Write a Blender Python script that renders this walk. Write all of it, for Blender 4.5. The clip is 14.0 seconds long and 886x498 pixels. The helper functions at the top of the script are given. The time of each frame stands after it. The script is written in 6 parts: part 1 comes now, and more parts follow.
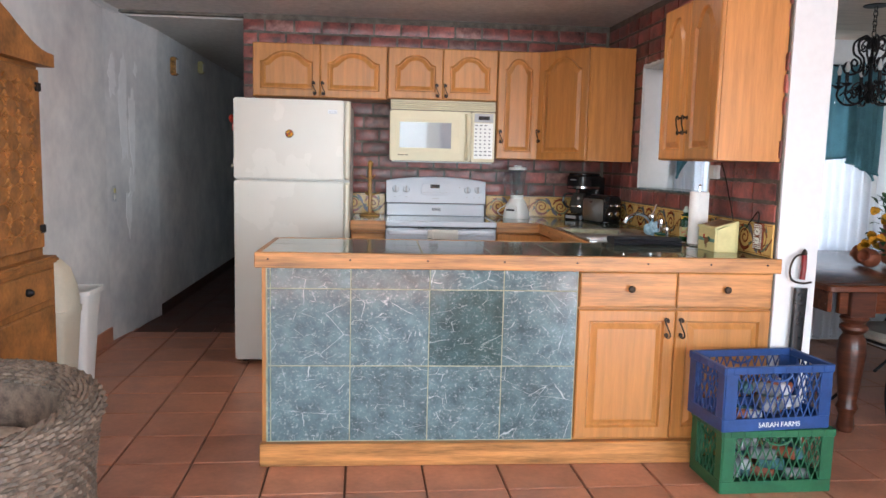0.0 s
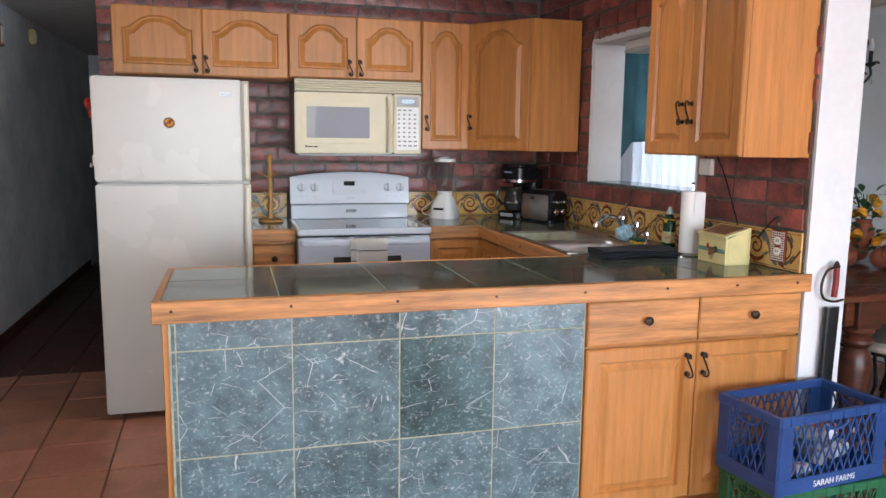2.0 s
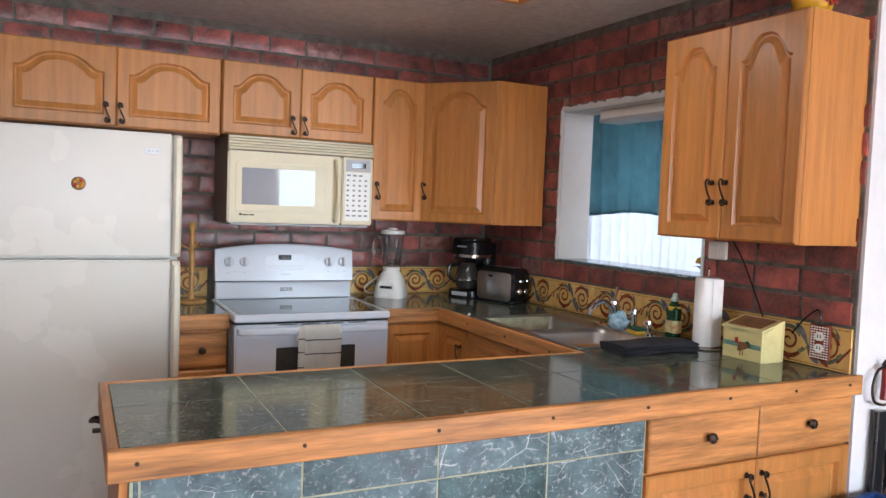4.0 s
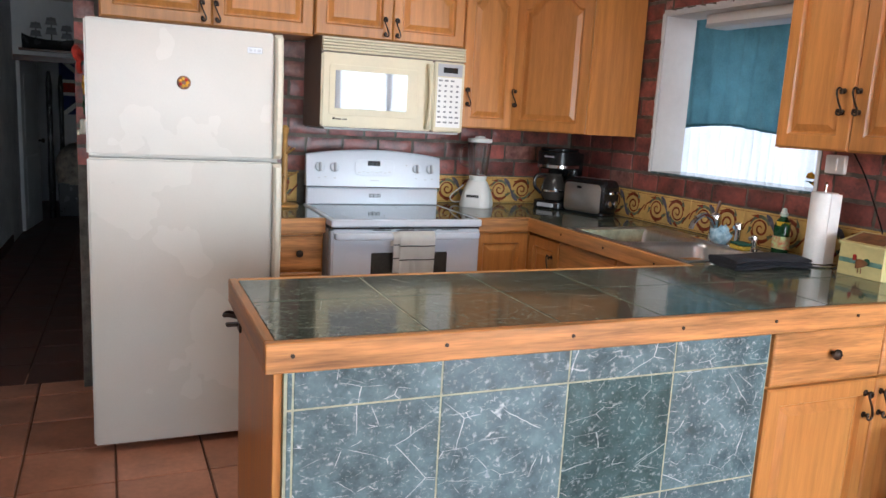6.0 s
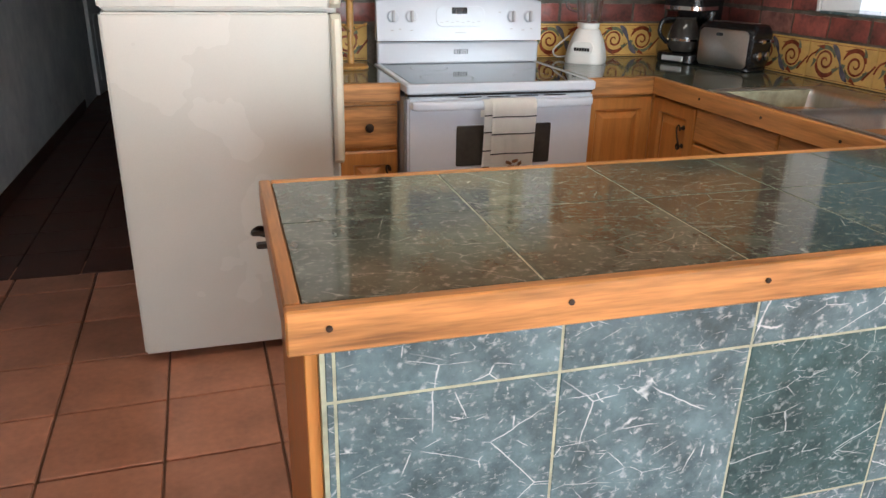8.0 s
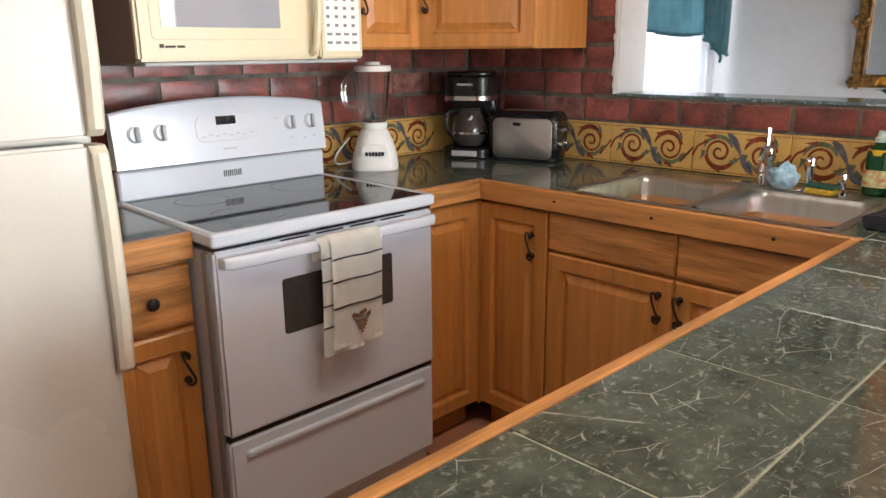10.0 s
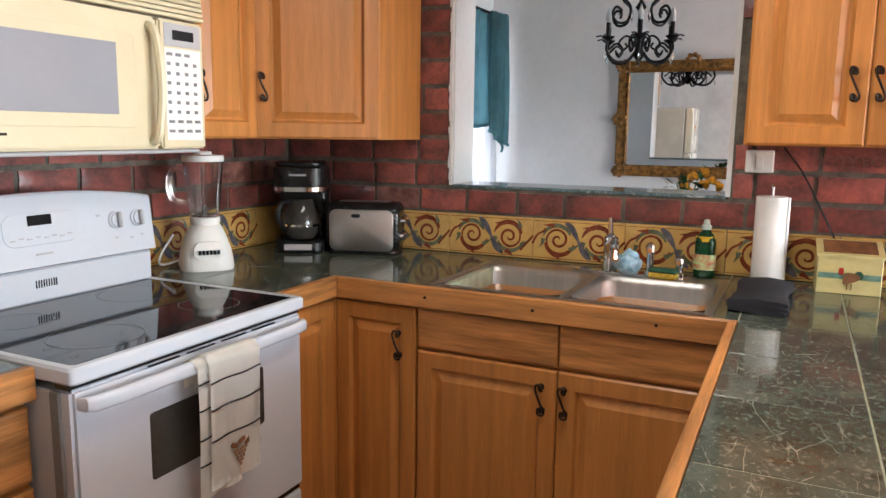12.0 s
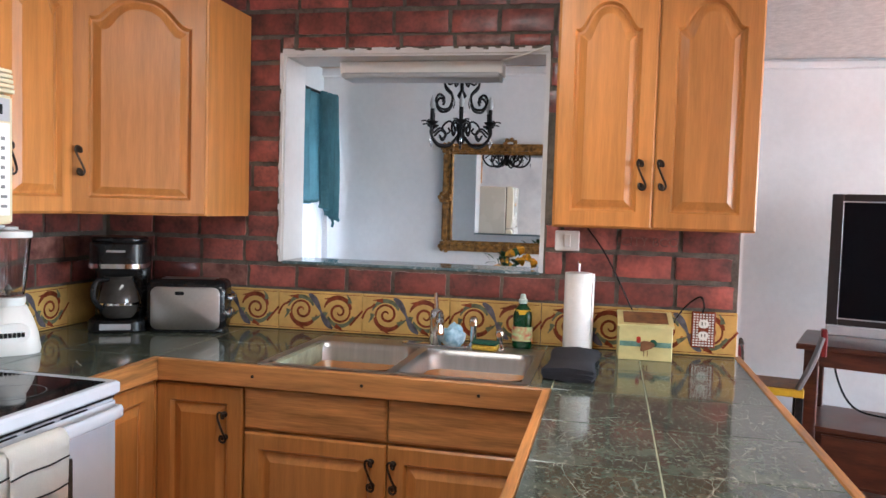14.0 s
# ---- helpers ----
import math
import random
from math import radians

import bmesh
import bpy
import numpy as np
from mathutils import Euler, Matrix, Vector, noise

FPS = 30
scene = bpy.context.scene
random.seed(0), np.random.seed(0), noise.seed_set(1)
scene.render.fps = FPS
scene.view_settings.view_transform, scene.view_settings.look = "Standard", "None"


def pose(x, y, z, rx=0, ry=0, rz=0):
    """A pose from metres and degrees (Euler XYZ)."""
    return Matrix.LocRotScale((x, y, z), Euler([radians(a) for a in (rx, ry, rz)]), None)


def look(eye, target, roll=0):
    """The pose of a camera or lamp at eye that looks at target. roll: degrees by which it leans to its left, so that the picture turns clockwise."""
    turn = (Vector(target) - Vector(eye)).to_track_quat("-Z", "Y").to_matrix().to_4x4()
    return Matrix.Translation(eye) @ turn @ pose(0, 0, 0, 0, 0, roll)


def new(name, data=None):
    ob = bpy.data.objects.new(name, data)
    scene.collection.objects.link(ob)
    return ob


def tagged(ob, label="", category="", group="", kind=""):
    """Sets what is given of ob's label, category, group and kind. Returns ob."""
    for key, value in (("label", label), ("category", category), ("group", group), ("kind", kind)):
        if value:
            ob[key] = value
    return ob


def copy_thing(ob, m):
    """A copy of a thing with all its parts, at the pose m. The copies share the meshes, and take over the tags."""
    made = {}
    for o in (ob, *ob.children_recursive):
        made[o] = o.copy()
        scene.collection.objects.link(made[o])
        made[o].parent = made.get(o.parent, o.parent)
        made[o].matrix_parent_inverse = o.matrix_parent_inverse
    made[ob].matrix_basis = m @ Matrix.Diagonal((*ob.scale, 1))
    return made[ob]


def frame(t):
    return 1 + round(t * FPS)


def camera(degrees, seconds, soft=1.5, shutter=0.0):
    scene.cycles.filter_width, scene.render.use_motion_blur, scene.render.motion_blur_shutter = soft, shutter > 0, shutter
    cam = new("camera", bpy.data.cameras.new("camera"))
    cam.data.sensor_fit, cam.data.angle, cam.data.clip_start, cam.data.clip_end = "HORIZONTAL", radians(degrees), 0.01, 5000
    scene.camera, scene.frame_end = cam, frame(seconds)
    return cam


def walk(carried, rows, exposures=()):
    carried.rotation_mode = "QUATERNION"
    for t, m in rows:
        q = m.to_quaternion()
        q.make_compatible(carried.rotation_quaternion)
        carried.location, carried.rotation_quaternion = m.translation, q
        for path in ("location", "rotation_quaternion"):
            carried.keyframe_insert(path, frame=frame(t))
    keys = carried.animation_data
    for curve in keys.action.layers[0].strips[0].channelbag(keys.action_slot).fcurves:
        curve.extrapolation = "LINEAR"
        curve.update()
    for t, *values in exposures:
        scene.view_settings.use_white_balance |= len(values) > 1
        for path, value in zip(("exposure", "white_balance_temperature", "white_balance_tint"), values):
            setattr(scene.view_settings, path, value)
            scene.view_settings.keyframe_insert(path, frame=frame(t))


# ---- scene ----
cam = camera(61.6, 14.0)
PATH = [
    (0, (0.315, -0.23, 1.377), (0.484, 1.75, 1.146), 1.4),
    (0.3, (0.239, -0.098, 1.441), (0.542, 1.87, 1.253), 1.8),
    (0.5, (0.211, -0.07, 1.468), (0.52, 1.898, 1.29), 2.1),
    (1, (0.205, 0.129, 1.444), (0.518, 2.092, 1.229), 1.8),
    (1.5, (0.16, 0.415, 1.453), (0.548, 2.358, 1.181), 1.5),
    (2, (0.018, 0.697, 1.457), (0.558, 2.602, 1.174), 0.7),
    (2.5, (-0.052, 0.939, 1.455), (0.63, 2.802, 1.199), 0.9),
    (2.7, (-0.059, 1.043, 1.465), (0.66, 2.895, 1.236), 1.1),
    (4.8, (-0.445, 1.45, 1.5), (0.475, 3.223, 1.405), 2.4),
    (5, (-0.466, 1.46, 1.496), (0.424, 3.248, 1.383), 2.6),
    (5.5, (-0.496, 1.487, 1.478), (0.331, 3.296, 1.274), 3.0),
    (6, (-0.485, 1.518, 1.457), (0.288, 3.33, 1.111), 3.2),
    (6.5, (-0.452, 1.576, 1.419), (0.279, 3.358, 0.882), 3.7),
    (7, (-0.321, 1.748, 1.386), (0.26, 3.509, 0.637), 2.7),
    (7.2, (-0.277, 1.811, 1.391), (0.229, 3.586, 0.62), 1.5),
    (9.3, (-0.337, 2.851, 1.417), (0.577, 4.54, 0.859), -0.9),
    (9.5, (-0.388, 2.962, 1.388), (0.68, 4.568, 0.86), -1.2),
    (10, (-0.47, 3.119, 1.414), (0.875, 4.504, 0.894), -0.5),
    (10.5, (-0.464, 3.268, 1.419), (1.005, 4.533, 0.928), 0.0),
    (11, (-0.468, 3.395, 1.437), (1.063, 4.609, 1.009), -0.1),
    (11.5, (-0.527, 3.495, 1.444), (1.146, 4.529, 1.082), 0.4),
    (12, (-0.588, 3.533, 1.444), (1.195, 4.383, 1.133), 0.8),
    (12.5, (-0.615, 3.533, 1.446), (1.241, 4.232, 1.188), 1.1),
    (13, (-0.626, 3.525, 1.451), (1.277, 4.105, 1.248), 1.3),
    (13.5, (-0.64, 3.516, 1.465), (1.293, 4.009, 1.315), 1.5),
    (14, (-0.641, 3.502, 1.466), (1.307, 3.941, 1.357), 1.7),
]
walk(cam, [(t, look(eye, target, roll)) for t, eye, target, roll in PATH],
     exposures=((0, 3.55, 6000, 10), (2.5, 3.45, 5850, 10), (5, 3.55, 5850, 10), (7, 3.74, 6050, 10), (9.5, 3.95, 6450, 10), (10.5, 4.1, 6450, 10), (12, 4.1, 6200, 10), (14, 4.22, 5750, 10)))

# ---- light ----
world = bpy.data.worlds.new("sky")
scene.world = world
world.use_nodes = True
sky = world.node_tree.nodes.new("ShaderNodeTexSky")
sky.sky_type, sky.sun_disc = "NISHITA", False
sky.sun_elevation, sky.sun_rotation = radians(50), radians(194)
world.node_tree.links.new(sky.outputs[0], world.node_tree.nodes["Background"].inputs[0])
world.node_tree.nodes["Background"].inputs[1].default_value = 0.05
sun = new("sun", bpy.data.lights.new("sun", "SUN"))
sun.data.energy, sun.data.angle, sun.data.color = 5.0, radians(0.5), (1, 0.95, 0.88)
sun.matrix_world = look((0, 0, 10), (-0.25, 1.0, 8.77))


def sky_panel(name, at, target, w, h, power, color=(0.86, 0.94, 1)):
    lamp = new(name, bpy.data.lights.new(name, "AREA"))
    lamp.data.shape, lamp.data.size, lamp.data.size_y = "RECTANGLE", w, h
    lamp.data.energy, lamp.data.color = power, color
    lamp.matrix_world = look(at, target)


sky_panel("window_light_south", (-0.1, -2.72, 1.5), (-0.1, 0, 1.45), 2.4, 1.4, 11, (0.80, 0.91, 1))
sky_panel("window_light_terrace", (3.3, -2.72, 1.2), (0.6, 0, 1.25), 1.7, 2.1, 21, (0.80, 0.91, 1))
sky_panel("window_light_dining", (3.5, 5.72, 1.45), (3.4, 3, 1.2), 1.3, 1.5, 2.5)
sky_panel("ceiling_fixture_light", (0.70, 3.87, 2.352), (0.70, 3.87, 0), 1.2, 0.4, 1.0, (1, 0.95, 0.86))

# ---- materials ----


def nodes_of(name):
    m = bpy.data.materials.new(name)
    m.use_nodes = True
    t = m.node_tree
    return m, t, t.nodes["Principled BSDF"]


def mat(name, color, rough=0.5, metal=0.0, vary=0.12, scale=6.0, grain=60.0, bump=0.1, stretch=(1, 1, 1), piece=0.0, trans=0.0, emit=0.0, coat=0.0, dark=None, ior=1.45):
    """A painted, stained or grained surface: two scales of noise, fine relief, and a shift from piece to piece."""
    m, t, b = nodes_of(name)
    N, L = t.nodes.new, t.links.new
    coord, mp = N("ShaderNodeTexCoord"), N("ShaderNodeMapping")
    mp.inputs["Scale"].default_value = stretch
    L(coord.outputs["Object"], mp.inputs[0])
    info = N("ShaderNodeObjectInfo")
    shift = N("ShaderNodeVectorMath")
    shift.operation = "MULTIPLY_ADD"
    shift.inputs[1].default_value = (7.3, 5.1, 9.7)
    L(info.outputs["Random"], shift.inputs[0])
    L(mp.outputs[0], shift.inputs[2])
    big, fine = N("ShaderNodeTexNoise"), N("ShaderNodeTexNoise")
    big.inputs["Scale"].default_value, fine.inputs["Scale"].default_value = scale, grain
    big.inputs["Detail"].default_value, fine.inputs["Detail"].default_value = 3, 4
    L(shift.outputs[0], big.inputs[0])
    L(shift.outputs[0], fine.inputs[0])
    add = N("ShaderNodeMath")
    add.operation = "MULTIPLY_ADD"
    add.inputs[1].default_value = 0.45
    L(fine.outputs[0], add.inputs[0])
    L(big.outputs[0], add.inputs[2])
    ramp = N("ShaderNodeValToRGB")
    c = Vector(color)
    lo = Vector(dark) if dark else c * (1 - 2 * vary)
    hi = c * (1 + vary)
    ramp.color_ramp.elements[0].position, ramp.color_ramp.elements[0].color = 0.45, (*lo, 1)
    ramp.color_ramp.elements[1].position, ramp.color_ramp.elements[1].color = 0.98, (*[min(v, 0.95) for v in hi], 1)
    L(add.outputs[0], ramp.inputs[0])
    out = ramp.outputs[0]
    if piece:
        hsv, rng = N("ShaderNodeHueSaturation"), N("ShaderNodeMapRange")
        rng.inputs[3].default_value, rng.inputs[4].default_value = 1 - piece, 1 + piece
        L(info.outputs["Random"], rng.inputs[0])
        L(rng.outputs[0], hsv.inputs["Value"])
        L(out, hsv.inputs["Color"])
        out = hsv.outputs[0]
    L(out, b.inputs["Base Color"])
    rr = N("ShaderNodeMapRange")
    rr.inputs[3].default_value, rr.inputs[4].default_value = rough * 0.8, min(1, rough * 1.25)
    L(big.outputs[0], rr.inputs[0])
    L(rr.outputs[0], b.inputs["Roughness"])
    b.inputs["Metallic"].default_value = metal
    b.inputs["IOR"].default_value = ior
    b.inputs["Transmission Weight"].default_value = trans
    b.inputs["Coat Weight"].default_value = coat
    if emit:
        L(out, b.inputs["Emission Color"])
        b.inputs["Emission Strength"].default_value = emit
    if bump:
        bp = N("ShaderNodeBump")
        bp.inputs["Strength"].default_value, bp.inputs["Distance"].default_value = bump, 0.004
        L(add.outputs[0], bp.inputs["Height"])
        L(bp.outputs[0], b.inputs["Normal"])
    return m


def marble(name, base, vein, rough):
    """Polished green stone: cloudy ground with fine pale crossing veins and pale flecks."""
    m, t, b = nodes_of(name)
    N, L = t.nodes.new, t.links.new
    coord, info, shift = N("ShaderNodeTexCoord"), N("ShaderNodeObjectInfo"), N("ShaderNodeVectorMath")
    shift.operation = "MULTIPLY_ADD"
    shift.inputs[1].default_value = (9.1, 4.7, 6.3)
    L(info.outputs["Random"], shift.inputs[0])
    L(coord.outputs["Object"], shift.inputs[2])
    cloud = N("ShaderNodeTexNoise")
    cloud.inputs["Scale"].default_value, cloud.inputs["Detail"].default_value, cloud.inputs["Roughness"].default_value = 11, 7, 0.7
    L(shift.outputs[0], cloud.inputs[0])
    ramp = N("ShaderNodeValToRGB")
    c = Vector(base)
    ramp.color_ramp.elements[0].position, ramp.color_ramp.elements[0].color = 0.34, (*(c * 0.5), 1)
    ramp.color_ramp.elements[1].position, ramp.color_ramp.elements[1].color = 0.75, (*(c * 1.5), 1)
    L(cloud.outputs[0], ramp.inputs[0])
    col = ramp.outputs[0]
    bend = N("ShaderNodeTexNoise")
    bend.inputs["Scale"].default_value, bend.inputs["Detail"].default_value = 22, 3
    L(shift.outputs[0], bend.inputs[0])
    warp = N("ShaderNodeVectorMath")
    warp.operation = "MULTIPLY_ADD"
    warp.inputs[1].default_value = (0.007, 0.007, 0.007)
    L(bend.outputs["Color"], warp.inputs[0])
    L(shift.outputs[0], warp.inputs[2])
    for turn, stretch, scale, width, lo, power in (((30, 50, 25), (1.0, 2.2, 1.4), 4, 0.006, 0.50, 0.75), ((-40, 35, -50), (1.0, 2.6, 2.0), 8, 0.011, 0.51, 0.7), ((20, -40, 60), (1.0, 3.2, 2.4), 15, 0.020, 0.57, 0.65), ((60, 10, -20), (1.0, 2.5, 2.5), 34, 0.045, 0.57, 0.32)):
        mp = N("ShaderNodeMapping")
        mp.inputs["Rotation"].default_value, mp.inputs["Scale"].default_value = [radians(v) for v in turn], stretch
        L(warp.outputs[0], mp.inputs[0])
        vn, gn = N("ShaderNodeTexVoronoi"), N("ShaderNodeTexNoise")
        vn.feature = "DISTANCE_TO_EDGE"
        vn.inputs["Scale"].default_value = scale
        gn.inputs["Scale"].default_value, gn.inputs["Detail"].default_value = scale * 1.7, 4
        L(mp.outputs[0], vn.inputs["Vector"])
        L(mp.outputs[0], gn.inputs[0])
        off, gate, mul = N("ShaderNodeMapRange"), N("ShaderNodeMapRange"), N("ShaderNodeMath")
        mul.operation = "MULTIPLY"
        off.inputs[1].default_value, off.inputs[2].default_value, off.inputs[3].default_value, off.inputs[4].default_value = width * 0.35, width, 1, 0
        L(vn.outputs["Distance"], off.inputs[0])
        gate.inputs[1].default_value, gate.inputs[2].default_value, gate.inputs[4].default_value = lo, lo + 0.10, power
        L(gn.outputs[0], gate.inputs[0])
        L(off.outputs[0], mul.inputs[0])
        L(gate.outputs[0], mul.inputs[1])
        mix = N("ShaderNodeMixRGB")
        mix.inputs[2].default_value = (*vein, 1)
        L(mul.outputs[0], mix.inputs[0])
        L(col, mix.inputs[1])
        col = mix.outputs[0]
    fl = N("ShaderNodeTexNoise")
    fl.inputs["Scale"].default_value, fl.inputs["Detail"].default_value = 75, 5
    L(shift.outputs[0], fl.inputs[0])
    fr = N("ShaderNodeMapRange")
    fr.inputs[1].default_value, fr.inputs[2].default_value, fr.inputs[4].default_value = 0.57, 0.74, 0.45
    L(fl.outputs[0], fr.inputs[0])
    mix = N("ShaderNodeMixRGB")
    mix.inputs[2].default_value = (*vein, 1)
    L(fr.outputs[0], mix.inputs[0])
    L(col, mix.inputs[1])
    hsv, rng = N("ShaderNodeHueSaturation"), N("ShaderNodeMapRange")
    rng.inputs[3].default_value, rng.inputs[4].default_value = 0.88, 1.1
    L(info.outputs["Random"], rng.inputs[0])
    L(rng.outputs[0], hsv.inputs["Value"])
    L(mix.outputs[0], hsv.inputs["Color"])
    L(hsv.outputs[0], b.inputs["Base Color"])
    rg = N("ShaderNodeMapRange")
    rg.inputs[3].default_value, rg.inputs[4].default_value = rough * 0.6, rough * 1.6
    L(cloud.outputs[0], rg.inputs[0])
    L(rg.outputs[0], b.inputs["Roughness"])
    bp = N("ShaderNodeBump")
    bp.inputs["Strength"].default_value, bp.inputs["Distance"].default_value = 0.08, 0.002
    L(cloud.outputs[0], bp.inputs["Height"])
    L(bp.outputs[0], b.inputs["Normal"])
    return m


def glass(name, color=(1, 1, 1), rough=0.02):
    m, t, b = nodes_of(name)
    b.inputs["Base Color"].default_value = (*color, 1)
    b.inputs["Transmission Weight"].default_value, b.inputs["Roughness"].default_value = 1, rough
    return m


OAK = (0.50, 0.208, 0.052)
oak = mat("oak_upright_grain", OAK, 0.32, vary=0.13, scale=4, grain=30, stretch=(9, 9, 0.6), piece=0.1, bump=0.06)
oak_x = mat("oak_long_grain", (0.47, 0.205, 0.06), 0.38, vary=0.32, scale=4, grain=24, stretch=(0.7, 10, 10), piece=0.08, bump=0.08)
oak_y = mat("oak_cross_grain", (0.47, 0.205, 0.06), 0.38, vary=0.24, scale=4, grain=24, stretch=(10, 0.7, 10), piece=0.08, bump=0.08)
dark_wood = mat("dark_stained_wood", (0.12, 0.034, 0.014), 0.25, vary=0.3, scale=5, grain=25, stretch=(1, 8, 8), bump=0.05)
pine = mat("antique_carved_pine", (0.36, 0.15, 0.04), 0.5, vary=0.3, scale=8, grain=50, bump=0.2)
brick_m = mat("glazed_red_brick", (0.26, 0.07, 0.054), 0.3, vary=0.45, scale=11, grain=70, piece=0.35, bump=0.55, dark=(0.065, 0.034, 0.032), coat=0.0)
brick_pale = mat("lime_stained_brick", (0.27, 0.13, 0.105), 0.35, vary=0.4, scale=20, grain=60, piece=0.25, bump=0.9, dark=(0.10, 0.03, 0.025))
mortar = mat("grey_mortar", (0.15, 0.13, 0.105), 0.8, vary=0.3, scale=18, grain=120, bump=0.8)
plaster = mat("white_plaster", (0.69, 0.69, 0.68), 0.75, vary=0.05, scale=2.2, grain=30, bump=0.35)
plaster_worn = mat("patched_plaster", (0.84, 0.83, 0.81), 0.8, vary=0.06, scale=2.4, grain=14, bump=0.4, dark=(0.62, 0.62, 0.63))
fresh_plaster = mat("fresh_plaster", (0.94, 0.94, 0.94), 0.85, vary=0.06, scale=9, grain=40, bump=0.4)
ceiling_m = mat("textured_ceiling", (0.60, 0.57, 0.53), 0.85, vary=0.1, scale=24, grain=90, bump=1.0)
planks_m = mat("plank_ceiling", (0.52, 0.45, 0.36), 0.7, vary=0.12, scale=4, grain=30, stretch=(1, 8, 1), bump=0.2)
terracotta = mat("saltillo_tile", (0.47, 0.205, 0.12), 0.32, vary=0.16, scale=5, grain=45, piece=0.14, bump=0.15)
grout_floor = mat("brown_grout", (0.20, 0.10, 0.06), 0.85, vary=0.2, grain=90)
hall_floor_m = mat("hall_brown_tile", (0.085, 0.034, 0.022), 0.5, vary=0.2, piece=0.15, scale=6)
green = marble("green_marble", (0.10, 0.155, 0.165), (0.58, 0.62, 0.62), 0.1)
green_dark = marble("dark_green_marble", (0.05, 0.095, 0.095), (0.42, 0.48, 0.47), 0.1)
green_top = marble("green_marble_worktop", (0.082, 0.096, 0.074), (0.40, 0.40, 0.33), 0.08)
grout = mat("olive_grout", (0.34, 0.35, 0.24), 0.7, vary=0.2, scale=20)
bisque = mat("bisque_enamel", (0.57, 0.54, 0.475), 0.26, vary=0.03, scale=3, grain=180, bump=0.06)
almond = mat("almond_plastic", (0.64, 0.57, 0.38), 0.35, vary=0.03, bump=0.02)
white_enamel = mat("white_enamel", (0.58, 0.61, 0.66), 0.15, vary=0.02, scale=3, bump=0.0)
white_plastic = mat("white_plastic", (0.78, 0.77, 0.73), 0.35, vary=0.03, bump=0.02)
cream = mat("cream_plastic", (0.66, 0.61, 0.48), 0.4, vary=0.05, bump=0.03)
black_glass = mat("black_ceramic_glass", (0.012, 0.012, 0.013), 0.05, vary=0.1, bump=0)
black = mat("black_plastic", (0.014, 0.014, 0.015), 0.25, vary=0.2, bump=0.04)
grey_plastic = mat("grey_plastic", (0.22, 0.22, 0.22), 0.5, vary=0.1)
mid_grey = mat("pale_grey_print", (0.42, 0.42, 0.43), 0.5, vary=0.05)
oven_window = mat("dark_oven_glass", (0.05, 0.045, 0.04), 0.06, vary=0.2, bump=0)
steel = mat("brushed_steel", (0.50, 0.49, 0.47), 0.34, metal=1.0, vary=0.08, scale=4, grain=80, stretch=(1, 14, 1), bump=0.02)
chrome = mat("chrome", (0.75, 0.75, 0.76), 0.07, metal=1.0, vary=0.03, bump=0)
bronze = mat("antique_bronze", (0.055, 0.038, 0.028), 0.42, metal=0.8, vary=0.3, scale=40, bump=0.1)
iron = mat("black_wrought_iron", (0.018, 0.016, 0.016), 0.45, metal=0.6, vary=0.3, scale=40, bump=0.1)
gold = mat("gilt_wood", (0.30, 0.145, 0.035), 0.42, metal=0.35, vary=0.4, scale=30, bump=0.4)
mirror_m = mat("mirror", (0.86, 0.88, 0.88), 0.01, metal=1.0, vary=0.0, bump=0)
mw_glass = mat("microwave_window", (0.30, 0.31, 0.34), 0.03, vary=0.03, bump=0)
clear = glass("clear_glass")
jar_glass = glass("pressed_jar_glass", (0.86, 0.9, 0.9), 0.06)
green_glass = mat("green_soap", (0.006, 0.06, 0.018), 0.06, vary=0.1, trans=0.2, bump=0)
yellow_tile = mat("yellow_glazed_tile", (0.60, 0.375, 0.115), 0.14, vary=0.12, scale=9, bump=0.06, piece=0.06)
rust = mat("rust_glaze", (0.22, 0.05, 0.022), 0.16, vary=0.25, scale=30, bump=0.02)
sage = mat("grey_green_glaze", (0.15, 0.16, 0.095), 0.16, vary=0.25, scale=30, bump=0.02)
slate_glaze = mat("slate_blue_glaze", (0.13, 0.12, 0.14), 0.16, vary=0.25, scale=30, bump=0.02)
teal = mat("teal_cloth", (0.12, 0.27, 0.31), 0.8, vary=0.2, scale=5, grain=160, trans=0.0, bump=0.1)
sheer = mat("white_sheer", (0.70, 0.71, 0.74), 0.8, vary=0.04, scale=6, grain=150, bump=0.1)
for cloth, depth in ((teal, 0.5), (sheer, 0.28)):
    tr = cloth.node_tree
    mixer, thin = tr.nodes.new("ShaderNodeMixShader"), tr.nodes.new("ShaderNodeBsdfTranslucent")
    mixer.inputs[0].default_value = depth
    bsdf = tr.nodes["Principled BSDF"]
    tr.links.new(bsdf.inputs["Base Color"].links[0].from_socket, thin.inputs[0])
    tr.links.new(bsdf.outputs[0], mixer.inputs[1])
    tr.links.new(thin.outputs[0], mixer.inputs[2])
    tr.links.new(mixer.outputs[0], tr.nodes["Material Output"].inputs[0])
blue_crate = mat("blue_crate_plastic", (0.02, 0.06, 0.20), 0.42, vary=0.15, scale=9, bump=0.06)
green_crate = mat("green_crate_plastic", (0.018, 0.11, 0.045), 0.45, vary=0.18, scale=9, bump=0.06)
wicker = mat("grey_brown_wicker", (0.17, 0.125, 0.09), 0.65, vary=0.35, scale=30, grain=140, bump=0.5)
floral = mat("floral_cushion", (0.42, 0.36, 0.28), 0.9, vary=0.5, scale=14, grain=30, bump=0.2, dark=(0.13, 0.10, 0.08))
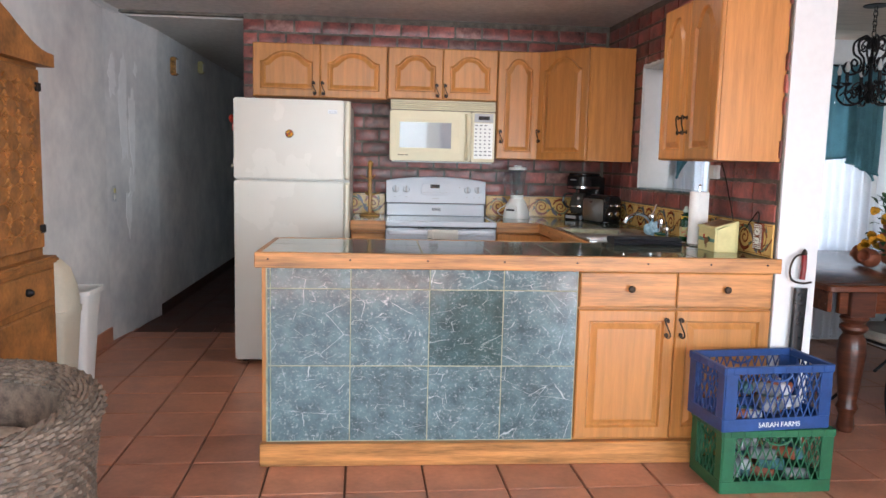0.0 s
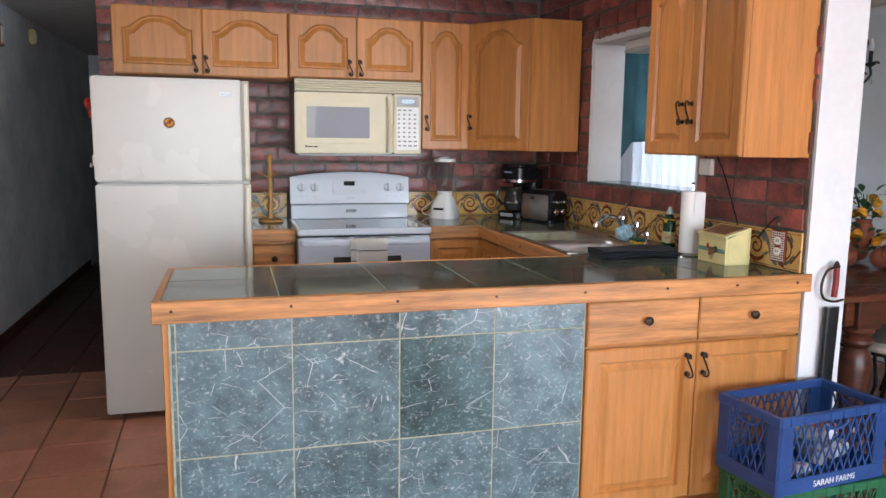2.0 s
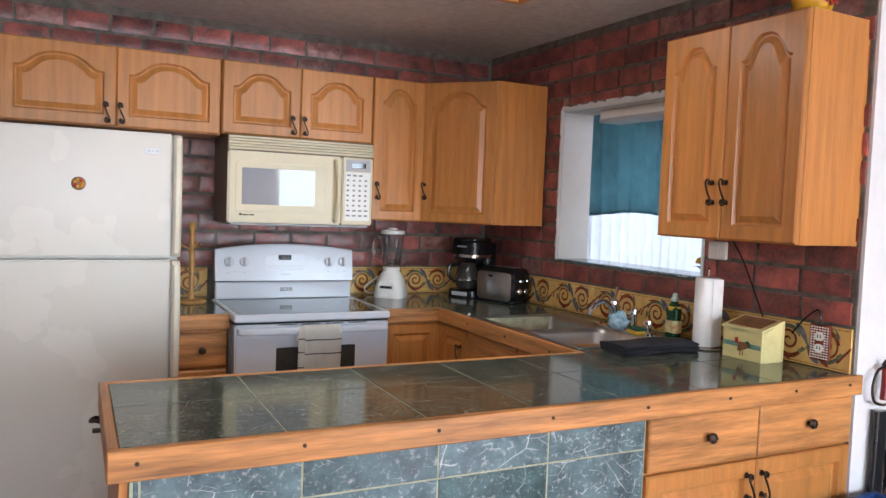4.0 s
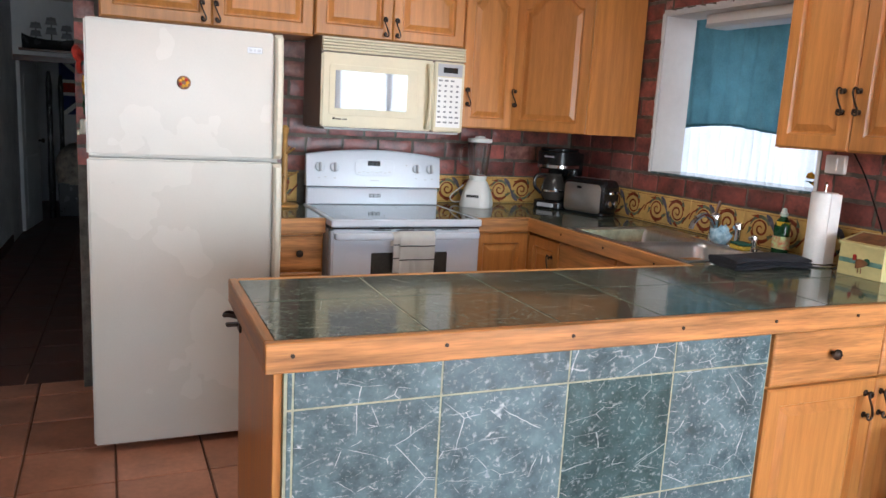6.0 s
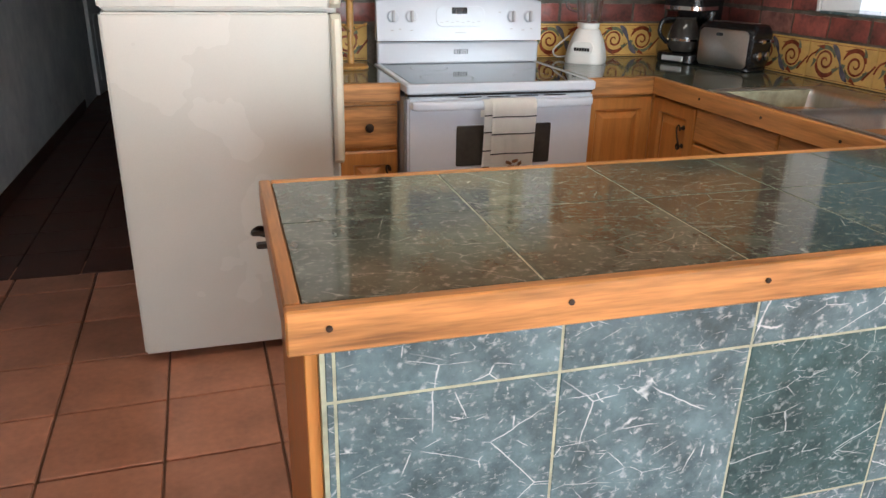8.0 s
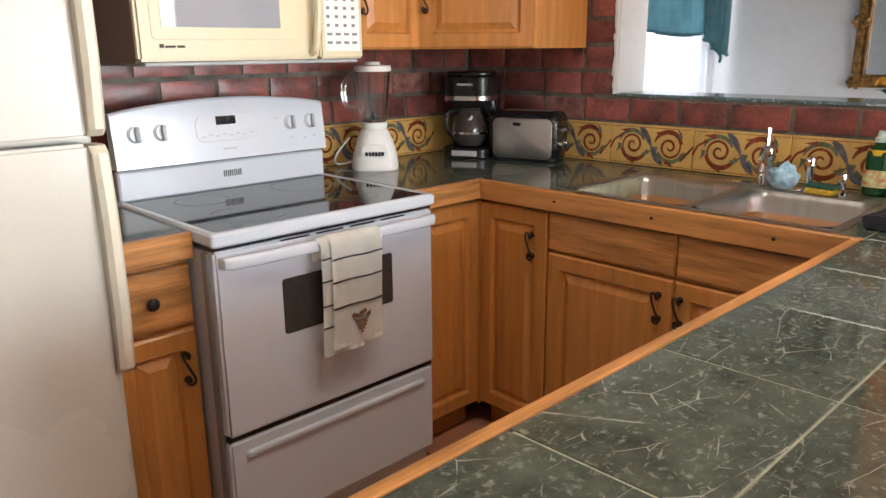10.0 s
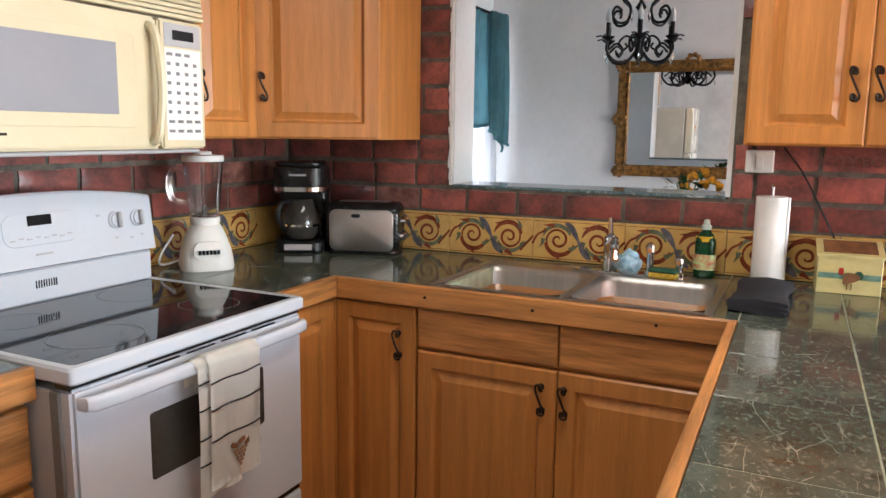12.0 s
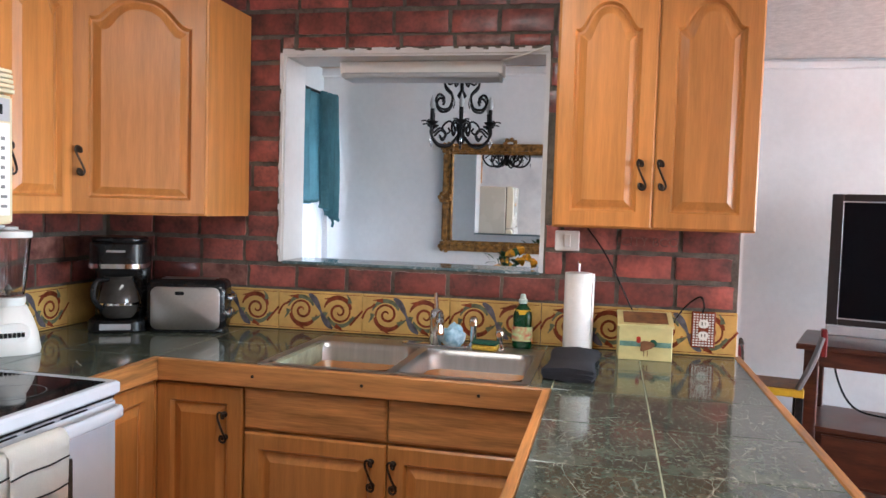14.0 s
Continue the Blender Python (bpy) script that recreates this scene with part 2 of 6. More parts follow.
beige_seat = mat("beige_upholstery", (0.36, 0.31, 0.25), 0.9, vary=0.1, scale=12, grain=200, bump=0.2)
paper = mat("paper_towel", (0.84, 0.83, 0.80), 0.9, vary=0.03, scale=30, grain=150, bump=0.3)
towel_w = mat("woven_towel", (0.90, 0.87, 0.80), 0.95, vary=0.05, scale=12, grain=300, bump=0.4)
towel_d = mat("charcoal_towel", (0.02, 0.02, 0.026), 0.95, vary=0.4, scale=20, grain=200, bump=0.9)
blue_cloth = mat("blue_check_cloth", (0.36, 0.50, 0.58), 0.9, vary=0.5, scale=45, grain=60, bump=0.4, dark=(0.1, 0.25, 0.36))
sponge_y = mat("yellow_sponge", (0.60, 0.42, 0.05), 0.9, vary=0.25, scale=90, bump=0.6)
sponge_g = mat("green_scourer", (0.02, 0.10, 0.06), 0.9, vary=0.25, scale=90, bump=0.6)
box_cream = mat("painted_cream_wood", (0.66, 0.58, 0.26), 0.45, vary=0.08, scale=10, bump=0.06)
box_brown = mat("painted_brown", (0.22, 0.10, 0.04), 0.5, vary=0.3, scale=22)
box_teal = mat("painted_blue_green", (0.16, 0.30, 0.24), 0.5, vary=0.3, scale=22)
red_lac = mat("red_grip", (0.20, 0.012, 0.012), 0.3, vary=0.2)
clay = mat("terracotta_pot", (0.30, 0.085, 0.04), 0.5, vary=0.2, scale=14, bump=0.15)
yellow_petal = mat("yellow_petals", (0.72, 0.34, 0.015), 0.6, vary=0.25, scale=30)
leaf_m = mat("artificial_leaf", (0.035, 0.09, 0.03), 0.5, vary=0.35, scale=20)
jug_y = mat("yellow_majolica", (0.62, 0.33, 0.02), 0.15, vary=0.15, scale=14)
pale_wood = mat("honey_turned_wood", (0.42, 0.22, 0.06), 0.35, vary=0.2, scale=8, bump=0.05)
bulb_m = mat("frosted_bulb", (0.8, 0.8, 0.78), 0.1, vary=0.02, trans=0.4, bump=0)
tube_cover = mat("fluorescent_diffuser", (0.46, 0.48, 0.50), 0.4, vary=0.03)
light_panel = mat("warm_light_diffuser", (0.95, 0.80, 0.50), 0.4, vary=0.05, emit=0.085)
dark_frame = mat("matt_dark_frame", (0.022, 0.014, 0.012), 0.65, vary=0.1)
screen = mat("television_screen", (0.006, 0.006, 0.008), 0.3, vary=0.1, bump=0, ior=1.12)
silver = mat("silver_plastic", (0.55, 0.56, 0.58), 0.3, metal=0.3, vary=0.05)
cherry = mat("cherry_wood", (0.085, 0.026, 0.013), 0.32, vary=0.3, scale=5, grain=25, stretch=(1, 1, 6), bump=0.05)
yellow_paint = mat("yellow_paint", (0.62, 0.38, 0.02), 0.4, vary=0.1)
red_cloth = mat("red_decoration", (0.42, 0.03, 0.015), 0.8, vary=0.3, scale=20)

# ---- mesh helpers ----


def finish(bm, smooth=0):
    bmesh.ops.recalc_face_normals(bm, faces=bm.faces[:])
    if smooth:
        for f in bm.faces:
            f.smooth = True
        for e in bm.edges:
            e.smooth = len(e.link_faces) == 2 and e.calc_face_angle(0) < radians(smooth)
    return bm


def part(name, bm, material, parent=None, label="", smooth=35, m=None):
    finish(bm, smooth)
    me = bpy.data.meshes.new(name)
    bm.to_mesh(me)
    bm.free()
    me.materials.append(material)
    ob = new(name, me)
    if parent:
        ob.parent = parent
    if m is not None:
        ob.matrix_basis = m
    if label:
        ob["label"] = label
    return ob


def thing(name, label, category, m=None, group="", kind=""):
    ob = new(name)
    if m is not None:
        ob.matrix_basis = m
    return tagged(ob, label, category, group, kind)


def box(x0, y0, z0, x1, y1, z1, bevel=0.0, bm=None, seg=1):
    own = bmesh.new()
    vs = [own.verts.new((x, y, z)) for x in (x0, x1) for y in (y0, y1) for z in (z0, z1)]
    for q in ((0, 1, 3, 2), (4, 6, 7, 5), (0, 4, 5, 1), (2, 3, 7, 6), (0, 2, 6, 4), (1, 5, 7, 3)):
        own.faces.new([vs[i] for i in q])
    if bevel:
        bmesh.ops.bevel(own, geom=own.edges[:], offset=bevel, segments=seg, affect="EDGES")
    if bm is None:
        return own
    join(bm, own)
    return bm


def join(bm, other, m=None):
    if m is not None:
        bmesh.ops.transform(other, matrix=m, verts=other.verts[:])
    table = {v: bm.verts.new(v.co) for v in other.verts}
    for f in other.faces:
        bm.faces.new([table[v] for v in f.verts])
    other.free()
    return bm


def rings(loops, bm=None, close=True, cap0=True, cap1=True):
    bm = bm or bmesh.new()
    made = [[bm.verts.new(p) for p in loop] for loop in loops]
    n = len(made[0])
    for a, b in zip(made, made[1:]):
        for i in range(n if close else n - 1):
            bm.faces.new((a[i], a[(i + 1) % n], b[(i + 1) % n], b[i]))
    if cap0:
        bm.faces.new(made[0])
    if cap1:
        bm.faces.new(made[-1])
    return bm


def lathe(profile, n=20, at=(0, 0, 0), bm=None, cap0=True, cap1=True):
    """Turned shape from (radius, height) pairs."""
    x, y, z = at
    return rings([[(x + r * math.cos(a), y + r * math.sin(a), z + h) for a in [2 * math.pi * i / n for i in range(n)]] for r, h in profile], bm, True, cap0, cap1)


def tube(points, r, n=8, bm=None, taper=None):
    pts = [Vector(p) for p in points]
    loops, side = [], None
    for i, p in enumerate(pts):
        d = (pts[min(i + 1, len(pts) - 1)] - pts[max(i - 1, 0)]).normalized()
        if side is None:
            side = d.orthogonal().normalized()
        side = (side - d * side.dot(d)).normalized()
        up = d.cross(side)
        rad = r if taper is None else r * taper(i / (len(pts) - 1))
        loops.append([p + rad * (math.cos(a) * side + math.sin(a) * up) for a in [2 * math.pi * k / n for k in range(n)]])
    return rings(loops, bm)


def spline(points, n=8):
    """Smooth curve through points."""
    p = [Vector(q) for q in points]
    p = [2 * p[0] - p[1]] + p + [2 * p[-1] - p[-2]]
    out = []
    for i in range(1, len(p) - 2):
        for k in range(n):
            t = k / n
            out.append(0.5 * (2 * p[i] + (p[i + 1] - p[i - 1]) * t + (2 * p[i - 1] - 5 * p[i] + 4 * p[i + 1] - p[i + 2]) * t * t + (3 * p[i] - p[i - 1] - 3 * p[i + 1] + p[i + 2]) * t ** 3))
    return out + [p[-2]]


def rounded(w, h, r, n=4, x=0.0, y=0.0):
    """Rounded rectangle centred on x, y, as (u, v) pairs."""
    out = []
    for cx, cy, a0 in ((w / 2 - r, h / 2 - r, 0), (-w / 2 + r, h / 2 - r, 90), (-w / 2 + r, -h / 2 + r, 180), (w / 2 - r, -h / 2 + r, 270)):
        for k in range(n + 1):
            a = radians(a0 + 90 * k / n)
            out.append((x + cx + r * math.cos(a), y + cy + r * math.sin(a)))
    return out


def piece(name, mesh, parent, m):
    ob = new(name, mesh)
    ob.parent = parent
    ob.matrix_basis = m
    return ob


def mesh_of(name, bm, material, smooth=0):
    finish(bm, smooth)
    me = bpy.data.meshes.new(name)
    bm.to_mesh(me)
    bm.free()
    me.materials.append(material)
    return me


# ---- plan ----
WALL_Y, CEIL, TOP, SKEW = 5.545, 2.445, 0.97, 1.84
CORNER = pose(2.055, WALL_Y, 0, 0, 0, SKEW)      # sink wall: x into the wall, -y away from the corner
FACE_SINK = -90 + SKEW


def sink_wall(s, d, z, turn=0.0):
    """A pose on the sink wall, s along it from the corner, d out of it, facing the room."""
    return CORNER @ pose(-d, -s, z, 0, 0, -90 + turn)


def wall_block(name, x0, y0, z0, x1, y1, z1, material, m=None, parent=None):
    return tagged(part(name, box(x0, y0, z0, x1, y1, z1), material, parent, m=m, smooth=0), kind="structure")


# floor slab, outer walls, ceilings
wall_block("floor", -2.6, -2.8, -0.12, 4.6, 13.6, -0.012, grout_floor)
floor_ob = bpy.data.objects["floor"]
tagged(floor_ob, "terracotta tile floor with brown grout lines", "floor")
tagged(wall_block("wall_west", -1.9, -2.8, -0.012, -1.66, 5.35, 2.7, plaster_worn), "white plaster wall with damp patched areas", "wall")
jog = [(-1.9, 5.35), (-1.66, 5.35), (-1.565, 6.3), (-1.565, 10.5), (-1.9, 10.5)]
tagged(part("wall_hall_west", rings([[(x, y, z) for x, y in jog] for z in (-0.012, 2.7)]), plaster_worn, smooth=0), "scuffed white plaster hallway wall", "wall", kind="structure")
wall_block("wall_hall_end", -1.565, 10.38, 1.85, -0.71, 10.5, 2.7, plaster)
wall_block("bedroom_wall_south", -2.6, 10.5, -0.012, -1.565, 10.6, 2.7, plaster)
wall_block("bedroom_wall_south", -0.71, 10.5, -0.012, 0.6, 10.6, 2.7, plaster)
wall_block("bedroom_wall_west", -2.7, 10.5, -0.012, -2.6, 13.6, 2.7, plaster)
wall_block("bedroom_wall_east", 0.6, 10.5, -0.012, 0.7, 13.6, 2.7, plaster)
wall_block("bedroom_wall_north", -2.6, 13.4, -0.012, 0.6, 13.6, 2.7, plaster)
wall_block("bedroom_ceiling", -2.7, 10.5, 2.42, 0.7, 13.6, 2.5, ceiling_m)
tagged(part("trim", box(-1.565, 10.36, 1.80, -0.71, 10.385, 1.86, 0.004), cherry), "dark stained door head", "trim", kind="structure")
wall_block("wall_hall_east", -0.71, WALL_Y + 0.2, -0.012, -0.55, 10.5, 2.7, plaster)
tagged(wall_block("wall_east", 4.33, -2.8, -0.012, 4.6, 5.85, 2.7, plaster), "plain off-white painted wall", "wall")
tagged(wall_block("ceiling", -1.9, -2.8, CEIL, 2.5, 5.72, CEIL + 0.12, ceiling_m), "white rough textured ceiling", "ceiling")
wall_block("ceiling_living", 2.5, -2.8, CEIL, 4.6, 3.03, CEIL + 0.12, ceiling_m)
wall_block("ceiling_dining", 2.5, 3.03, 2.42, 4.6, 5.85, 2.54, planks_m)
wall_block("ceiling_hall", -1.9, 5.72, 2.42, 0.2, 10.5, 2.5, ceiling_m)
# thin dark strip that draws the slot line at the hall ceiling
wall_block("hall_lintel", -1.66, 5.6, 2.425, -0.72, 5.66, CEIL, mortar)
# south wall with its windows
for n, (a, z0, b, z1) in enumerate(((-1.66, -0.012, -1.35, 2.7), (-1.35, -0.012, 1.4, 0.05), (-1.35, 2.2, 1.4, 2.7), (1.4, -0.012, 2.45, 2.7), (2.45, 2.25, 4.15, 2.7), (4.15, -0.012, 4.33, 2.7))):
    wall_block("wall_south_%d" % (n + 1), a, -2.8, z0, b, -2.6, z1, plaster)
for n, x in enumerate((-1.35, 0.0, 1.33)):
    tagged(part("window_bar", box(x, -2.66, 0.05, x + 0.07, -2.61, 2.2, 0.006), white_plastic), "white window mullion", "window", kind="structure")
tagged(part("terrace_door_bar", box(3.26, -2.66, 0, 3.34, -2.61, 2.25, 0.006), white_plastic), "white sliding door stile", "door", kind="structure")
# dining north wall with its window
for n, (a, z0, b, z1) in enumerate(((2.2, -0.012, 2.8, 2.7), (2.8, -0.012, 4.2, 0.7), (2.8, 2.15, 4.2, 2.7), (4.2, -0.012, 4.33, 2.7))):
    wall_block("wall_dining_north_%d" % (n + 1), a, 5.52, z0, b, 5.7, z1, plaster)
# brick walls: mortar core with the bricks on it
north = tagged(wall_block("wall_north", -0.72, WALL_Y + 0.006, -0.012, 2.3, WALL_Y + 0.2, 2.7, mortar), "red glazed brick wall with grey mortar", "wall")
OPEN_S0, OPEN_S1, OPEN_Z0, OPEN_Z1 = 0.77, 1.80, 1.238, 2.05
WALL_LEN, WALL_T = 2.49, 0.2
east = thing("wall_sink", "red glazed brick wall with an open pass-through to the dining room", "wall", CORNER, kind="structure")
for a, z0, b, z1 in ((0, -0.012, OPEN_S0, CEIL + 0.1), (OPEN_S1, -0.012, WALL_LEN, CEIL + 0.1), (OPEN_S0, -0.012, OPEN_S1, OPEN_Z0 - 0.008), (OPEN_S0, OPEN_Z1 + 0.008, OPEN_S1, CEIL + 0.1)):
    part("wall_core", box(0.006, -b, z0, WALL_T - 0.012, -a, z1), mortar, east, smooth=0)
    part("plaster_back", box(WALL_T - 0.012, -b, z0, WALL_T, -a, z1), plaster, east, smooth=0)
rev = bmesh.new()
box(0.002, -OPEN_S0 - 0.012, OPEN_Z0, WALL_T + 0.003, -OPEN_S0 + 0.004, OPEN_Z1, bm=rev)
box(0.002, -OPEN_S1 - 0.004, OPEN_Z0, WALL_T + 0.003, -OPEN_S1 + 0.012, OPEN_Z1, bm=rev)
box(0.002, -OPEN_S1 + 0.012, OPEN_Z1 - 0.012, WALL_T + 0.003, -OPEN_S0 - 0.012, OPEN_Z1 + 0.008, bm=rev)
part("reveal", rev, plaster, east, "white plastered reveal")
edge = bmesh.new()
for k in range(46):
    s = OPEN_S0 + (OPEN_S1 - OPEN_S0) * k / 46
    h = random.uniform(0.004, 0.02)
    box(-0.006, -s - 0.024, OPEN_Z1 - 0.004, 0.004, -s, OPEN_Z1 + h, bm=edge)
for k in range(36):
    z = OPEN_Z0 + (OPEN_Z1 - OPEN_Z0) * k / 36
    box(-0.006, -OPEN_S0 - 0.004, z, 0.004, -OPEN_S0 + random.uniform(0.003, 0.012), z + 0.024, bm=edge)
part("plaster_edge", edge, plaster, east, "rough white plaster edge", smooth=0)
part("sill_tile", box(-0.002, -OPEN_S1 + 0.01, OPEN_Z0 - 0.008, WALL_T + 0.02, -OPEN_S0 - 0.01, OPEN_Z0 + 0.004, 0.002), green, east, "glossy green tiled sill")
part("wall_end", box(0.012, -WALL_LEN - 0.012, -0.012, WALL_T + 0.01, -WALL_LEN, CEIL + 0.1), plaster, east, "white painted wall end", smooth=0)
# beam over the opening to the dining room, crown and base trims
tagged(part("beam", box(2.36, 3.02, 2.30, 4.33, 3.16, 2.42, 0.006), dark_wood), "dark stained wooden ceiling beam", "beam", kind="structure")
wall_block("wall_over_beam", 2.36, 3.04, 2.42, 4.33, 3.14, 2.6, plaster)
tagged(part("crown_trim", box(4.30, -2.6, 2.38, 4.33, 3.0, 2.43, 0.008), plaster), kind="structure")
tagged(part("crown_trim", box(4.30, 3.16, 2.36, 4.33, 5.52, 2.42, 0.008), plaster), kind="structure")
tagged(part("crown_trim", box(-1.66, 2.0, 2.40, -1.635, 5.6, CEIL, 0.008), plaster), kind="structure")
tagged(part("baseboard", box(-1.66, 1.0, 0, -1.645, 5.35, 0.11, 0.003), terracotta), "terracotta tile skirting", "skirting", kind="structure")
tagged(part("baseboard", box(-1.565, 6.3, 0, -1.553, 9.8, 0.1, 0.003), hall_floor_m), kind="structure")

patch_rng = random.Random(12)
JOG = pose(-1.66, 5.35, 0, 0, 0, -math.degrees(math.atan2(0.095, 0.95)))
for n, (py, pz, pw, ph) in enumerate(((0.30, 1.72, 0.085, 0.33), (0.44, 1.62, 0.07, 0.30), (0.12, 1.95, 0.07, 0.13), (0.42, 1.17, 0.055, 0.10), (0.36, 0.93, 0.045, 0.19), (0.52, 2.04, 0.03, 0.05))):
    ring_ = []
    for k in range(56):
        a = 2 * math.pi * k / 56
        v = Vector((math.cos(a) * 1.4, math.sin(a) * 1.4, n * 3.1))
        r = 1 + 0.55 * noise.noise(v) + 0.3 * noise.noise(v * 3.3) + patch_rng.uniform(-0.05, 0.05)
        ring_.append((py + pw * r * math.cos(a), pz + ph * r * math.sin(a)))
    part("plaster_patch", rings([[(-0.002, y, z) for y, z in ring_], [(0.0008 + 0.0003 * n, py + (y - py) * 0.93, pz + (z - pz) * 0.97) for y, z in ring_]]), fresh_plaster, bpy.data.objects["wall_hall_west"], "paler repaired plaster patch", smooth=0, m=JOG)
tagged(part("trim", box(1.437, 4.893, 0.1, 1.464, 4.92, 0.9, 0.001), oak), "oak corner filler strip", "trim", kind="structure")

# ---- cabinets ----


def arch_loop(w, h, inset, y, arch, flat=False):
    """Loop of a door panel; the top runs in a cathedral curve of that rise."""
    x0, x1, z0, z1 = inset, w - inset, inset, h - inset
    n = 20
    pts = [(x0, y, z0), (x1, y, z0)]
    for k in range(n + 1):
        u = 1 - 2 * k / n
        rise = 1 - min(1, abs(u) / 0.86) ** 2
        bump = 0.5 * rise + 0.5 * rise * rise * (3 - 2 * rise)
        drop = 0 if flat else arch * (1 - bump)
        pts.append(((x0 + x1) / 2 + u * (x1 - x0) / 2, y, z1 - drop))
    return pts


def door_mesh(w, h, arch=0.0, border=0.055, t=0.02):
    a = arch
    return rings([arch_loop(w, h, 0, t, a, True), arch_loop(w, h, 0, 0.005, a, True), arch_loop(w, h, 0.006, 0, a, True),
                  arch_loop(w, h, border - 0.004, 0, a), arch_loop(w, h, border, 0.006, a), arch_loop(w, h, border + 0.004, 0.0135, a), arch_loop(w, h, border + 0.010, 0.0135, a),
                  arch_loop(w, h, border + 0.034, 0.001, a)])


def drawer_mesh(w, h, t=0.02):
    def loop(i, y):
        return [(i, y, i), (w - i, y, i), (w - i, y, h - i), (i, y, h - i)]
    return rings([loop(0, t), loop(0, 0.006), loop(0.003, 0.002), loop(0.008, 0)])


def s_handle(parent, x, z, flip=1):
    """Wrought S pull, 96 mm, standing off the door."""
    f = flip
    # the two feet turn to point out of the door
    feet = bmesh.new()
    for zz, xx in ((0.036, 0.010 * f), (-0.036, 0.006 * f)):
        own = lathe([(0.010, 0), (0.010, 0.003), (0.005, 0.006), (0.005, 0.020)], 10)
        join(feet, own, pose(xx, 0, zz, 90))
    bm = tube(spline([(0.012 * f, -0.018, 0.030), (0.003 * f, -0.020, 0.028), (0.005 * f, -0.022, 0.041), (0.017 * f, -0.022, 0.046), (0.021 * f, -0.024, 0.032), (0.008 * f, -0.027, 0.0),
                      (-0.006 * f, -0.024, -0.032), (0.0, -0.022, -0.046), (0.013 * f, -0.022, -0.042), (0.013 * f, -0.020, -0.028), (0.004 * f, -0.018, -0.030)], 5), 0.0036, 7)
    join(bm, feet)
    part("handle", bm, bronze, parent, "antique bronze S-shaped pull", m=pose(x, 0, z))


def knob(parent, x, z):
    bm = lathe([(0.006, 0), (0.006, 0.012), (0.016, 0.016), (0.017, 0.022), (0.012, 0.027), (0.004, 0.029)], 14)
    for k in range(6):
        a = k * math.pi / 3
        join(bm, lathe([(0.004, 0), (0.003, 0.004)], 6), pose(0.011 * math.cos(a), 0.011 * math.sin(a), 0.024))
    part("knob", bm, bronze, parent, "antique bronze flower knob", m=pose(x, 0, z, 90))


def cabinet(name, label, m, w, h, d, fronts, group="kitchen cabinets", toe=0.0, body=True):
    """Oak box with fronts: (kind, x, z, w, h, arch, pull, pull x, pull z, flip)."""
    ob = thing(name, label, "cabinet", m, group)
    bm = box(0, 0.021, toe, w, d, h, 0.0015)
    if toe:
        box(0.002, 0.07, 0.0, w - 0.002, d, toe, bm=bm)
    part("body", bm, oak, ob, smooth=0)
    for kind, x, z, fw, fh, arch, pull, px, pz, flip in fronts:
        f = part("door" if kind == "door" else "drawer_front", door_mesh(fw, fh, arch) if kind == "door" else drawer_mesh(fw, fh), oak if kind == "door" else oak_x, ob, m=pose(x, 0, z), smooth=0)
        if pull == "s":
            s_handle(f, px, pz, flip)
        elif pull == "knob":
            knob(f, px, pz)
    return ob


def two_doors(w, h, arch, pz, gap=0.004):
    dw = w / 2 - gap
    return [("door", 0.003, 0.003, dw, h - 0.006, arch, "s", dw - 0.032, pz, -1), ("door", w / 2 + 0.001, 0.003, dw, h - 0.006, arch, "s", 0.028, pz, -1)]


UP_Y, UP_Z, UP_H = 5.212, 1.413, 0.777
cabinet("wall_cabinet", "honey oak cabinet with two arched doors above the refrigerator", pose(-0.6, UP_Y, 1.815), 0.948, 0.375, 0.333, two_doors(0.948, 0.375, 0.07, 0.062))
cabinet("wall_cabinet", "honey oak cabinet with two arched doors above the microwave", pose(0.352, UP_Y, 1.825), 0.795, 0.365, 0.333, two_doors(0.795, 0.365, 0.07, 0.062))
cabinet("wall_cabinet", "tall narrow honey oak cabinet with one arched door", pose(1.150, UP_Y, UP_Z), 0.31, UP_H, 0.333,
        [("door", 0.003, 0.003, 0.304, UP_H - 0.006, 0.07, "s", 0.035, 0.16, -1)])
cor = thing("corner_cabinet", "honey oak diagonal corner cabinet with one arched door", "cabinet", group="kitchen cabinets")
prism = [(1.463, UP_Y + 0.02), (1.752, 4.905), (2.062, 4.905), (2.05, WALL_Y), (1.463, WALL_Y)]
part("body", rings([[(x, y, UP_Z) for x, y in prism], [(x, y, UP_Z + UP_H) for x, y in prism]]), oak, cor, smooth=0)
dia = math.degrees(math.atan2(4.905 - UP_Y - 0.02, 1.752 - 1.463))
cd = part("door", door_mesh(0.425, UP_H - 0.006, 0.08), oak, cor, m=pose(1.463, UP_Y + 0.02, UP_Z + 0.003, 0, 0, dia) @ pose(0.002, -0.022, 0), smooth=0)
s_handle(cd, 0.034, 0.17, -1)
cabinet("wall_cabinet", "honey oak two-door cabinet beside the pass-through", pose(1.797, 3.692, 1.417, 0, 0, FACE_SINK), 0.63, 0.773, 0.33, two_doors(0.63, 0.773, 0.085, 0.17))
BASE_Y, BH = 4.896, 0.905
cabinet("base_cabinet", "narrow oak base cabinet with drawer beside the stove", pose(0.115, BASE_Y, 0), 0.232, BH, 0.62,
        [("drawer", 0.003, 0.725, 0.226, 0.16, 0, "knob", 0.113, 0.08, 1), ("door", 0.003, 0.11, 0.226, 0.60, 0, "s", 0.195, 0.50, -1)], toe=0.1)
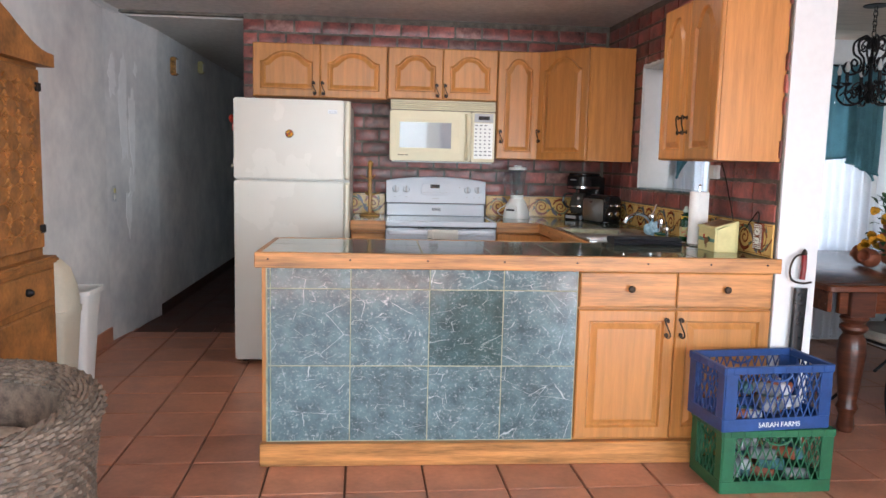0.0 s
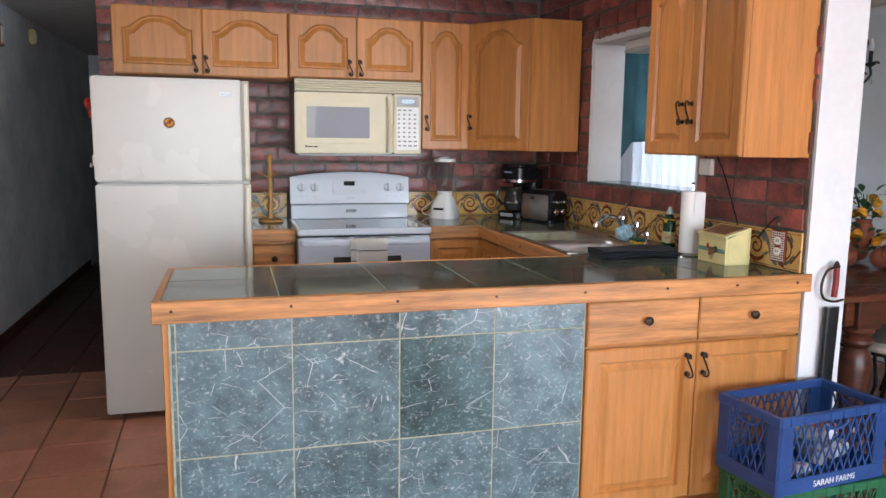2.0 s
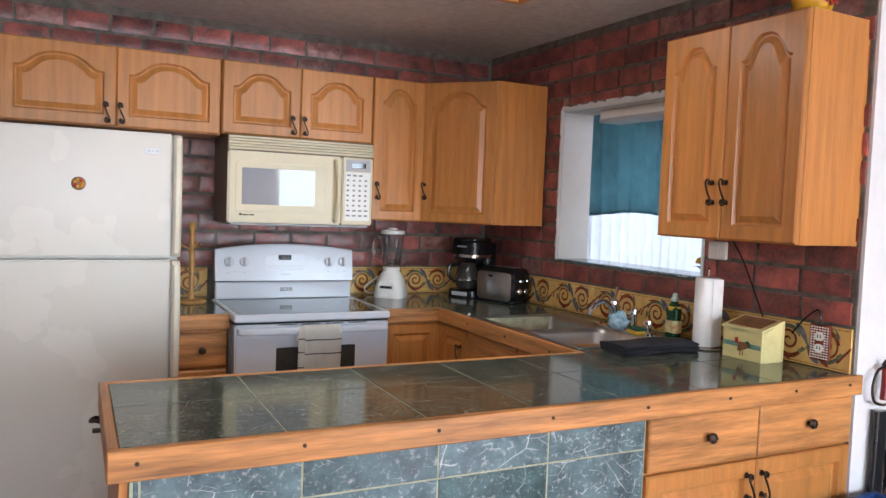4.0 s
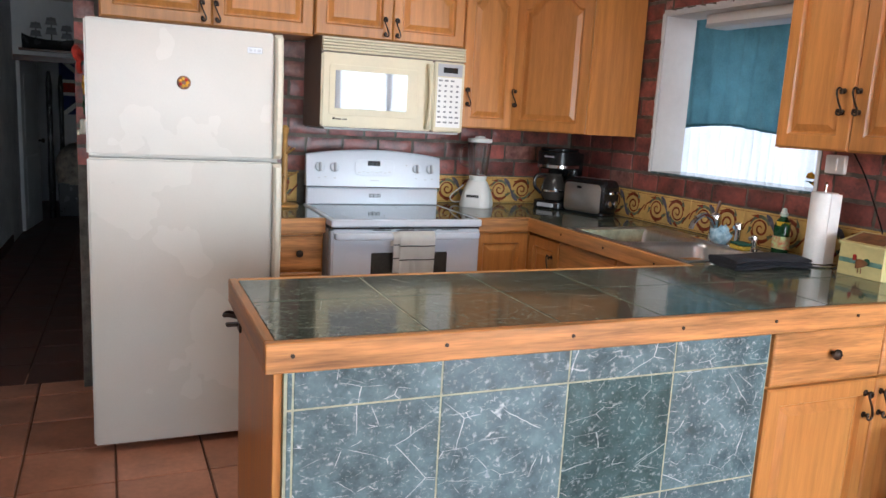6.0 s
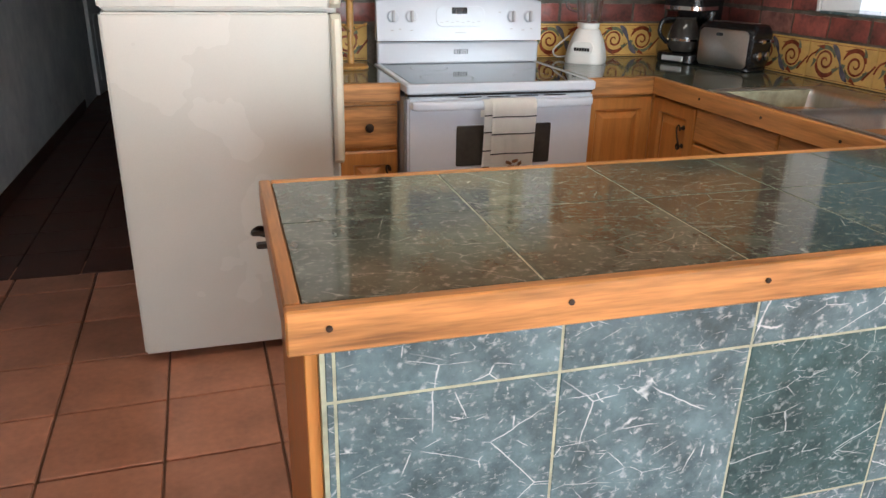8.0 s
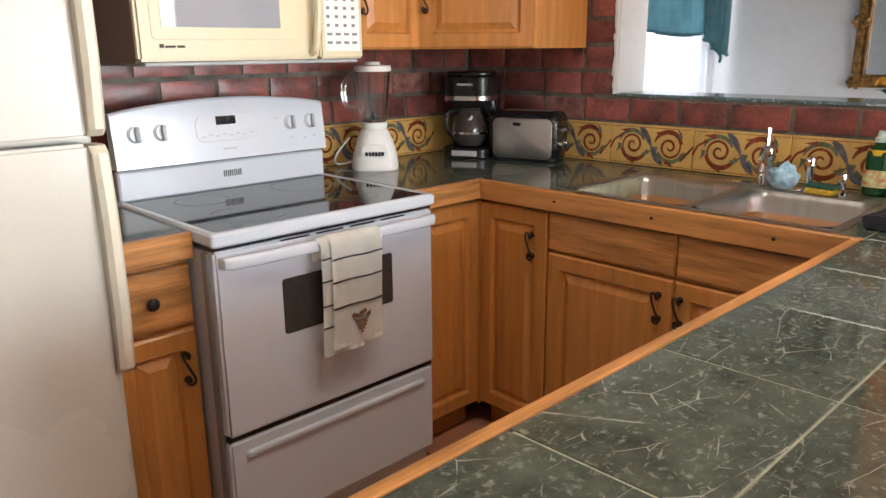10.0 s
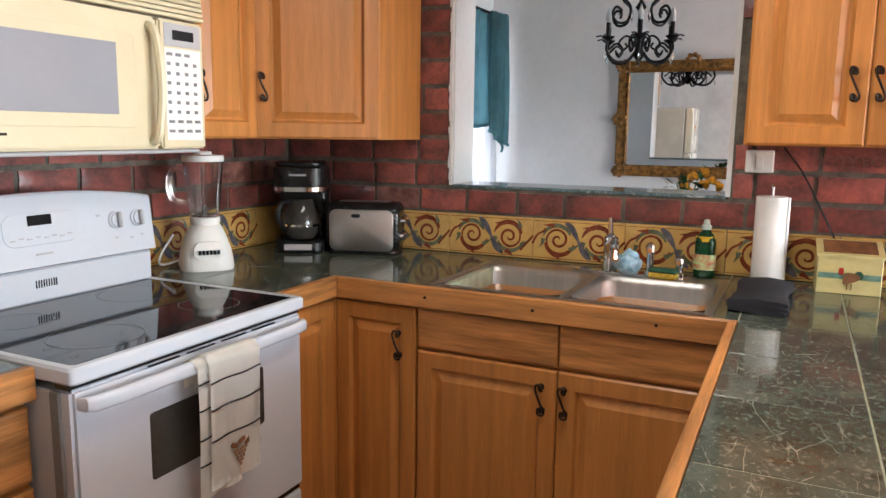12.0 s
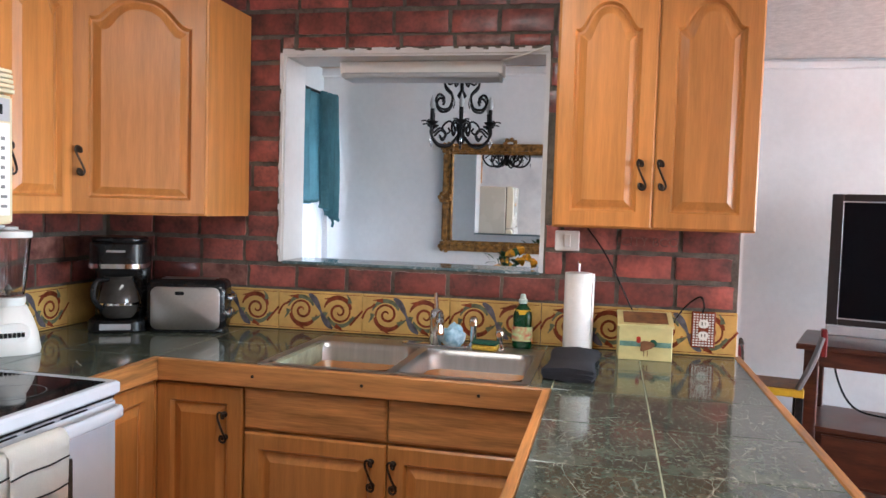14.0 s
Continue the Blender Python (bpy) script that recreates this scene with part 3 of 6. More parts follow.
cabinet("base_cabinet", "narrow oak base cabinet between stove and corner", pose(1.125, BASE_Y, 0), 0.315, BH, 0.62,
        [("door", 0.003, 0.11, 0.311, 0.78, 0, "", 0, 0, 1)], toe=0.1)
BX = 1.44
cabinet("base_cabinet", "oak corner base cabinet with one door", pose(BX, 4.896, 0, 0, 0, -90), 0.305, BH, 0.55,
        [("door", 0.003, 0.11, 0.299, 0.78, 0, "s", 0.25, 0.66, -1)], toe=0.1)
cabinet("sink_base_cabinet", "oak sink cabinet with two doors and false drawers", pose(BX, 4.59, 0, 0, 0, -90), 0.93, BH, 0.55,
        [("drawer", 0.003, 0.768, 0.46, 0.128, 0, "", 0, 0, 1), ("drawer", 0.467, 0.768, 0.46, 0.128, 0, "", 0, 0, 1),
         ("door", 0.003, 0.11, 0.46, 0.648, 0, "s", 0.425, 0.56, -1), ("door", 0.467, 0.11, 0.46, 0.648, 0, "s", 0.03, 0.56, -1)], toe=0.1)
cabinet("peninsula_cabinet", "oak peninsula cabinet with two drawers and two doors", pose(1.222, 3.045, 0), 0.92, BH, 0.58,
        [("drawer", 0.004, 0.735, 0.455, 0.165, 0, "knob", 0.235, 0.09, 1), ("drawer", 0.463, 0.735, 0.453, 0.165, 0, "knob", 0.23, 0.09, 1),
         ("door", 0.004, 0.115, 0.455, 0.61, 0, "s", 0.42, 0.53, -1), ("door", 0.463, 0.115, 0.453, 0.61, 0, "s", 0.03, 0.53, -1)])
pen = thing("peninsula", "kitchen peninsula faced with green marble tiles", "peninsula")
part("body", box(-0.185, 3.0575, 0.0, 1.22, 3.63, BH), grout, pen, smooth=0)
part("end_panel", box(-0.205, 3.075, 0.0, -0.185, 3.63, BH, 0.002), oak, pen, "oak end panel")
part("plinth", box(-0.21, 3.022, 0.0, 2.145, 3.066, 0.105, 0.004), oak_x, pen, "oak plinth board")
op = part("bottle_opener", box(-0.212, 3.57, 0.835, -0.2052, 3.612, 0.895, 0.003), bronze, pen, "dark metal bottle opener")
part("opener_hood", tube(spline([(-0.212, 3.572, 0.88), (-0.238, 3.576, 0.888), (-0.25, 3.591, 0.884), (-0.238, 3.606, 0.888), (-0.212, 3.61, 0.88)], 5), 0.006, 8), bronze, op)
part("opener_tooth", box(-0.246, 3.58, 0.852, -0.212, 3.602, 0.862, 0.003), bronze, op)

# worktop: core, wooden edge, inlaid tiles
top = thing("worktop", "green marble tiled worktop with oak edging", "worktop")
part("bed", box(-0.20, 3.06, BH, 2.15, 3.64, TOP - 0.0014), grout, top, "pale grout bed", smooth=0)
part("bed", box(1.44, 3.64, BH, 2.14, 3.72, TOP - 0.0014), grout, top, "pale grout bed", smooth=0)
part("bed", box(1.44, 4.50, BH, 2.09, 4.9, TOP - 0.0014), grout, top, "pale grout bed", smooth=0)
part("bed", box(1.98, 3.72, BH, 2.12, 4.50, TOP - 0.0014), grout, top, "pale grout bed", smooth=0)
part("bed", box(1.13, 4.9, BH, 2.06, WALL_Y, TOP - 0.0014), grout, top, "pale grout bed", smooth=0)
part("bed", box(0.115, 4.9, BH, 0.347, WALL_Y, TOP - 0.0014), grout, top, "pale grout bed", smooth=0)
for (x0, y0, x1, y1), wood in (((-0.23, 3.034, 2.17, 3.058), oak_x), ((-0.23, 3.058, -0.206, 3.672), oak_y), ((-0.206, 3.648, 1.42, 3.672), oak_x),
                               ((1.42, 3.648, 1.442, 4.876), oak_y), ((1.118, 4.876, 1.442, 4.9), oak_x), ((0.11, 4.876, 0.35, 4.9), oak_x)):
    part("edging", box(x0, y0, BH - 0.003, x1, y1, TOP + 0.001, 0.003), wood, top, "oak edging strip with plugged screws")
plug_mesh = mesh_of("plug", lathe([(0.005, 0), (0.005, 0.004)], 8), bronze)
for x in (-0.172, 0.185, 0.528, 0.872, 1.204, 1.533, 1.83, 2.1):
    piece("plug", plug_mesh, top, pose(x, 3.035, 0.941, 90))
for y in (3.85, 4.2, 4.55):
    piece("plug", plug_mesh, top, pose(1.421, y, 0.937, 0, -90))


def slab(parent, x0, y0, x1, y1, z=TOP, t=0.012, material=None, name="tile"):
    g = 0.0016
    part(name, box(x0 + g, y0 + g, z - t, x1 - g, y1 - g, z, 0.0015), material or green_top, parent, smooth=0)


XJ = (-0.206, 0.150, 0.505, 0.822, 1.125, 1.442, 1.765, 2.10, 2.15)
for a, b in zip(XJ, XJ[1:]):
    for c, d in ((3.058, 3.390), (3.390, 3.648)):
        slab(top, a, c, b, d)
for a, b in ((1.442, 1.765), (1.765, 2.12)):
    slab(top, a, 3.648, b, 3.715)
    slab(top, a, 4.535, b, 4.9)
slab(top, 1.985, 3.715, 2.11, 4.535)
for a, b in ((1.133, 1.442), (1.442, 1.765), (1.765, 2.055)):
    slab(top, a, 4.9, b, 5.23)
    slab(top, a, 5.23, b, WALL_Y)
slab(top, 0.117, 4.9, 0.347, 5.23)
slab(top, 0.117, 5.23, 0.347, WALL_Y)

# peninsula face tiles
for a, b in ((-0.18, -0.165), (-0.165, 0.188), (0.188, 0.541), (0.541, 0.877), (0.877, 1.219)):
    for c, d in ((0.107, 0.457), (0.457, 0.808), (0.808, 0.903)):
        g = 0.0025
        part("tile", box(a + g, 3.056, c + g, b - g, 3.068, d - g, 0.0012), green_dark if (a, c) == (0.541, 0.457) else green, pen, smooth=0)

# ---- appliances ----


def rbox(w, d, h, r, m=None, bm=None, edge=0.006):
    """Box standing on z = 0 with rounded upright corners and softened rims, centred in x and y."""
    loops = []
    for inset, z in ((edge, 0), (0, edge), (0, h - edge), (edge, h)):
        loops.append([(x, y, z) for x, y in rounded(w - 2 * inset, d - 2 * inset, max(r - inset, 0.001))])
    own = rings(loops)
    if m is not None:
        bmesh.ops.transform(own, matrix=m, verts=own.verts[:])
    return join(bm, own) if bm else own


def bars(name, parent, rows, material, y=-0.001, label="", t=0.0015):
    """Small raised marks on a front: (x, z, w, h)."""
    for x, z, w, h in rows:
        part(name, box(x, y - t, z, x + w, y, z + h), material, parent, label, smooth=0)


fr = thing("refrigerator", "bisque top-freezer refrigerator, doors closed", "refrigerator", pose(-0.64, 4.72, 0))
part("body", box(0.004, 0.065, 0.03, 0.746, 0.72, 1.755, 0.008), bisque, fr)
part("kick_grille", box(0.01, 0.08, 0.012, 0.74, 0.10, 0.03), black, fr)
for x in (0.03, 0.68):
    part("foot", lathe([(0.02, 0), (0.02, 0.03)], 12), black, fr, m=pose(x + 0.02, 0.11, 0))
    part("foot", lathe([(0.02, 0), (0.02, 0.03)], 12), black, fr, m=pose(x + 0.02, 0.62, 0))
for nm, z0, z1 in (("freezer_door", 1.243, 1.762), ("door", 0.035, 1.232)):
    d = part(nm, box(0, 0, z0, 0.715, 0.06, z1, 0.008, seg=3), bisque, fr)
    part("gasket", box(0.01, 0.06, z0 + 0.01, 0.705, 0.066, z1 - 0.01), grey_plastic, d, "grey rubber gasket", smooth=0)
    lo, hi = (z0 + 0.004, z1 - 0.004) if nm == "freezer_door" else (0.72, z1 - 0.004)
    hb = rings([[(0.733 + sx, y, z) for sx, y in ((-0.018, 0.05), (-0.018, -0.012 - k), (-0.008, -0.022 - k), (0.008, -0.022 - k), (0.016, -0.012 - k), (0.016, 0.05))]
                for z, k in ((lo, -0.018), (lo + 0.015, 0.0), (lo + (hi - lo) * 0.3, 0.012), (lo + (hi - lo) * 0.7, 0.012), (hi - 0.015, 0.0), (hi, -0.018))])
    part("handle", hb, cream, d, "full-length cream plastic handle")
part("hinge_cap", rbox(0.06, 0.05, 0.012, 0.01), bisque, fr, m=pose(0.04, 0.07, 1.755))
badge = part("badge", box(0.605, -0.003, 1.675, 0.665, 0, 1.70, 0.003), silver, fr, "small silver badge")
bars("mark", badge, ((0.612, 1.682, 0.012, 0.010), (0.630, 1.682, 0.008, 0.010), (0.645, 1.682, 0.014, 0.010)), mid_grey, -0.003)
mg = thing("fridge_magnet", "round orange and brown fruit magnet on the freezer door", "magnet", pose(-0.64 + 0.358, 4.72, 1.54))
part("disc", lathe([(0.025, 0), (0.027, 0.003), (0.024, 0.007)], 20), box_brown, mg, m=pose(0, 0, 0, 90))
for k in range(7):
    a = k * 0.9
    part("fruit", lathe([(0.003, 0), (0.007, 0.003), (0.003, 0.007)], 8), (yellow_petal, red_cloth, jug_y)[k % 3], mg, m=pose(0.014 * math.cos(a), -0.006, 0.014 * math.sin(a), 90))

SX, SY = 0.350, 4.785
st = thing("electric_range", "white freestanding electric range with black glass cooktop", "stove", pose(SX, SY, 0))
part("body", box(0.004, 0.045, 0.02, 0.754, 0.62, 0.925, 0.004), white_enamel, st)
part("side_trim", box(0.0, 0.03, 0.03, 0.012, 0.06, 0.925, 0.003), grey_plastic, st, "grey side seam")
part("cooktop_frame", rings([[(x + 0.379, y + 0.30, z) for x, y in rounded(0.758 - 2 * i, 0.62 - 2 * i, 0.012)] for i, z in ((0.006, 0.942), (0, 0.948), (0, 0.972), (0.006, 0.978), (0.022, 0.978), (0.024, 0.974))]), white_enamel, st)
gl = part("glass_top", box(0.026, 0.018, 0.970, 0.732, 0.575, 0.9765, 0.0008), black_glass, st, "glossy black glass cooktop")
for x, y, r in ((0.2, 0.16, 0.105), (0.56, 0.16, 0.08), (0.2, 0.43, 0.08), (0.56, 0.43, 0.105)):
    part("burner_ring", lathe([(r, 0), (r - 0.002, 0)], 40, cap0=False, cap1=False), grey_plastic, gl, m=pose(x, y, 0.9772))
# backguard: arched top, panel leaning back
loops = []
for y0, y1, dz in ((0.60, 0.60, 0), (0.558, 0.578, 0.0), (0.552, 0.572, -0.006)):
    pts = []
    for k in range(17):
        u = k / 16
        pts.append((0.006 + 0.746 * u, y1, 1.238 + dz + 0.032 * math.sin(math.pi * u) ** 0.8))
    pts += [(0.752, y0, 1.07 + 0.004), (0.006, y0, 1.07 + 0.004)]
    loops.append(pts)
bg = part("backguard", rings(loops), white_enamel, st)
part("lower_back", box(0.01, 0.566, 0.975, 0.748, 0.60, 1.068, 0.006), white_enamel, st)
lean = pose(0, 0.5515, 1.07, -6)
for x in (0.075, 0.155, 0.615, 0.695):
    kn = part("knob", lathe([(0.026, 0), (0.026, 0.004), (0.022, 0.007), (0.021, 0.012)], 22), white_enamel, st, "white control knob", m=lean @ pose(x, 0, 0.105, 90))
    part("grip", box(-0.006, -0.023, 0.010, 0.006, 0.023, 0.026, 0.003), mid_grey, kn)
pan = part("control_panel", rings([[(0.375 + x, 0, 0.105 + z) for x, z in rounded(0.22, 0.085, 0.03)], [(0.375 + x, -0.0012, 0.105 + z) for x, z in rounded(0.218, 0.083, 0.029)]]), white_enamel, st, m=lean, smooth=0)
part("display", box(0.335, -0.0045, 0.115, 0.405, -0.002, 0.142, 0.0008), black_glass, pan, "black clock display")
for k in range(8):
    bars("key_mark", pan, ((0.282 + 0.024 * k, 0.082 if k % 2 else 0.078, 0.014, 0.004),), mid_grey, -0.002)
for x, z, w in ((0.065, 0.045, 0.012), (0.10, 0.05, 0.01), (0.15, 0.045, 0.012), (0.35, 0.035, 0.05), (0.605, 0.05, 0.012), (0.66, 0.045, 0.012), (0.70, 0.05, 0.01), (0.55, 0.12, 0.012)):
    part("printed_mark", box(x, -0.0015, z, x + w, 0.0, z + 0.005), mid_grey, st, m=lean, smooth=0)
for k in range(9):
    part("vent_slot", box(0.35 + 0.0075 * k, 0.5655, 1.015, 0.354 + 0.0075 * k, 0.568, 1.036), black, st, smooth=0)
od = part("oven_door", box(0.006, 0.0, 0.415, 0.752, 0.045, 0.932, 0.008, seg=2), white_enamel, st)
# black strip paints the shade in the gap between door and cooktop
part("top_gap", box(0.008, 0.008, 0.93, 0.75, 0.05, 0.944), black, st, "black strip for the shaded gap under the cooktop", smooth=0)
part("window", rings([[(x + 0.388, y, z + 0.742) for x, z in rounded(0.385 - i, 0.157 - i, 0.008)] for i, y in ((0, 0.002), (0, -0.0015), (0.006, -0.0022))]), oven_window, od, "dark oven window", smooth=0)
part("handle", rings([[(x, y - dy, 0.903 + z) for y, z in rounded(0.022, hh, 0.010)] for x, dy, hh in ((0.016, 0.004, 0.024), (0.02, 0.018, 0.03), (0.035, 0.030, 0.034), (0.10, 0.036, 0.034), (0.379, 0.038, 0.034), (0.66, 0.036, 0.034), (0.723, 0.030, 0.034), (0.738, 0.018, 0.03), (0.742, 0.004, 0.024))]), white_enamel, od, "white bar handle")
for k in range(4):
    part("vent_slot", box(0.20 + 0.115 * k, -0.001, 0.9255, 0.29 + 0.115 * k, 0.004, 0.9285), black, st, smooth=0)
dr = part("drawer", box(0.006, 0.004, 0.10, 0.752, 0.045, 0.400, 0.008, seg=2), white_enamel, st)
part("grip_rail", box(0.05, -0.008, 0.345, 0.708, 0.006, 0.368, 0.007), white_enamel, dr)
# shade of the slit above the drawer, filled in as a black strip
part("drawer_gap", box(0.01, 0.012, 0.398, 0.748, 0.04, 0.417), black, st, "black strip for the shaded, worn gap above the drawer", smooth=0)
part("base", box(0.02, 0.06, 0.0, 0.738, 0.6, 0.10), black, st)

# towel over the oven handle
tw = thing("dish_towel", "cream striped dish towel with grape motif on the oven handle", "towel", pose(0.258, SY + 0.022, 0))


def drape(w, front, back, x0, y, z, r, ripple=0.004):
    """Cloth over a bar that runs in x: strip down the front and shorter one behind."""
    prof = [(y - r - 0.004, z - front + front * k / 14) for k in range(15)] + [(y - r * math.cos(a), z + r * math.sin(a)) for a in [math.pi * k / 8 for k in range(1, 8)]] + [(y + r, z - back * k / 6) for k in range(1, 7)]
    cols = []
    for i in range(13):
        u = i / 12
        cols.append([(x0 + w * u + 0.004 * math.sin(9 * zz), yy + ripple * math.sin(u * 9 + zz * 6) * min(1, (z - zz + 0.02) * 6) - 0.004 * u, zz) for yy, zz in prof])
    bm = rings(cols, close=False, cap0=False, cap1=False)
    bmesh.ops.solidify(bm, geom=bm.faces[:], thickness=0.003)
    return bm


part("cloth", drape(0.175, 0.305, 0.06, 0.402, -0.06, 0.906, 0.022), towel_w, tw, smooth=60)
part("under_fold", drape(0.14, 0.318, 0.05, 0.372, -0.056, 0.904, 0.020), towel_w, tw, smooth=60)
for x0, w, yy, zs in ((0.4015, 0.176, -0.0885, (0.862, 0.797, 0.722)), (0.3715, 0.06, -0.0825, (0.868, 0.805, 0.735, 0.672))):
    for z in zs:
        part("stripe", tube([(x0 + w * k / 10 + 0.004 * math.sin(9 * z), yy - 0.003 * k / 10 + 0.004 * math.sin(0.9 * k * w / 0.176 + z * 6) * 0.9, z) for k in range(11)], 0.0024, 5), black, tw, "dark woven stripe")
for k in range(15):
    r = (0, 0, 0, 0, 0, 1, 1, 1, 1, 2, 2, 2, 3, 3, 4)[k]
    c = (0, 1, 2, 3, 4, 0, 1, 2, 3, 0, 1, 2, 0, 1, 0)[k]
    part("grape", lathe([(0.001, 0), (0.0048, 0.002), (0.001, 0.004)], 8), box_brown, tw, m=pose(0.478 + 0.0098 * c + 0.0049 * r, -0.0905, 0.672 - 0.0095 * r, 90))
for x, z, a in ((0.478, 0.686, 25), (0.503, 0.692, -15), (0.525, 0.684, -35)):
    part("grape_leaf", rings([[(u, y, v) for u, v in rounded(0.026, 0.012, 0.0055)] for y in (-0.001, 0.001)]), box_brown, tw, m=pose(x, -0.0915, z, 0, a, 0))

mw = thing("microwave", "almond over-the-range microwave oven mounted under the cabinet", "microwave", pose(0.372, 5.138, 1.374) @ Matrix.Diagonal((1, 1, 1.037, 1)))
part("body", box(0.003, 0.03, 0.008, 0.757, 0.405, 0.43, 0.003), mat("brown_painted_metal", (0.16, 0.115, 0.085), 0.4, vary=0.06), mw, "brown painted side")
part("underside", box(0.02, 0.01, 0.0, 0.74, 0.39, 0.010, 0.003), mid_grey, mw, "grey underside tray")
for k in range(5):
    part("vent_slat", box(0.004, -0.004 + 0.002 * k, 0.360 + 0.0135 * k, 0.758, 0.03, 0.3705 + 0.0135 * k, 0.002), almond, mw)
md = part("door", box(0.002, 0, 0.012, 0.585, 0.032, 0.354, 0.008, seg=2), almond, mw)
part("door_frame", rings([[(0.27 + x, y, 0.185 + z) for x, z in rounded(0.46 - i, 0.235 - i, 0.015)] for i, y in ((0.0, 0.006), (0.0, -0.0015), (0.004, -0.0022))]), almond, md, smooth=0)
part("window", box(0.07, -0.0045, 0.10, 0.44, -0.001, 0.275), mw_glass, md, "reflective grey window", smooth=0)
part("handle", tube(spline([(0.55, 0.0, 0.33), (0.553, -0.02, 0.315), (0.558, -0.03, 0.25), (0.56, -0.033, 0.18), (0.558, -0.03, 0.11), (0.553, -0.02, 0.045), (0.55, 0, 0.03)], 5), 0.012, 8), almond, md, "curved almond handle")
bars("printed_name", md, ((0.06, 0.047, 0.012, 0.010), (0.075, 0.047, 0.03, 0.006), (0.11, 0.047, 0.022, 0.006)), bronze, -0.002)
mp_ = part("control_panel", box(0.588, 0.0, 0.012, 0.757, 0.032, 0.354, 0.006, seg=2), almond, mw)
part("panel_top", box(0.605, -0.002, 0.285, 0.742, 0.0, 0.345, 0.001), mid_grey, mp_, "grey display surround")
part("display", box(0.635, -0.0035, 0.302, 0.715, -0.001, 0.328, 0.0008), black_glass, mp_, "black display")
part("key_field", box(0.605, -0.0012, 0.035, 0.742, 0.0, 0.280, 0.0005), white_plastic, mp_)
for r in range(9):
    for c in range(4):
        if r in (0,) and c == 3:
            continue
        w, h = (0.020, 0.008) if r in (0, 7, 8) else (0.012, 0.009)
        part("key", box(0.612 + 0.033 * c, -0.003, 0.26 - 0.0255 * r, 0.612 + 0.033 * c + w, -0.0012, 0.26 - 0.0255 * r + h), grey_plastic, mp_, smooth=0)

# ---- sink and its taps ----
sk = thing("sink", "stainless steel double-bowl drop-in kitchen sink", "sink")
SX0, SX1, SY0, SY1 = 1.452, 1.99, 3.712, 4.55
rim = bmesh.new()
for a in (0,):
    xs = (SX0, 1.474, 1.885, SX1)
    ys = (SY0, 3.736, 4.112, 4.142, 4.526, SY1)
    for i in range(3):
        for j in range(5):
            if i == 1 and j in (1, 3):
                continue
            box(xs[i], ys[j], TOP - 0.004, xs[i + 1], ys[j + 1], TOP + 0.0035, bm=rim)
part("rim", rim, steel, sk, "brushed steel rim", smooth=0)
for y0, y1 in ((3.736, 4.112), (4.142, 4.526)):
    cx, cy, w, d = (1.474 + 1.885) / 2, (y0 + y1) / 2, 0.411, y1 - y0
    bowl = rings([[(cx + x, cy + y, z) for x, y in rounded(w - i, d - i, r, 6)] for i, z, r in ((-0.006, TOP + 0.004, 0.05), (0.004, TOP + 0.002, 0.05), (0.016, TOP - 0.02, 0.055), (0.03, TOP - 0.14, 0.055), (0.07, TOP - 0.168, 0.05), (0.26, TOP - 0.175, 0.03))], cap0=False)
    bo = part("bowl", bowl, steel, sk, "deep brushed steel bowl", smooth=60)
    part("drain", lathe([(0.04, 0.0), (0.042, 0.003), (0.03, 0.004), (0.012, 0.001)], 18), chrome, bo, m=pose(cx, cy, TOP - 0.174))
fa = thing("faucet", "chrome single-lever kitchen faucet on the sink rim", "faucet", pose(1.94, 4.10, TOP + 0.003))
part("base_plate", rbox(0.055, 0.25, 0.008, 0.025), chrome, fa)
part("column", lathe([(0.026, 0.008), (0.024, 0.05), (0.022, 0.09), (0.026, 0.10), (0.022, 0.125), (0.008, 0.135)], 16), chrome, fa)
part("lever", tube(spline([(0.0, 0, 0.13), (0.01, 0.004, 0.15), (0.025, 0.01, 0.185)], 5), 0.008, 8), chrome, fa)
part("spout", tube(spline([(-0.01, -0.005, 0.075), (-0.05, -0.02, 0.115), (-0.11, -0.04, 0.13), (-0.17, -0.055, 0.105), (-0.19, -0.06, 0.075)], 6), 0.011, 10), chrome, fa)
for nm, lab, y, h in (("side_sprayer", "chrome side sprayer with black tip", 3.965, 0.11), ("soap_dispenser", "small chrome soap dispenser", 3.87, 0.07)):
    o = thing(nm, lab, "sprayer" if h > 0.1 else "dispenser", pose(1.945, y, TOP + 0.003))
    part("base", lathe([(0.02, 0), (0.019, 0.012), (0.012, 0.02), (0.012, h * 0.7)], 14), chrome, o)
    part("head", lathe([(0.012, h * 0.7), (0.016, h * 0.75), (0.015, h * 0.95), (0.008, h)], 14), chrome, o)
    part("tip", tube([(0, 0, h * 0.85), (-0.025, 0, h * 0.8)], 0.009, 8), chrome, o)
rag = thing("dishcloth", "blue and white checked cloth bunched beside the faucet", "cloth", pose(1.915, 4.035, TOP + 0.01))
bm = bmesh.new()
bmesh.ops.create_icosphere(bm, subdivisions=3, radius=0.042)
for v in bm.verts:
    k = noise.noise(v.co * 40)
    v.co = Vector((v.co.x, v.co.y * 1.1, v.co.z + 0.035)) * (1 + 0.35 * k)
    v.co.z = max(v.co.z, 0.0)
part("cloth", bm, blue_cloth, rag, smooth=50)
sp = thing("sponge", "yellow sponge with green scouring side on the sink rim", "sponge", pose(1.925, 3.915, TOP + 0.004, 0, 0, 80))
part("foam", box(-0.045, -0.03, 0.0, 0.045, 0.03, 0.02, 0.005), sponge_y, sp)
part("scourer", box(-0.045, -0.03, 0.02, 0.045, 0.03, 0.03, 0.003), sponge_g, sp)
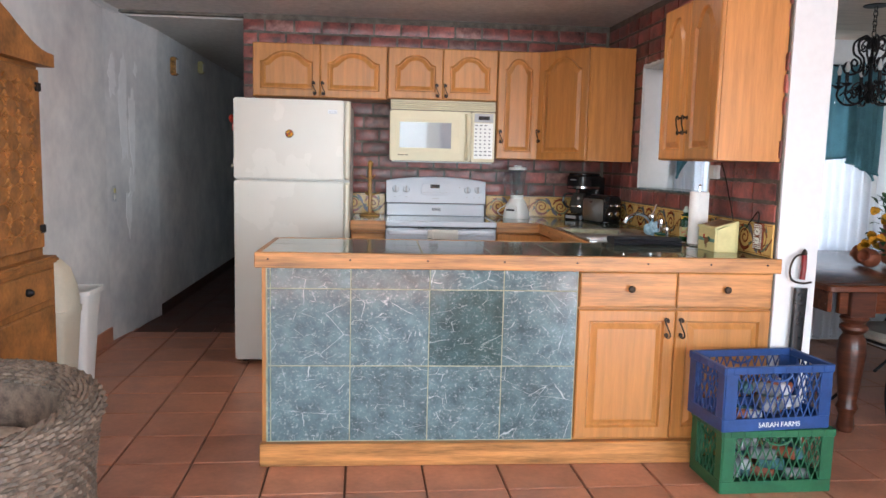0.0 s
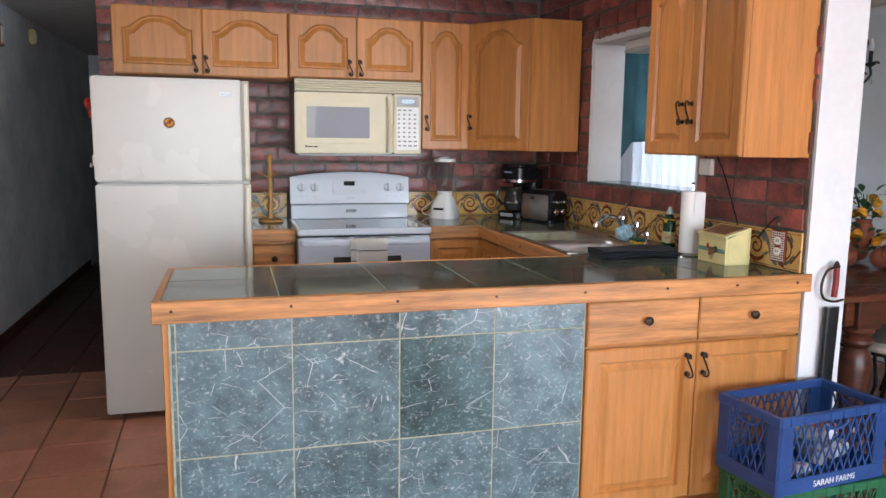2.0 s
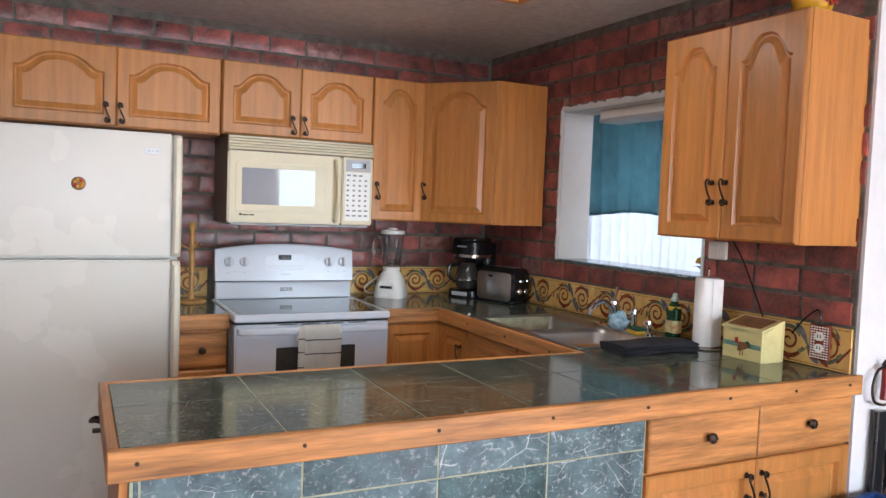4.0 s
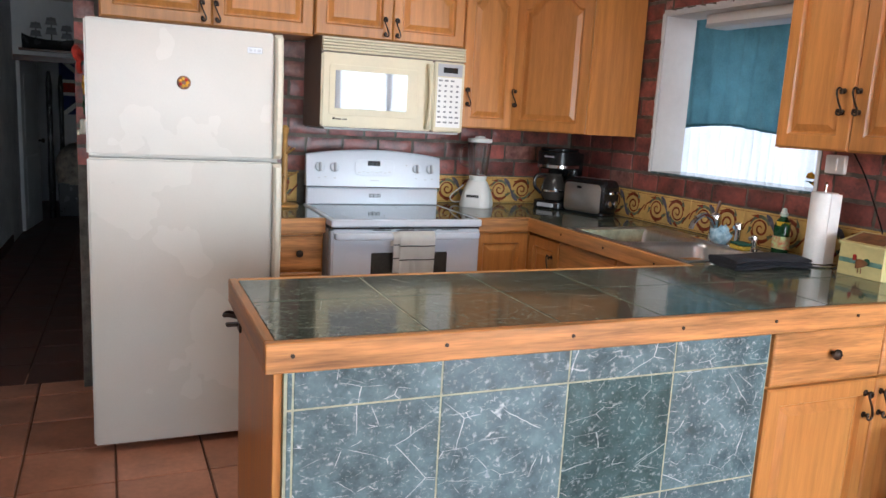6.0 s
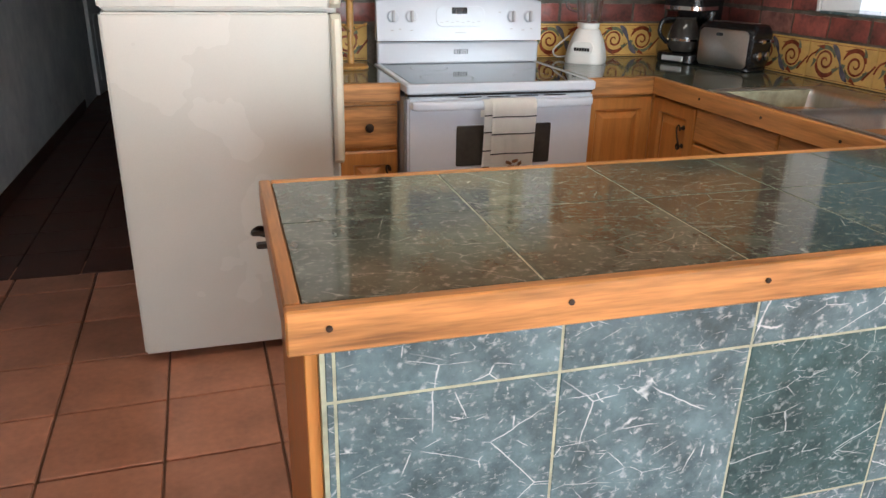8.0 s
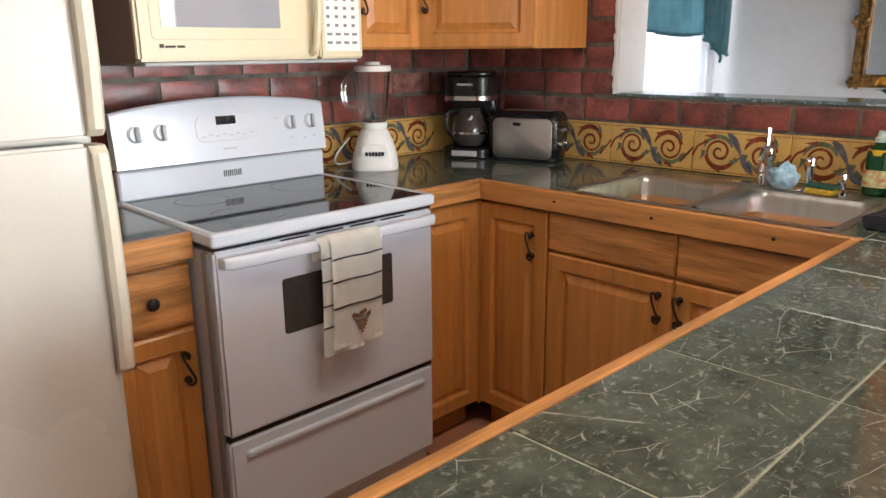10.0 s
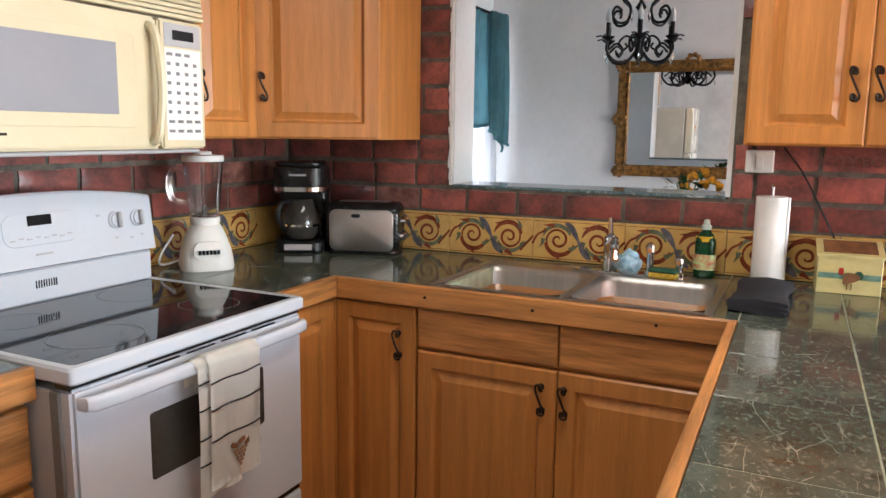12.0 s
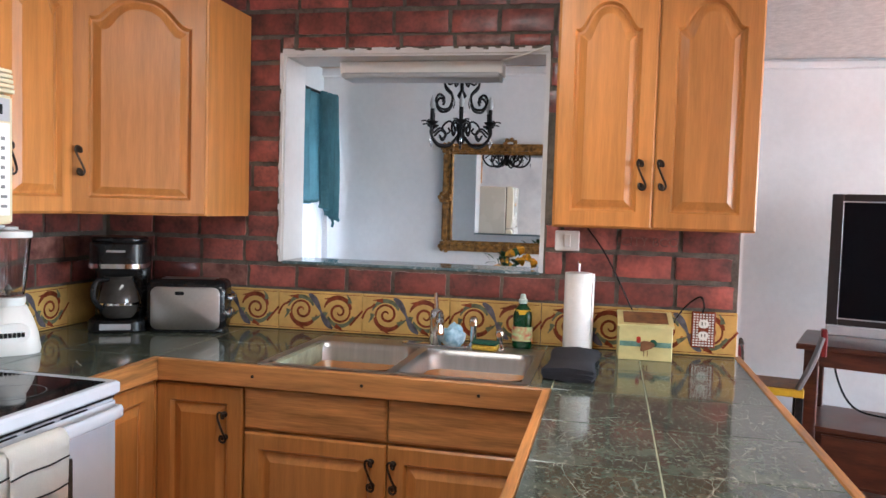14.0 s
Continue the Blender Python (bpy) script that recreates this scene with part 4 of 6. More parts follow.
so = thing("dish_soap_bottle", "green dish soap bottle with pale cap and label", "bottle", pose(2.02, 3.80, TOP + 0.003, 0, 0, FACE_SINK) @ Matrix.Diagonal((1.05, 1.05, 0.87, 1)))
part("bottle", rings([[(x, y, z) for x, y in rounded(w, d, min(w, d) * 0.45, 5)] for w, d, z in ((0.058, 0.04, 0), (0.066, 0.046, 0.008), (0.068, 0.047, 0.05), (0.06, 0.042, 0.085), (0.066, 0.045, 0.13), (0.056, 0.04, 0.158), (0.028, 0.028, 0.178), (0.026, 0.026, 0.185))]), green_glass, so)
part("cap", lathe([(0.015, 0.185), (0.016, 0.2), (0.011, 0.204), (0.009, 0.222), (0.005, 0.224)], 14), mat("pale_cap", (0.5, 0.6, 0.55), 0.3), so, "pale grey cap")
part("label", rings([[(x, y, z) for x, y in rounded(0.0695, 0.0485, 0.022, 5)] for z in (0.03, 0.09)], cap0=False, cap1=False), mat("soap_label", (0.30, 0.42, 0.20), 0.4, vary=0.5, scale=60, dark=(0.5, 0.1, 0.06)), so, "green and white label")
part("neck_band", lathe([(0.030, 0.140), (0.030, 0.160)], 14, cap0=False, cap1=False), yellow_paint, so, "yellow neck sticker", m=Matrix.Diagonal((1, 0.78, 1, 1)))

# ---- counter things ----
bl = thing("blender", "white blender with glass jar on the counter", "blender", pose(1.345, 5.36, TOP, 0, 0, -40))
part("base", rings([[(x, y, z) for x, y in rounded(w, d, r, 5)] for w, d, r, z in ((0.17, 0.17, 0.05, 0), (0.178, 0.178, 0.055, 0.012), (0.165, 0.165, 0.055, 0.06), (0.135, 0.135, 0.05, 0.11), (0.105, 0.105, 0.045, 0.145), (0.09, 0.09, 0.04, 0.15))]), white_plastic, bl)
pn = part("button_panel", rings([[(x, y, z + 0.07) for x, z in rounded(0.10, 0.06, 0.028)] for y in (-0.075, -0.088)]), white_plastic, bl)
for k in range(6):
    part("button", box(-0.035 + 0.012 * k, -0.094, 0.058, -0.026 + 0.012 * k, -0.087, 0.072), black, pn, smooth=0)
part("collar", lathe([(0.046, 0.15), (0.05, 0.158), (0.05, 0.175), (0.04, 0.178)], 20), white_plastic, bl)
jar = part("jar", lathe([(0.045, 0.178), (0.052, 0.22), (0.066, 0.36), (0.068, 0.365), (0.065, 0.365), (0.062, 0.358), (0.049, 0.222), (0.042, 0.185)], 24, cap0=False), jar_glass, bl, "clear glass jar", smooth=60)
part("jar_handle", tube(spline([(-0.06, 0, 0.335), (-0.10, 0, 0.335), (-0.112, 0, 0.29), (-0.10, 0, 0.24), (-0.058, 0, 0.225)], 6), 0.009, 8), jar_glass, jar)
for k in range(6):
    a = math.pi * k / 3 + 0.3
    part("jar_rib", tube([(0.049 * math.cos(a), 0.049 * math.sin(a), 0.19), (0.064 * math.cos(a), 0.064 * math.sin(a), 0.352)], 0.0035, 6), jar_glass, jar)
part("blade", lathe([(0.004, 0.18), (0.012, 0.2), (0.003, 0.215)], 8), steel, bl, "steel blades")
part("lid", lathe([(0.068, 0.365), (0.07, 0.372), (0.068, 0.385), (0.03, 0.388), (0.028, 0.398), (0.01, 0.40)], 22), white_plastic, bl, "white lid")
bcord = part("cord", tube(spline([(-0.05, 0.06, 0.03), (-0.14, 0.03, 0.012), (-0.15, -0.02, 0.05), (-0.10, 0.06, 0.11)], 6), 0.004, 6), white_plastic, bl)

cm = thing("coffee_maker", "black drip coffee maker with glass carafe", "coffee maker", pose(1.86, 5.33, TOP, 0, 0, -62) @ Matrix.Diagonal((1.08, 1.05, 1.03, 1)))
part("base", rbox(0.19, 0.25, 0.045, 0.05), black, cm)
part("tower", rbox(0.185, 0.10, 0.315, 0.03), black, cm, m=pose(0, 0.07, 0))
part("brew_head", rbox(0.185, 0.21, 0.10, 0.05), black, cm, m=pose(0, -0.01, 0.225))
part("lid", rbox(0.175, 0.19, 0.018, 0.05), black, cm, m=pose(0, -0.01, 0.325))
part("chrome_band", rings([[(x, y - 0.01, z) for x, y in rounded(0.188, 0.213, 0.051)] for z in (0.232, 0.248)], cap0=False, cap1=False), chrome, cm, "chrome band")
cf = part("carafe", lathe([(0.055, 0.05), (0.068, 0.07), (0.072, 0.11), (0.058, 0.165), (0.045, 0.19), (0.047, 0.2)], 20), oven_window, cm, "dark glass carafe", m=pose(0, -0.045, 0))
part("carafe_band", lathe([(0.073, 0.098), (0.073, 0.106)], 20, cap0=False, cap1=False), chrome, cf)
part("carafe_handle", tube(spline([(-0.03, -0.04, 0.19), (-0.06, -0.085, 0.185), (-0.066, -0.095, 0.13), (-0.045, -0.06, 0.085)], 6), 0.009, 8), black, cf)
part("control_plate", box(-0.05, -0.128, 0.012, 0.05, -0.122, 0.034, 0.002), silver, cm, "silver switch plate")
bars("printed_mark", cm, ((-0.03, 0.29, 0.06, 0.008),), silver, -0.115)

ts = thing("toaster", "brushed steel two-slice toaster with black ends", "toaster", pose(1.92, 5.07, TOP, 0, 0, -72))
part("shell", rings([[(x, y, z + 0.105) for y, z in rounded(0.150 - i, 0.190 - i, 0.042, 6)] for x, i in ((-0.146, 0.05), (-0.143, 0.02), (-0.132, 0.003), (-0.12, 0), (0.12, 0), (0.132, 0.003), (0.143, 0.02), (0.146, 0.05))]), black, ts, "black plastic shell")
for y in (-1, 1):
    part("side_plate", rings([[(x, y * d, z + 0.093) for x, z in rounded(0.252 - i, 0.160 - i, 0.026, 6)] for d, i in ((0.070, 0), (0.0775, 0), (0.0795, 0.006))]), steel, ts, "brushed steel side plate")
part("base", rbox(0.28, 0.15, 0.02, 0.03), black, ts)
for y in (-0.030, 0.014):
    part("slot", box(-0.10, y, 0.1985, 0.10, y + 0.018, 0.2015, 0.001), steel, ts, "steel slot rim")
for y in (-0.028, 0.028):
    part("lever", box(0.144, y - 0.016, 0.125, 0.172, y + 0.016, 0.140, 0.005), chrome, ts, "chrome lever")
    part("dial", lathe([(0.018, 0), (0.018, 0.012), (0.013, 0.016)], 16), chrome, ts, "chrome dial", m=pose(0.144, y, 0.07, 0, 90))
part("badge", rings([[(x - 0.02, y, z + 0.15) for x, z in rounded(0.034, 0.014, 0.0069)] for y in (-0.079, -0.0825)]), black, ts, "small black oval badge")

pt = thing("paper_towel_holder", "upright paper towel roll on a chrome wire stand", "paper towel", pose(2.005, 3.605, TOP))
part("roll", lathe([(0.02, 0.008), (0.048, 0.009), (0.049, 0.012), (0.049, 0.282), (0.047, 0.285), (0.02, 0.286)], 28), paper, pt, "white paper roll")
part("loose_sheet", rings([[(0.0 - 0.02, -0.049, 0.012), (0.03, -0.054, 0.012), (0.03, -0.052, 0.012), (-0.02, -0.047, 0.012)], [(-0.02, -0.049, 0.282), (0.03, -0.054, 0.282), (0.03, -0.052, 0.282), (-0.02, -0.047, 0.282)]]), paper, pt)
part("rod", tube([(0, 0, 0), (0, 0, 0.315)], 0.005, 8), chrome, pt)
part("tip", lathe([(0.003, 0.312), (0.008, 0.318), (0.003, 0.326)], 10), chrome, pt)
part("ring", tube([(0.075 * math.cos(a), 0.075 * math.sin(a), 0.004) for a in [2 * math.pi * k / 32 for k in range(33)]], 0.004, 6), chrome, pt, "chrome wire ring")

dt = thing("folded_towel", "folded charcoal towel lying on the worktop", "towel", pose(1.715, 3.605, TOP, 0, 0, -2) @ Matrix.Diagonal((1.8, 1, 0.85, 1)))
for k in range(3):
    loops = []
    for i in range(11):
        u = i / 10
        w = 0.068 + 0.006 * math.sin(u * 7 + k)
        zc = 0.004 + 0.014 * k
        loops.append([(-0.1 + 0.2 * u, y, z + 0.004 * math.sin(u * 6 + k + y * 30)) for y, z in ((-w, zc), (-w - 0.006, zc + 0.006), (-w, zc + 0.012), (0, zc + 0.014), (w, zc + 0.012), (w + 0.004, zc + 0.006), (w, zc), (0, zc - 0.003))])
    part("fold", rings(loops), towel_d, dt, smooth=60)

rb = thing("napkin_box", "cream wooden box painted with a rooster, on the worktop", "box", pose(1.95, 3.462, TOP, 0, 0, FACE_SINK) @ Matrix.Diagonal((0.97, 1.1, 0.86, 1)))
bx = part("front_panel", box(0, 0, 0, 0.183, 0.012, 0.135, 0.002), box_cream, rb)
part("back_panel", box(0, 0.10, 0, 0.183, 0.112, 0.175, 0.002), box_cream, rb)
sidep = [(0.012, 0), (0.10, 0), (0.10, 0.17), (0.012, 0.13)]
for x in (0.0, 0.173):
    part("side_panel", rings([[(xx, y, z) for y, z in sidep] for xx in (x, x + 0.010)]), box_cream, rb)
part("lid", rings([[(x, y, z) for y, z in ((-0.006, 0.132), (0.105, 0.172), (0.105, 0.18), (-0.006, 0.141))] for x in (-0.004, 0.187)]), box_cream, rb)
part("lid_panel", rings([[(x, y, z) for y, z in ((0.006, 0.1475), (0.088, 0.1765), (0.088, 0.1785), (0.006, 0.1495))] for x in (0.016, 0.168)]), box_brown, rb, "brown painted lid panel")
part("painted_field", box(0.004, -0.001, 0.055, 0.179, 0.0, 0.075), box_teal, rb, "blue green painted hills", smooth=0)
rooster = rings([[(0.092 + 0.024 * math.cos(a) + 0.008 * math.cos(2 * a), y, 0.058 + 0.02 * math.sin(a) + 0.006 * math.cos(a)) for a in [2 * math.pi * k / 18 for k in range(18)]] for y in (-0.001, -0.003)])
part("rooster_body", rooster, box_brown, rb, "painted brown rooster")
part("rooster_tail", rings([[(0.118 + x, y, 0.07 + z) for x, z in rounded(0.024, 0.03, 0.011)] for y in (-0.001, -0.0028)]), sponge_g, rb)
part("rooster_head", rings([[(0.068 + x, y, 0.082 + z) for x, z in rounded(0.014, 0.026, 0.006)] for y in (-0.001, -0.0032)]), red_cloth, rb)
for x in (0.086, 0.098):
    part("rooster_leg", box(x, -0.0022, 0.018, x + 0.003, -0.001, 0.04), box_brown, rb, smooth=0)

ol = thing("outlet", "double outlet in a red and white patterned ceramic plate", "outlet", sink_wall(2.335, 0.014, 1.0))
pl = part("plate", box(0, -0.006, 0, 0.082, 0.006, 0.128, 0.003), rust, ol)
for r in range(13):
    for c in range(7):
        if 1 < c < 5 and 2 < r < 10:
            continue
        part("plate_mark", box(0.006 + 0.0105 * c, -0.0072, 0.006 + 0.0092 * r, 0.0125 + 0.0105 * c, -0.006, 0.0108 + 0.0092 * r), white_plastic, pl, smooth=0)
for z in (0.043, 0.085):
    sk_ = part("socket", rings([[(0.041 + x, y, z + zz) for x, zz in rounded(0.034, 0.03, 0.013)] for y in (-0.006, -0.0095)]), white_plastic, ol)
    for x in (0.034, 0.045):
        part("slot", box(x, -0.0105, z - 0.004, x + 0.003, -0.0095, z + 0.007), black, sk_, smooth=0)
sw = thing("light_switch", "white rocker light switch on the brick wall", "switch", sink_wall(1.845, 0.0, 1.325))
part("plate", box(0, -0.022, 0, 0.088, 0.0, 0.074, 0.004), white_plastic, sw)
part("rocker", box(0.032, -0.027, 0.014, 0.056, -0.02, 0.060, 0.002), white_plastic, sw)
cb = thing("under_cabinet_cable", "thin black cable hanging down the brick wall", "cable", CORNER)
part("cable", tube(spline([(-0.012, -1.96, 1.41), (-0.014, -2.02, 1.33), (-0.016, -2.08, 1.22), (-0.016, -2.125, 1.13), (-0.03, -2.14, 1.10)], 5), 0.003, 6), black, cb)
part("cable_loop", tube(spline([(-0.03, -2.27, 1.08), (-0.016, -2.31, 1.14), (-0.016, -2.36, 1.18), (-0.018, -2.375, 1.15), (-0.02, -2.37, 1.12)], 5), 0.003, 6), black, cb)
hk = thing("mug_tree", "turned honey wood mug tree beside the stove", "mug tree", pose(0.235, 5.30, TOP))
part("base", lathe([(0.07, 0), (0.075, 0.006), (0.07, 0.014), (0.03, 0.02)], 20), pale_wood, hk)
part("post", lathe([(0.014, 0.015), (0.016, 0.05), (0.012, 0.07), (0.015, 0.2), (0.012, 0.36), (0.018, 0.375), (0.02, 0.395), (0.008, 0.41)], 12), pale_wood, hk)
for k in range(6):
    a, z = k * 1.05, (0.15, 0.27)[k % 2]
    part("peg", tube([(0.012 * math.cos(a), 0.012 * math.sin(a), z), (0.07 * math.cos(a), 0.07 * math.sin(a), z + 0.03)], 0.005, 6), pale_wood, hk)
jg = thing("majolica_jug", "yellow glazed two-handled jug with red flower, on the cabinet", "jug", pose(1.94, 3.15, 2.19))
part("body", lathe([(0.04, 0), (0.06, 0.02), (0.07, 0.06), (0.06, 0.10), (0.035, 0.125), (0.032, 0.14), (0.042, 0.155), (0.036, 0.152)], 22), jug_y, jg)
for s in (-1, 1):
    part("handle", tube(spline([(s * 0.05, 0, 0.115), (s * 0.085, 0, 0.125), (s * 0.09, 0, 0.095), (s * 0.06, 0, 0.08)], 5), 0.008, 8), jug_y, jg)
for k in range(8):
    part("petal", rings([[(x, z, 0) for x, z in rounded(0.012, 0.026, 0.0055)], [(x, z, 0.004) for x, z in rounded(0.010, 0.024, 0.0045)]]), red_cloth, jg, "painted red petal", m=pose(0, -0.068, 0.058, 90) @ pose(0, 0, 0, 0, 0, 45 * k) @ pose(0, 0.024, 0))

# ---- ceiling light over the kitchen ----
cl = thing("ceiling_light", "oak framed fluorescent ceiling light with grid diffuser, lit", "ceiling light", pose(0.02, 3.62, 2.36))
LW, LD = 1.36, 0.50
for x0, y0, x1, y1, w in ((0, 0, LW, 0.03, oak_x), (0, LD - 0.03, LW, LD, oak_x), (0, 0.03, 0.03, LD - 0.03, oak_y), (LW - 0.03, 0.03, LW, LD - 0.03, oak_y)):
    part("frame_board", box(x0, y0, 0, x1, y1, 0.085, 0.003), w, cl)
part("diffuser", box(0.03, 0.03, 0.030, LW - 0.03, LD - 0.03, 0.036), light_panel, cl, "warm glowing diffuser", smooth=0)
for k in range(1, 5):
    part("grid_bar", box(LW * k / 5 - 0.01, 0.03, 0.008, LW * k / 5 + 0.01, LD - 0.03, 0.028, 0.002), oak_y, cl)
for k in range(1, 4):
    part("grid_slat", box(0.03, LD * k / 4 - 0.004, 0.012, LW - 0.03, LD * k / 4 + 0.004, 0.026), pale_wood, cl, smooth=0)
ft = thing("fluorescent_batten", "white fluorescent batten under the pass-through head", "light fitting", CORNER)
part("housing", box(0.09, -1.62, 1.985, WALL_T + 0.0, -0.97, 2.036, 0.004), white_plastic, ft)
part("diffuser", box(0.075, -1.61, 1.97, WALL_T + 0.015, -0.98, 1.99, 0.006), tube_cover, ft, "grey plastic diffuser")
part("lead", tube(spline([(0.06, -1.62, 2.03), (0.0, -1.7, 2.035), (-0.012, -1.78, 2.06)], 5), 0.004, 6), white_plastic, ft)

# ---- crates, sword ----


def crate(name, label, m, colour, w=0.50, d=0.285, h=0.28):
    ob = thing(name, label, "crate", m, "stacked milk crates")
    part("floor_grid", box(0.01, 0.01, 0.004, w - 0.01, d - 0.01, 0.014), colour, ob, smooth=0)

    def side(nm, length, mm):
        sd = part(nm, box(0.0, -0.004, 0.0, length, 0.006, 0.055, 0.002), colour, ob, m=mm)
        part("rim", box(-0.004, -0.010, h - 0.032, length + 0.004, 0.010, h, 0.003), colour, sd)
        for x in (0, length - 0.055):
            part("corner_panel", box(x, -0.005, 0.055, x + 0.055, 0.006, h - 0.032, 0.002), colour, sd)
        n = max(4, round((length - 0.11) / 0.036))
        step = (length - 0.11) / n
        z0, z1 = 0.055, h - 0.032
        lat = bmesh.new()
        for k in range(n):
            for a, b in ((k, k + 1), (k + 1, k)):
                x0, x1 = 0.055 + a * step, 0.055 + b * step
                zz = (z0 + z1) / 2
                for za, zb in ((z0, zz), (zz, z1)):
                    tube([(x0, 0, za), (x1, 0, zb)], 0.0032, 4, bm=lat)
        part("lattice", lat, colour, sd, "diamond lattice", smooth=0)
        hz = z1 - 0.004
        loop = [(length / 2 + x, z) for x, z in [(0.055 * math.cos(a), hz - 0.03 * math.sin(a)) for a in [math.pi * k / 10 for k in range(11)]]]
        part("grip_rim", tube([(x, -0.003, z) for x, z in loop], 0.005, 6), colour, sd)
        for k in range(int(length / 0.06)):
            part("rib", box(0.03 + 0.06 * k, -0.0125, h - 0.03, 0.034 + 0.06 * k, -0.009, h - 0.002), colour, sd, smooth=0)
        return sd
    f = side("front_side", w, pose(0, 0, 0))
    side("back_side", w, pose(w, d, 0, 0, 0, 180))
    side("end_side", d, pose(0, d, 0, 0, 0, -90))
    side("end_side", d, pose(w, 0, 0, 0, 0, 90))
    return ob, f


gc, _ = crate("milk_crate", "green plastic milk crate standing on the floor", pose(1.775, 2.69, 0, 0, 0, 2), green_crate)
bc, bf = crate("milk_crate", "blue plastic milk crate with white lettering, stacked on another", pose(1.757, 2.668, 0.281, 0, 0, 6), blue_crate)
txt = bpy.data.curves.new("lettering", "FONT")
txt.body, txt.size, txt.extrude, txt.align_x = "SARAH FARMS", 0.031, 0.0006, "CENTER"
tob = new("lettering_source", txt)
me = bpy.data.meshes.new_from_object(tob)
bpy.data.objects.remove(tob)
me.name = "lettering"
me.materials.append(white_plastic)
lt = new("lettering", me)
lt.parent = bf
lt.matrix_basis = pose(0.26, -0.0055, 0.016, 90)
lt["label"] = "white moulded lettering"
rng_c = random.Random(4)
for base, z in ((bc, 0.016), (gc, 0.016)):
    for k in range(16):
        x, y, ang = rng_c.uniform(0.1, 0.4), rng_c.uniform(0.07, 0.215), rng_c.uniform(0, 180)
        lvl = base.matrix_basis @ pose(x, y, z + 0.024 + 0.05 * (k // 6), 90, 0, ang)
        o = thing("empty_can", "crushed drink can inside the crate", "can", lvl, "cans in the crates")
        part("can_body", lathe([(0.02, -0.055), (0.026, -0.05), (0.028, 0), (0.026, 0.05), (0.02, 0.055)], 12), (silver, clay, grey_plastic, teal)[k % 4], o)

sd_ = thing("sabre", "red-gripped sabre in a black scabbard on the wall end", "sword", pose(2.262, 3.022, 0))
part("scabbard", rings([[(x + dx, y, z) for x, y in rounded(w, 0.022, 0.010)] for w, z, dx in ((0.052, 0.30, -0.01), (0.06, 0.34, -0.01), (0.064, 0.84, 0.0))]), black, sd_, "black leather scabbard")
part("grip", tube(spline([(0.0, -0.004, 0.88), (0.004, -0.004, 0.94), (0.002, -0.004, 0.995)], 5), 0.012, 10), red_lac, sd_, "dark red grip")
part("pommel", lathe([(0.006, 0), (0.014, 0.008), (0.010, 0.02), (0.004, 0.03)], 12), bronze, sd_, m=pose(0.002, -0.004, 0.992))
part("guard", tube(spline([(0.005, -0.004, 1.0), (-0.04, -0.004, 0.985), (-0.062, -0.004, 0.93), (-0.05, -0.004, 0.88), (0.0, -0.004, 0.862), (0.045, -0.004, 0.868)], 6), 0.005, 8), bronze, sd_, "curved knuckle guard")
part("wall_hook", box(-0.01, 0.0, 0.80, 0.01, 0.02, 0.82), bronze, sd_)

# ---- dining room ----
tb = thing("dining_table", "dark stained wooden dining table with turned legs", "table", pose(2.60, 3.33, 0) @ Matrix.Diagonal((1, 1, 1.025, 1)))
TW, TD = 1.46, 1.66
part("tabletop", rings([[(TW / 2 + x, TD / 2 + y, z) for x, y in rounded(TW - 2 * i, TD - 2 * i, 0.03)] for i, z in ((0.012, 0.745), (0, 0.752), (0, 0.775), (0.008, 0.782))]), dark_wood, tb)
for x0, y0, x1, y1 in ((0.1, 0.06, TW - 0.1, 0.085), (0.1, TD - 0.085, TW - 0.1, TD - 0.06), (0.06, 0.1, 0.085, TD - 0.1), (TW - 0.085, 0.1, TW - 0.06, TD - 0.1)):
    part("apron", box(x0, y0, 0.63, x1, y1, 0.745, 0.003), dark_wood, tb)
for x in (0.215, TW - 0.215):
    for y in (0.10, TD - 0.10):
        lg = lathe([(0.03, 0), (0.036, 0.02), (0.03, 0.09), (0.045, 0.13), (0.036, 0.16), (0.046, 0.26), (0.058, 0.42), (0.052, 0.49), (0.038, 0.52), (0.056, 0.545), (0.056, 0.56), (0.04, 0.575), (0.058, 0.60), (0.05, 0.618)], 20)
        join(lg, box(-0.055, -0.055, 0.615, 0.055, 0.055, 0.747, 0.004))
        part("leg", lg, cherry, tb, m=pose(x, y, 0) @ Matrix.Diagonal((1.25, 1.25, 1, 1)))

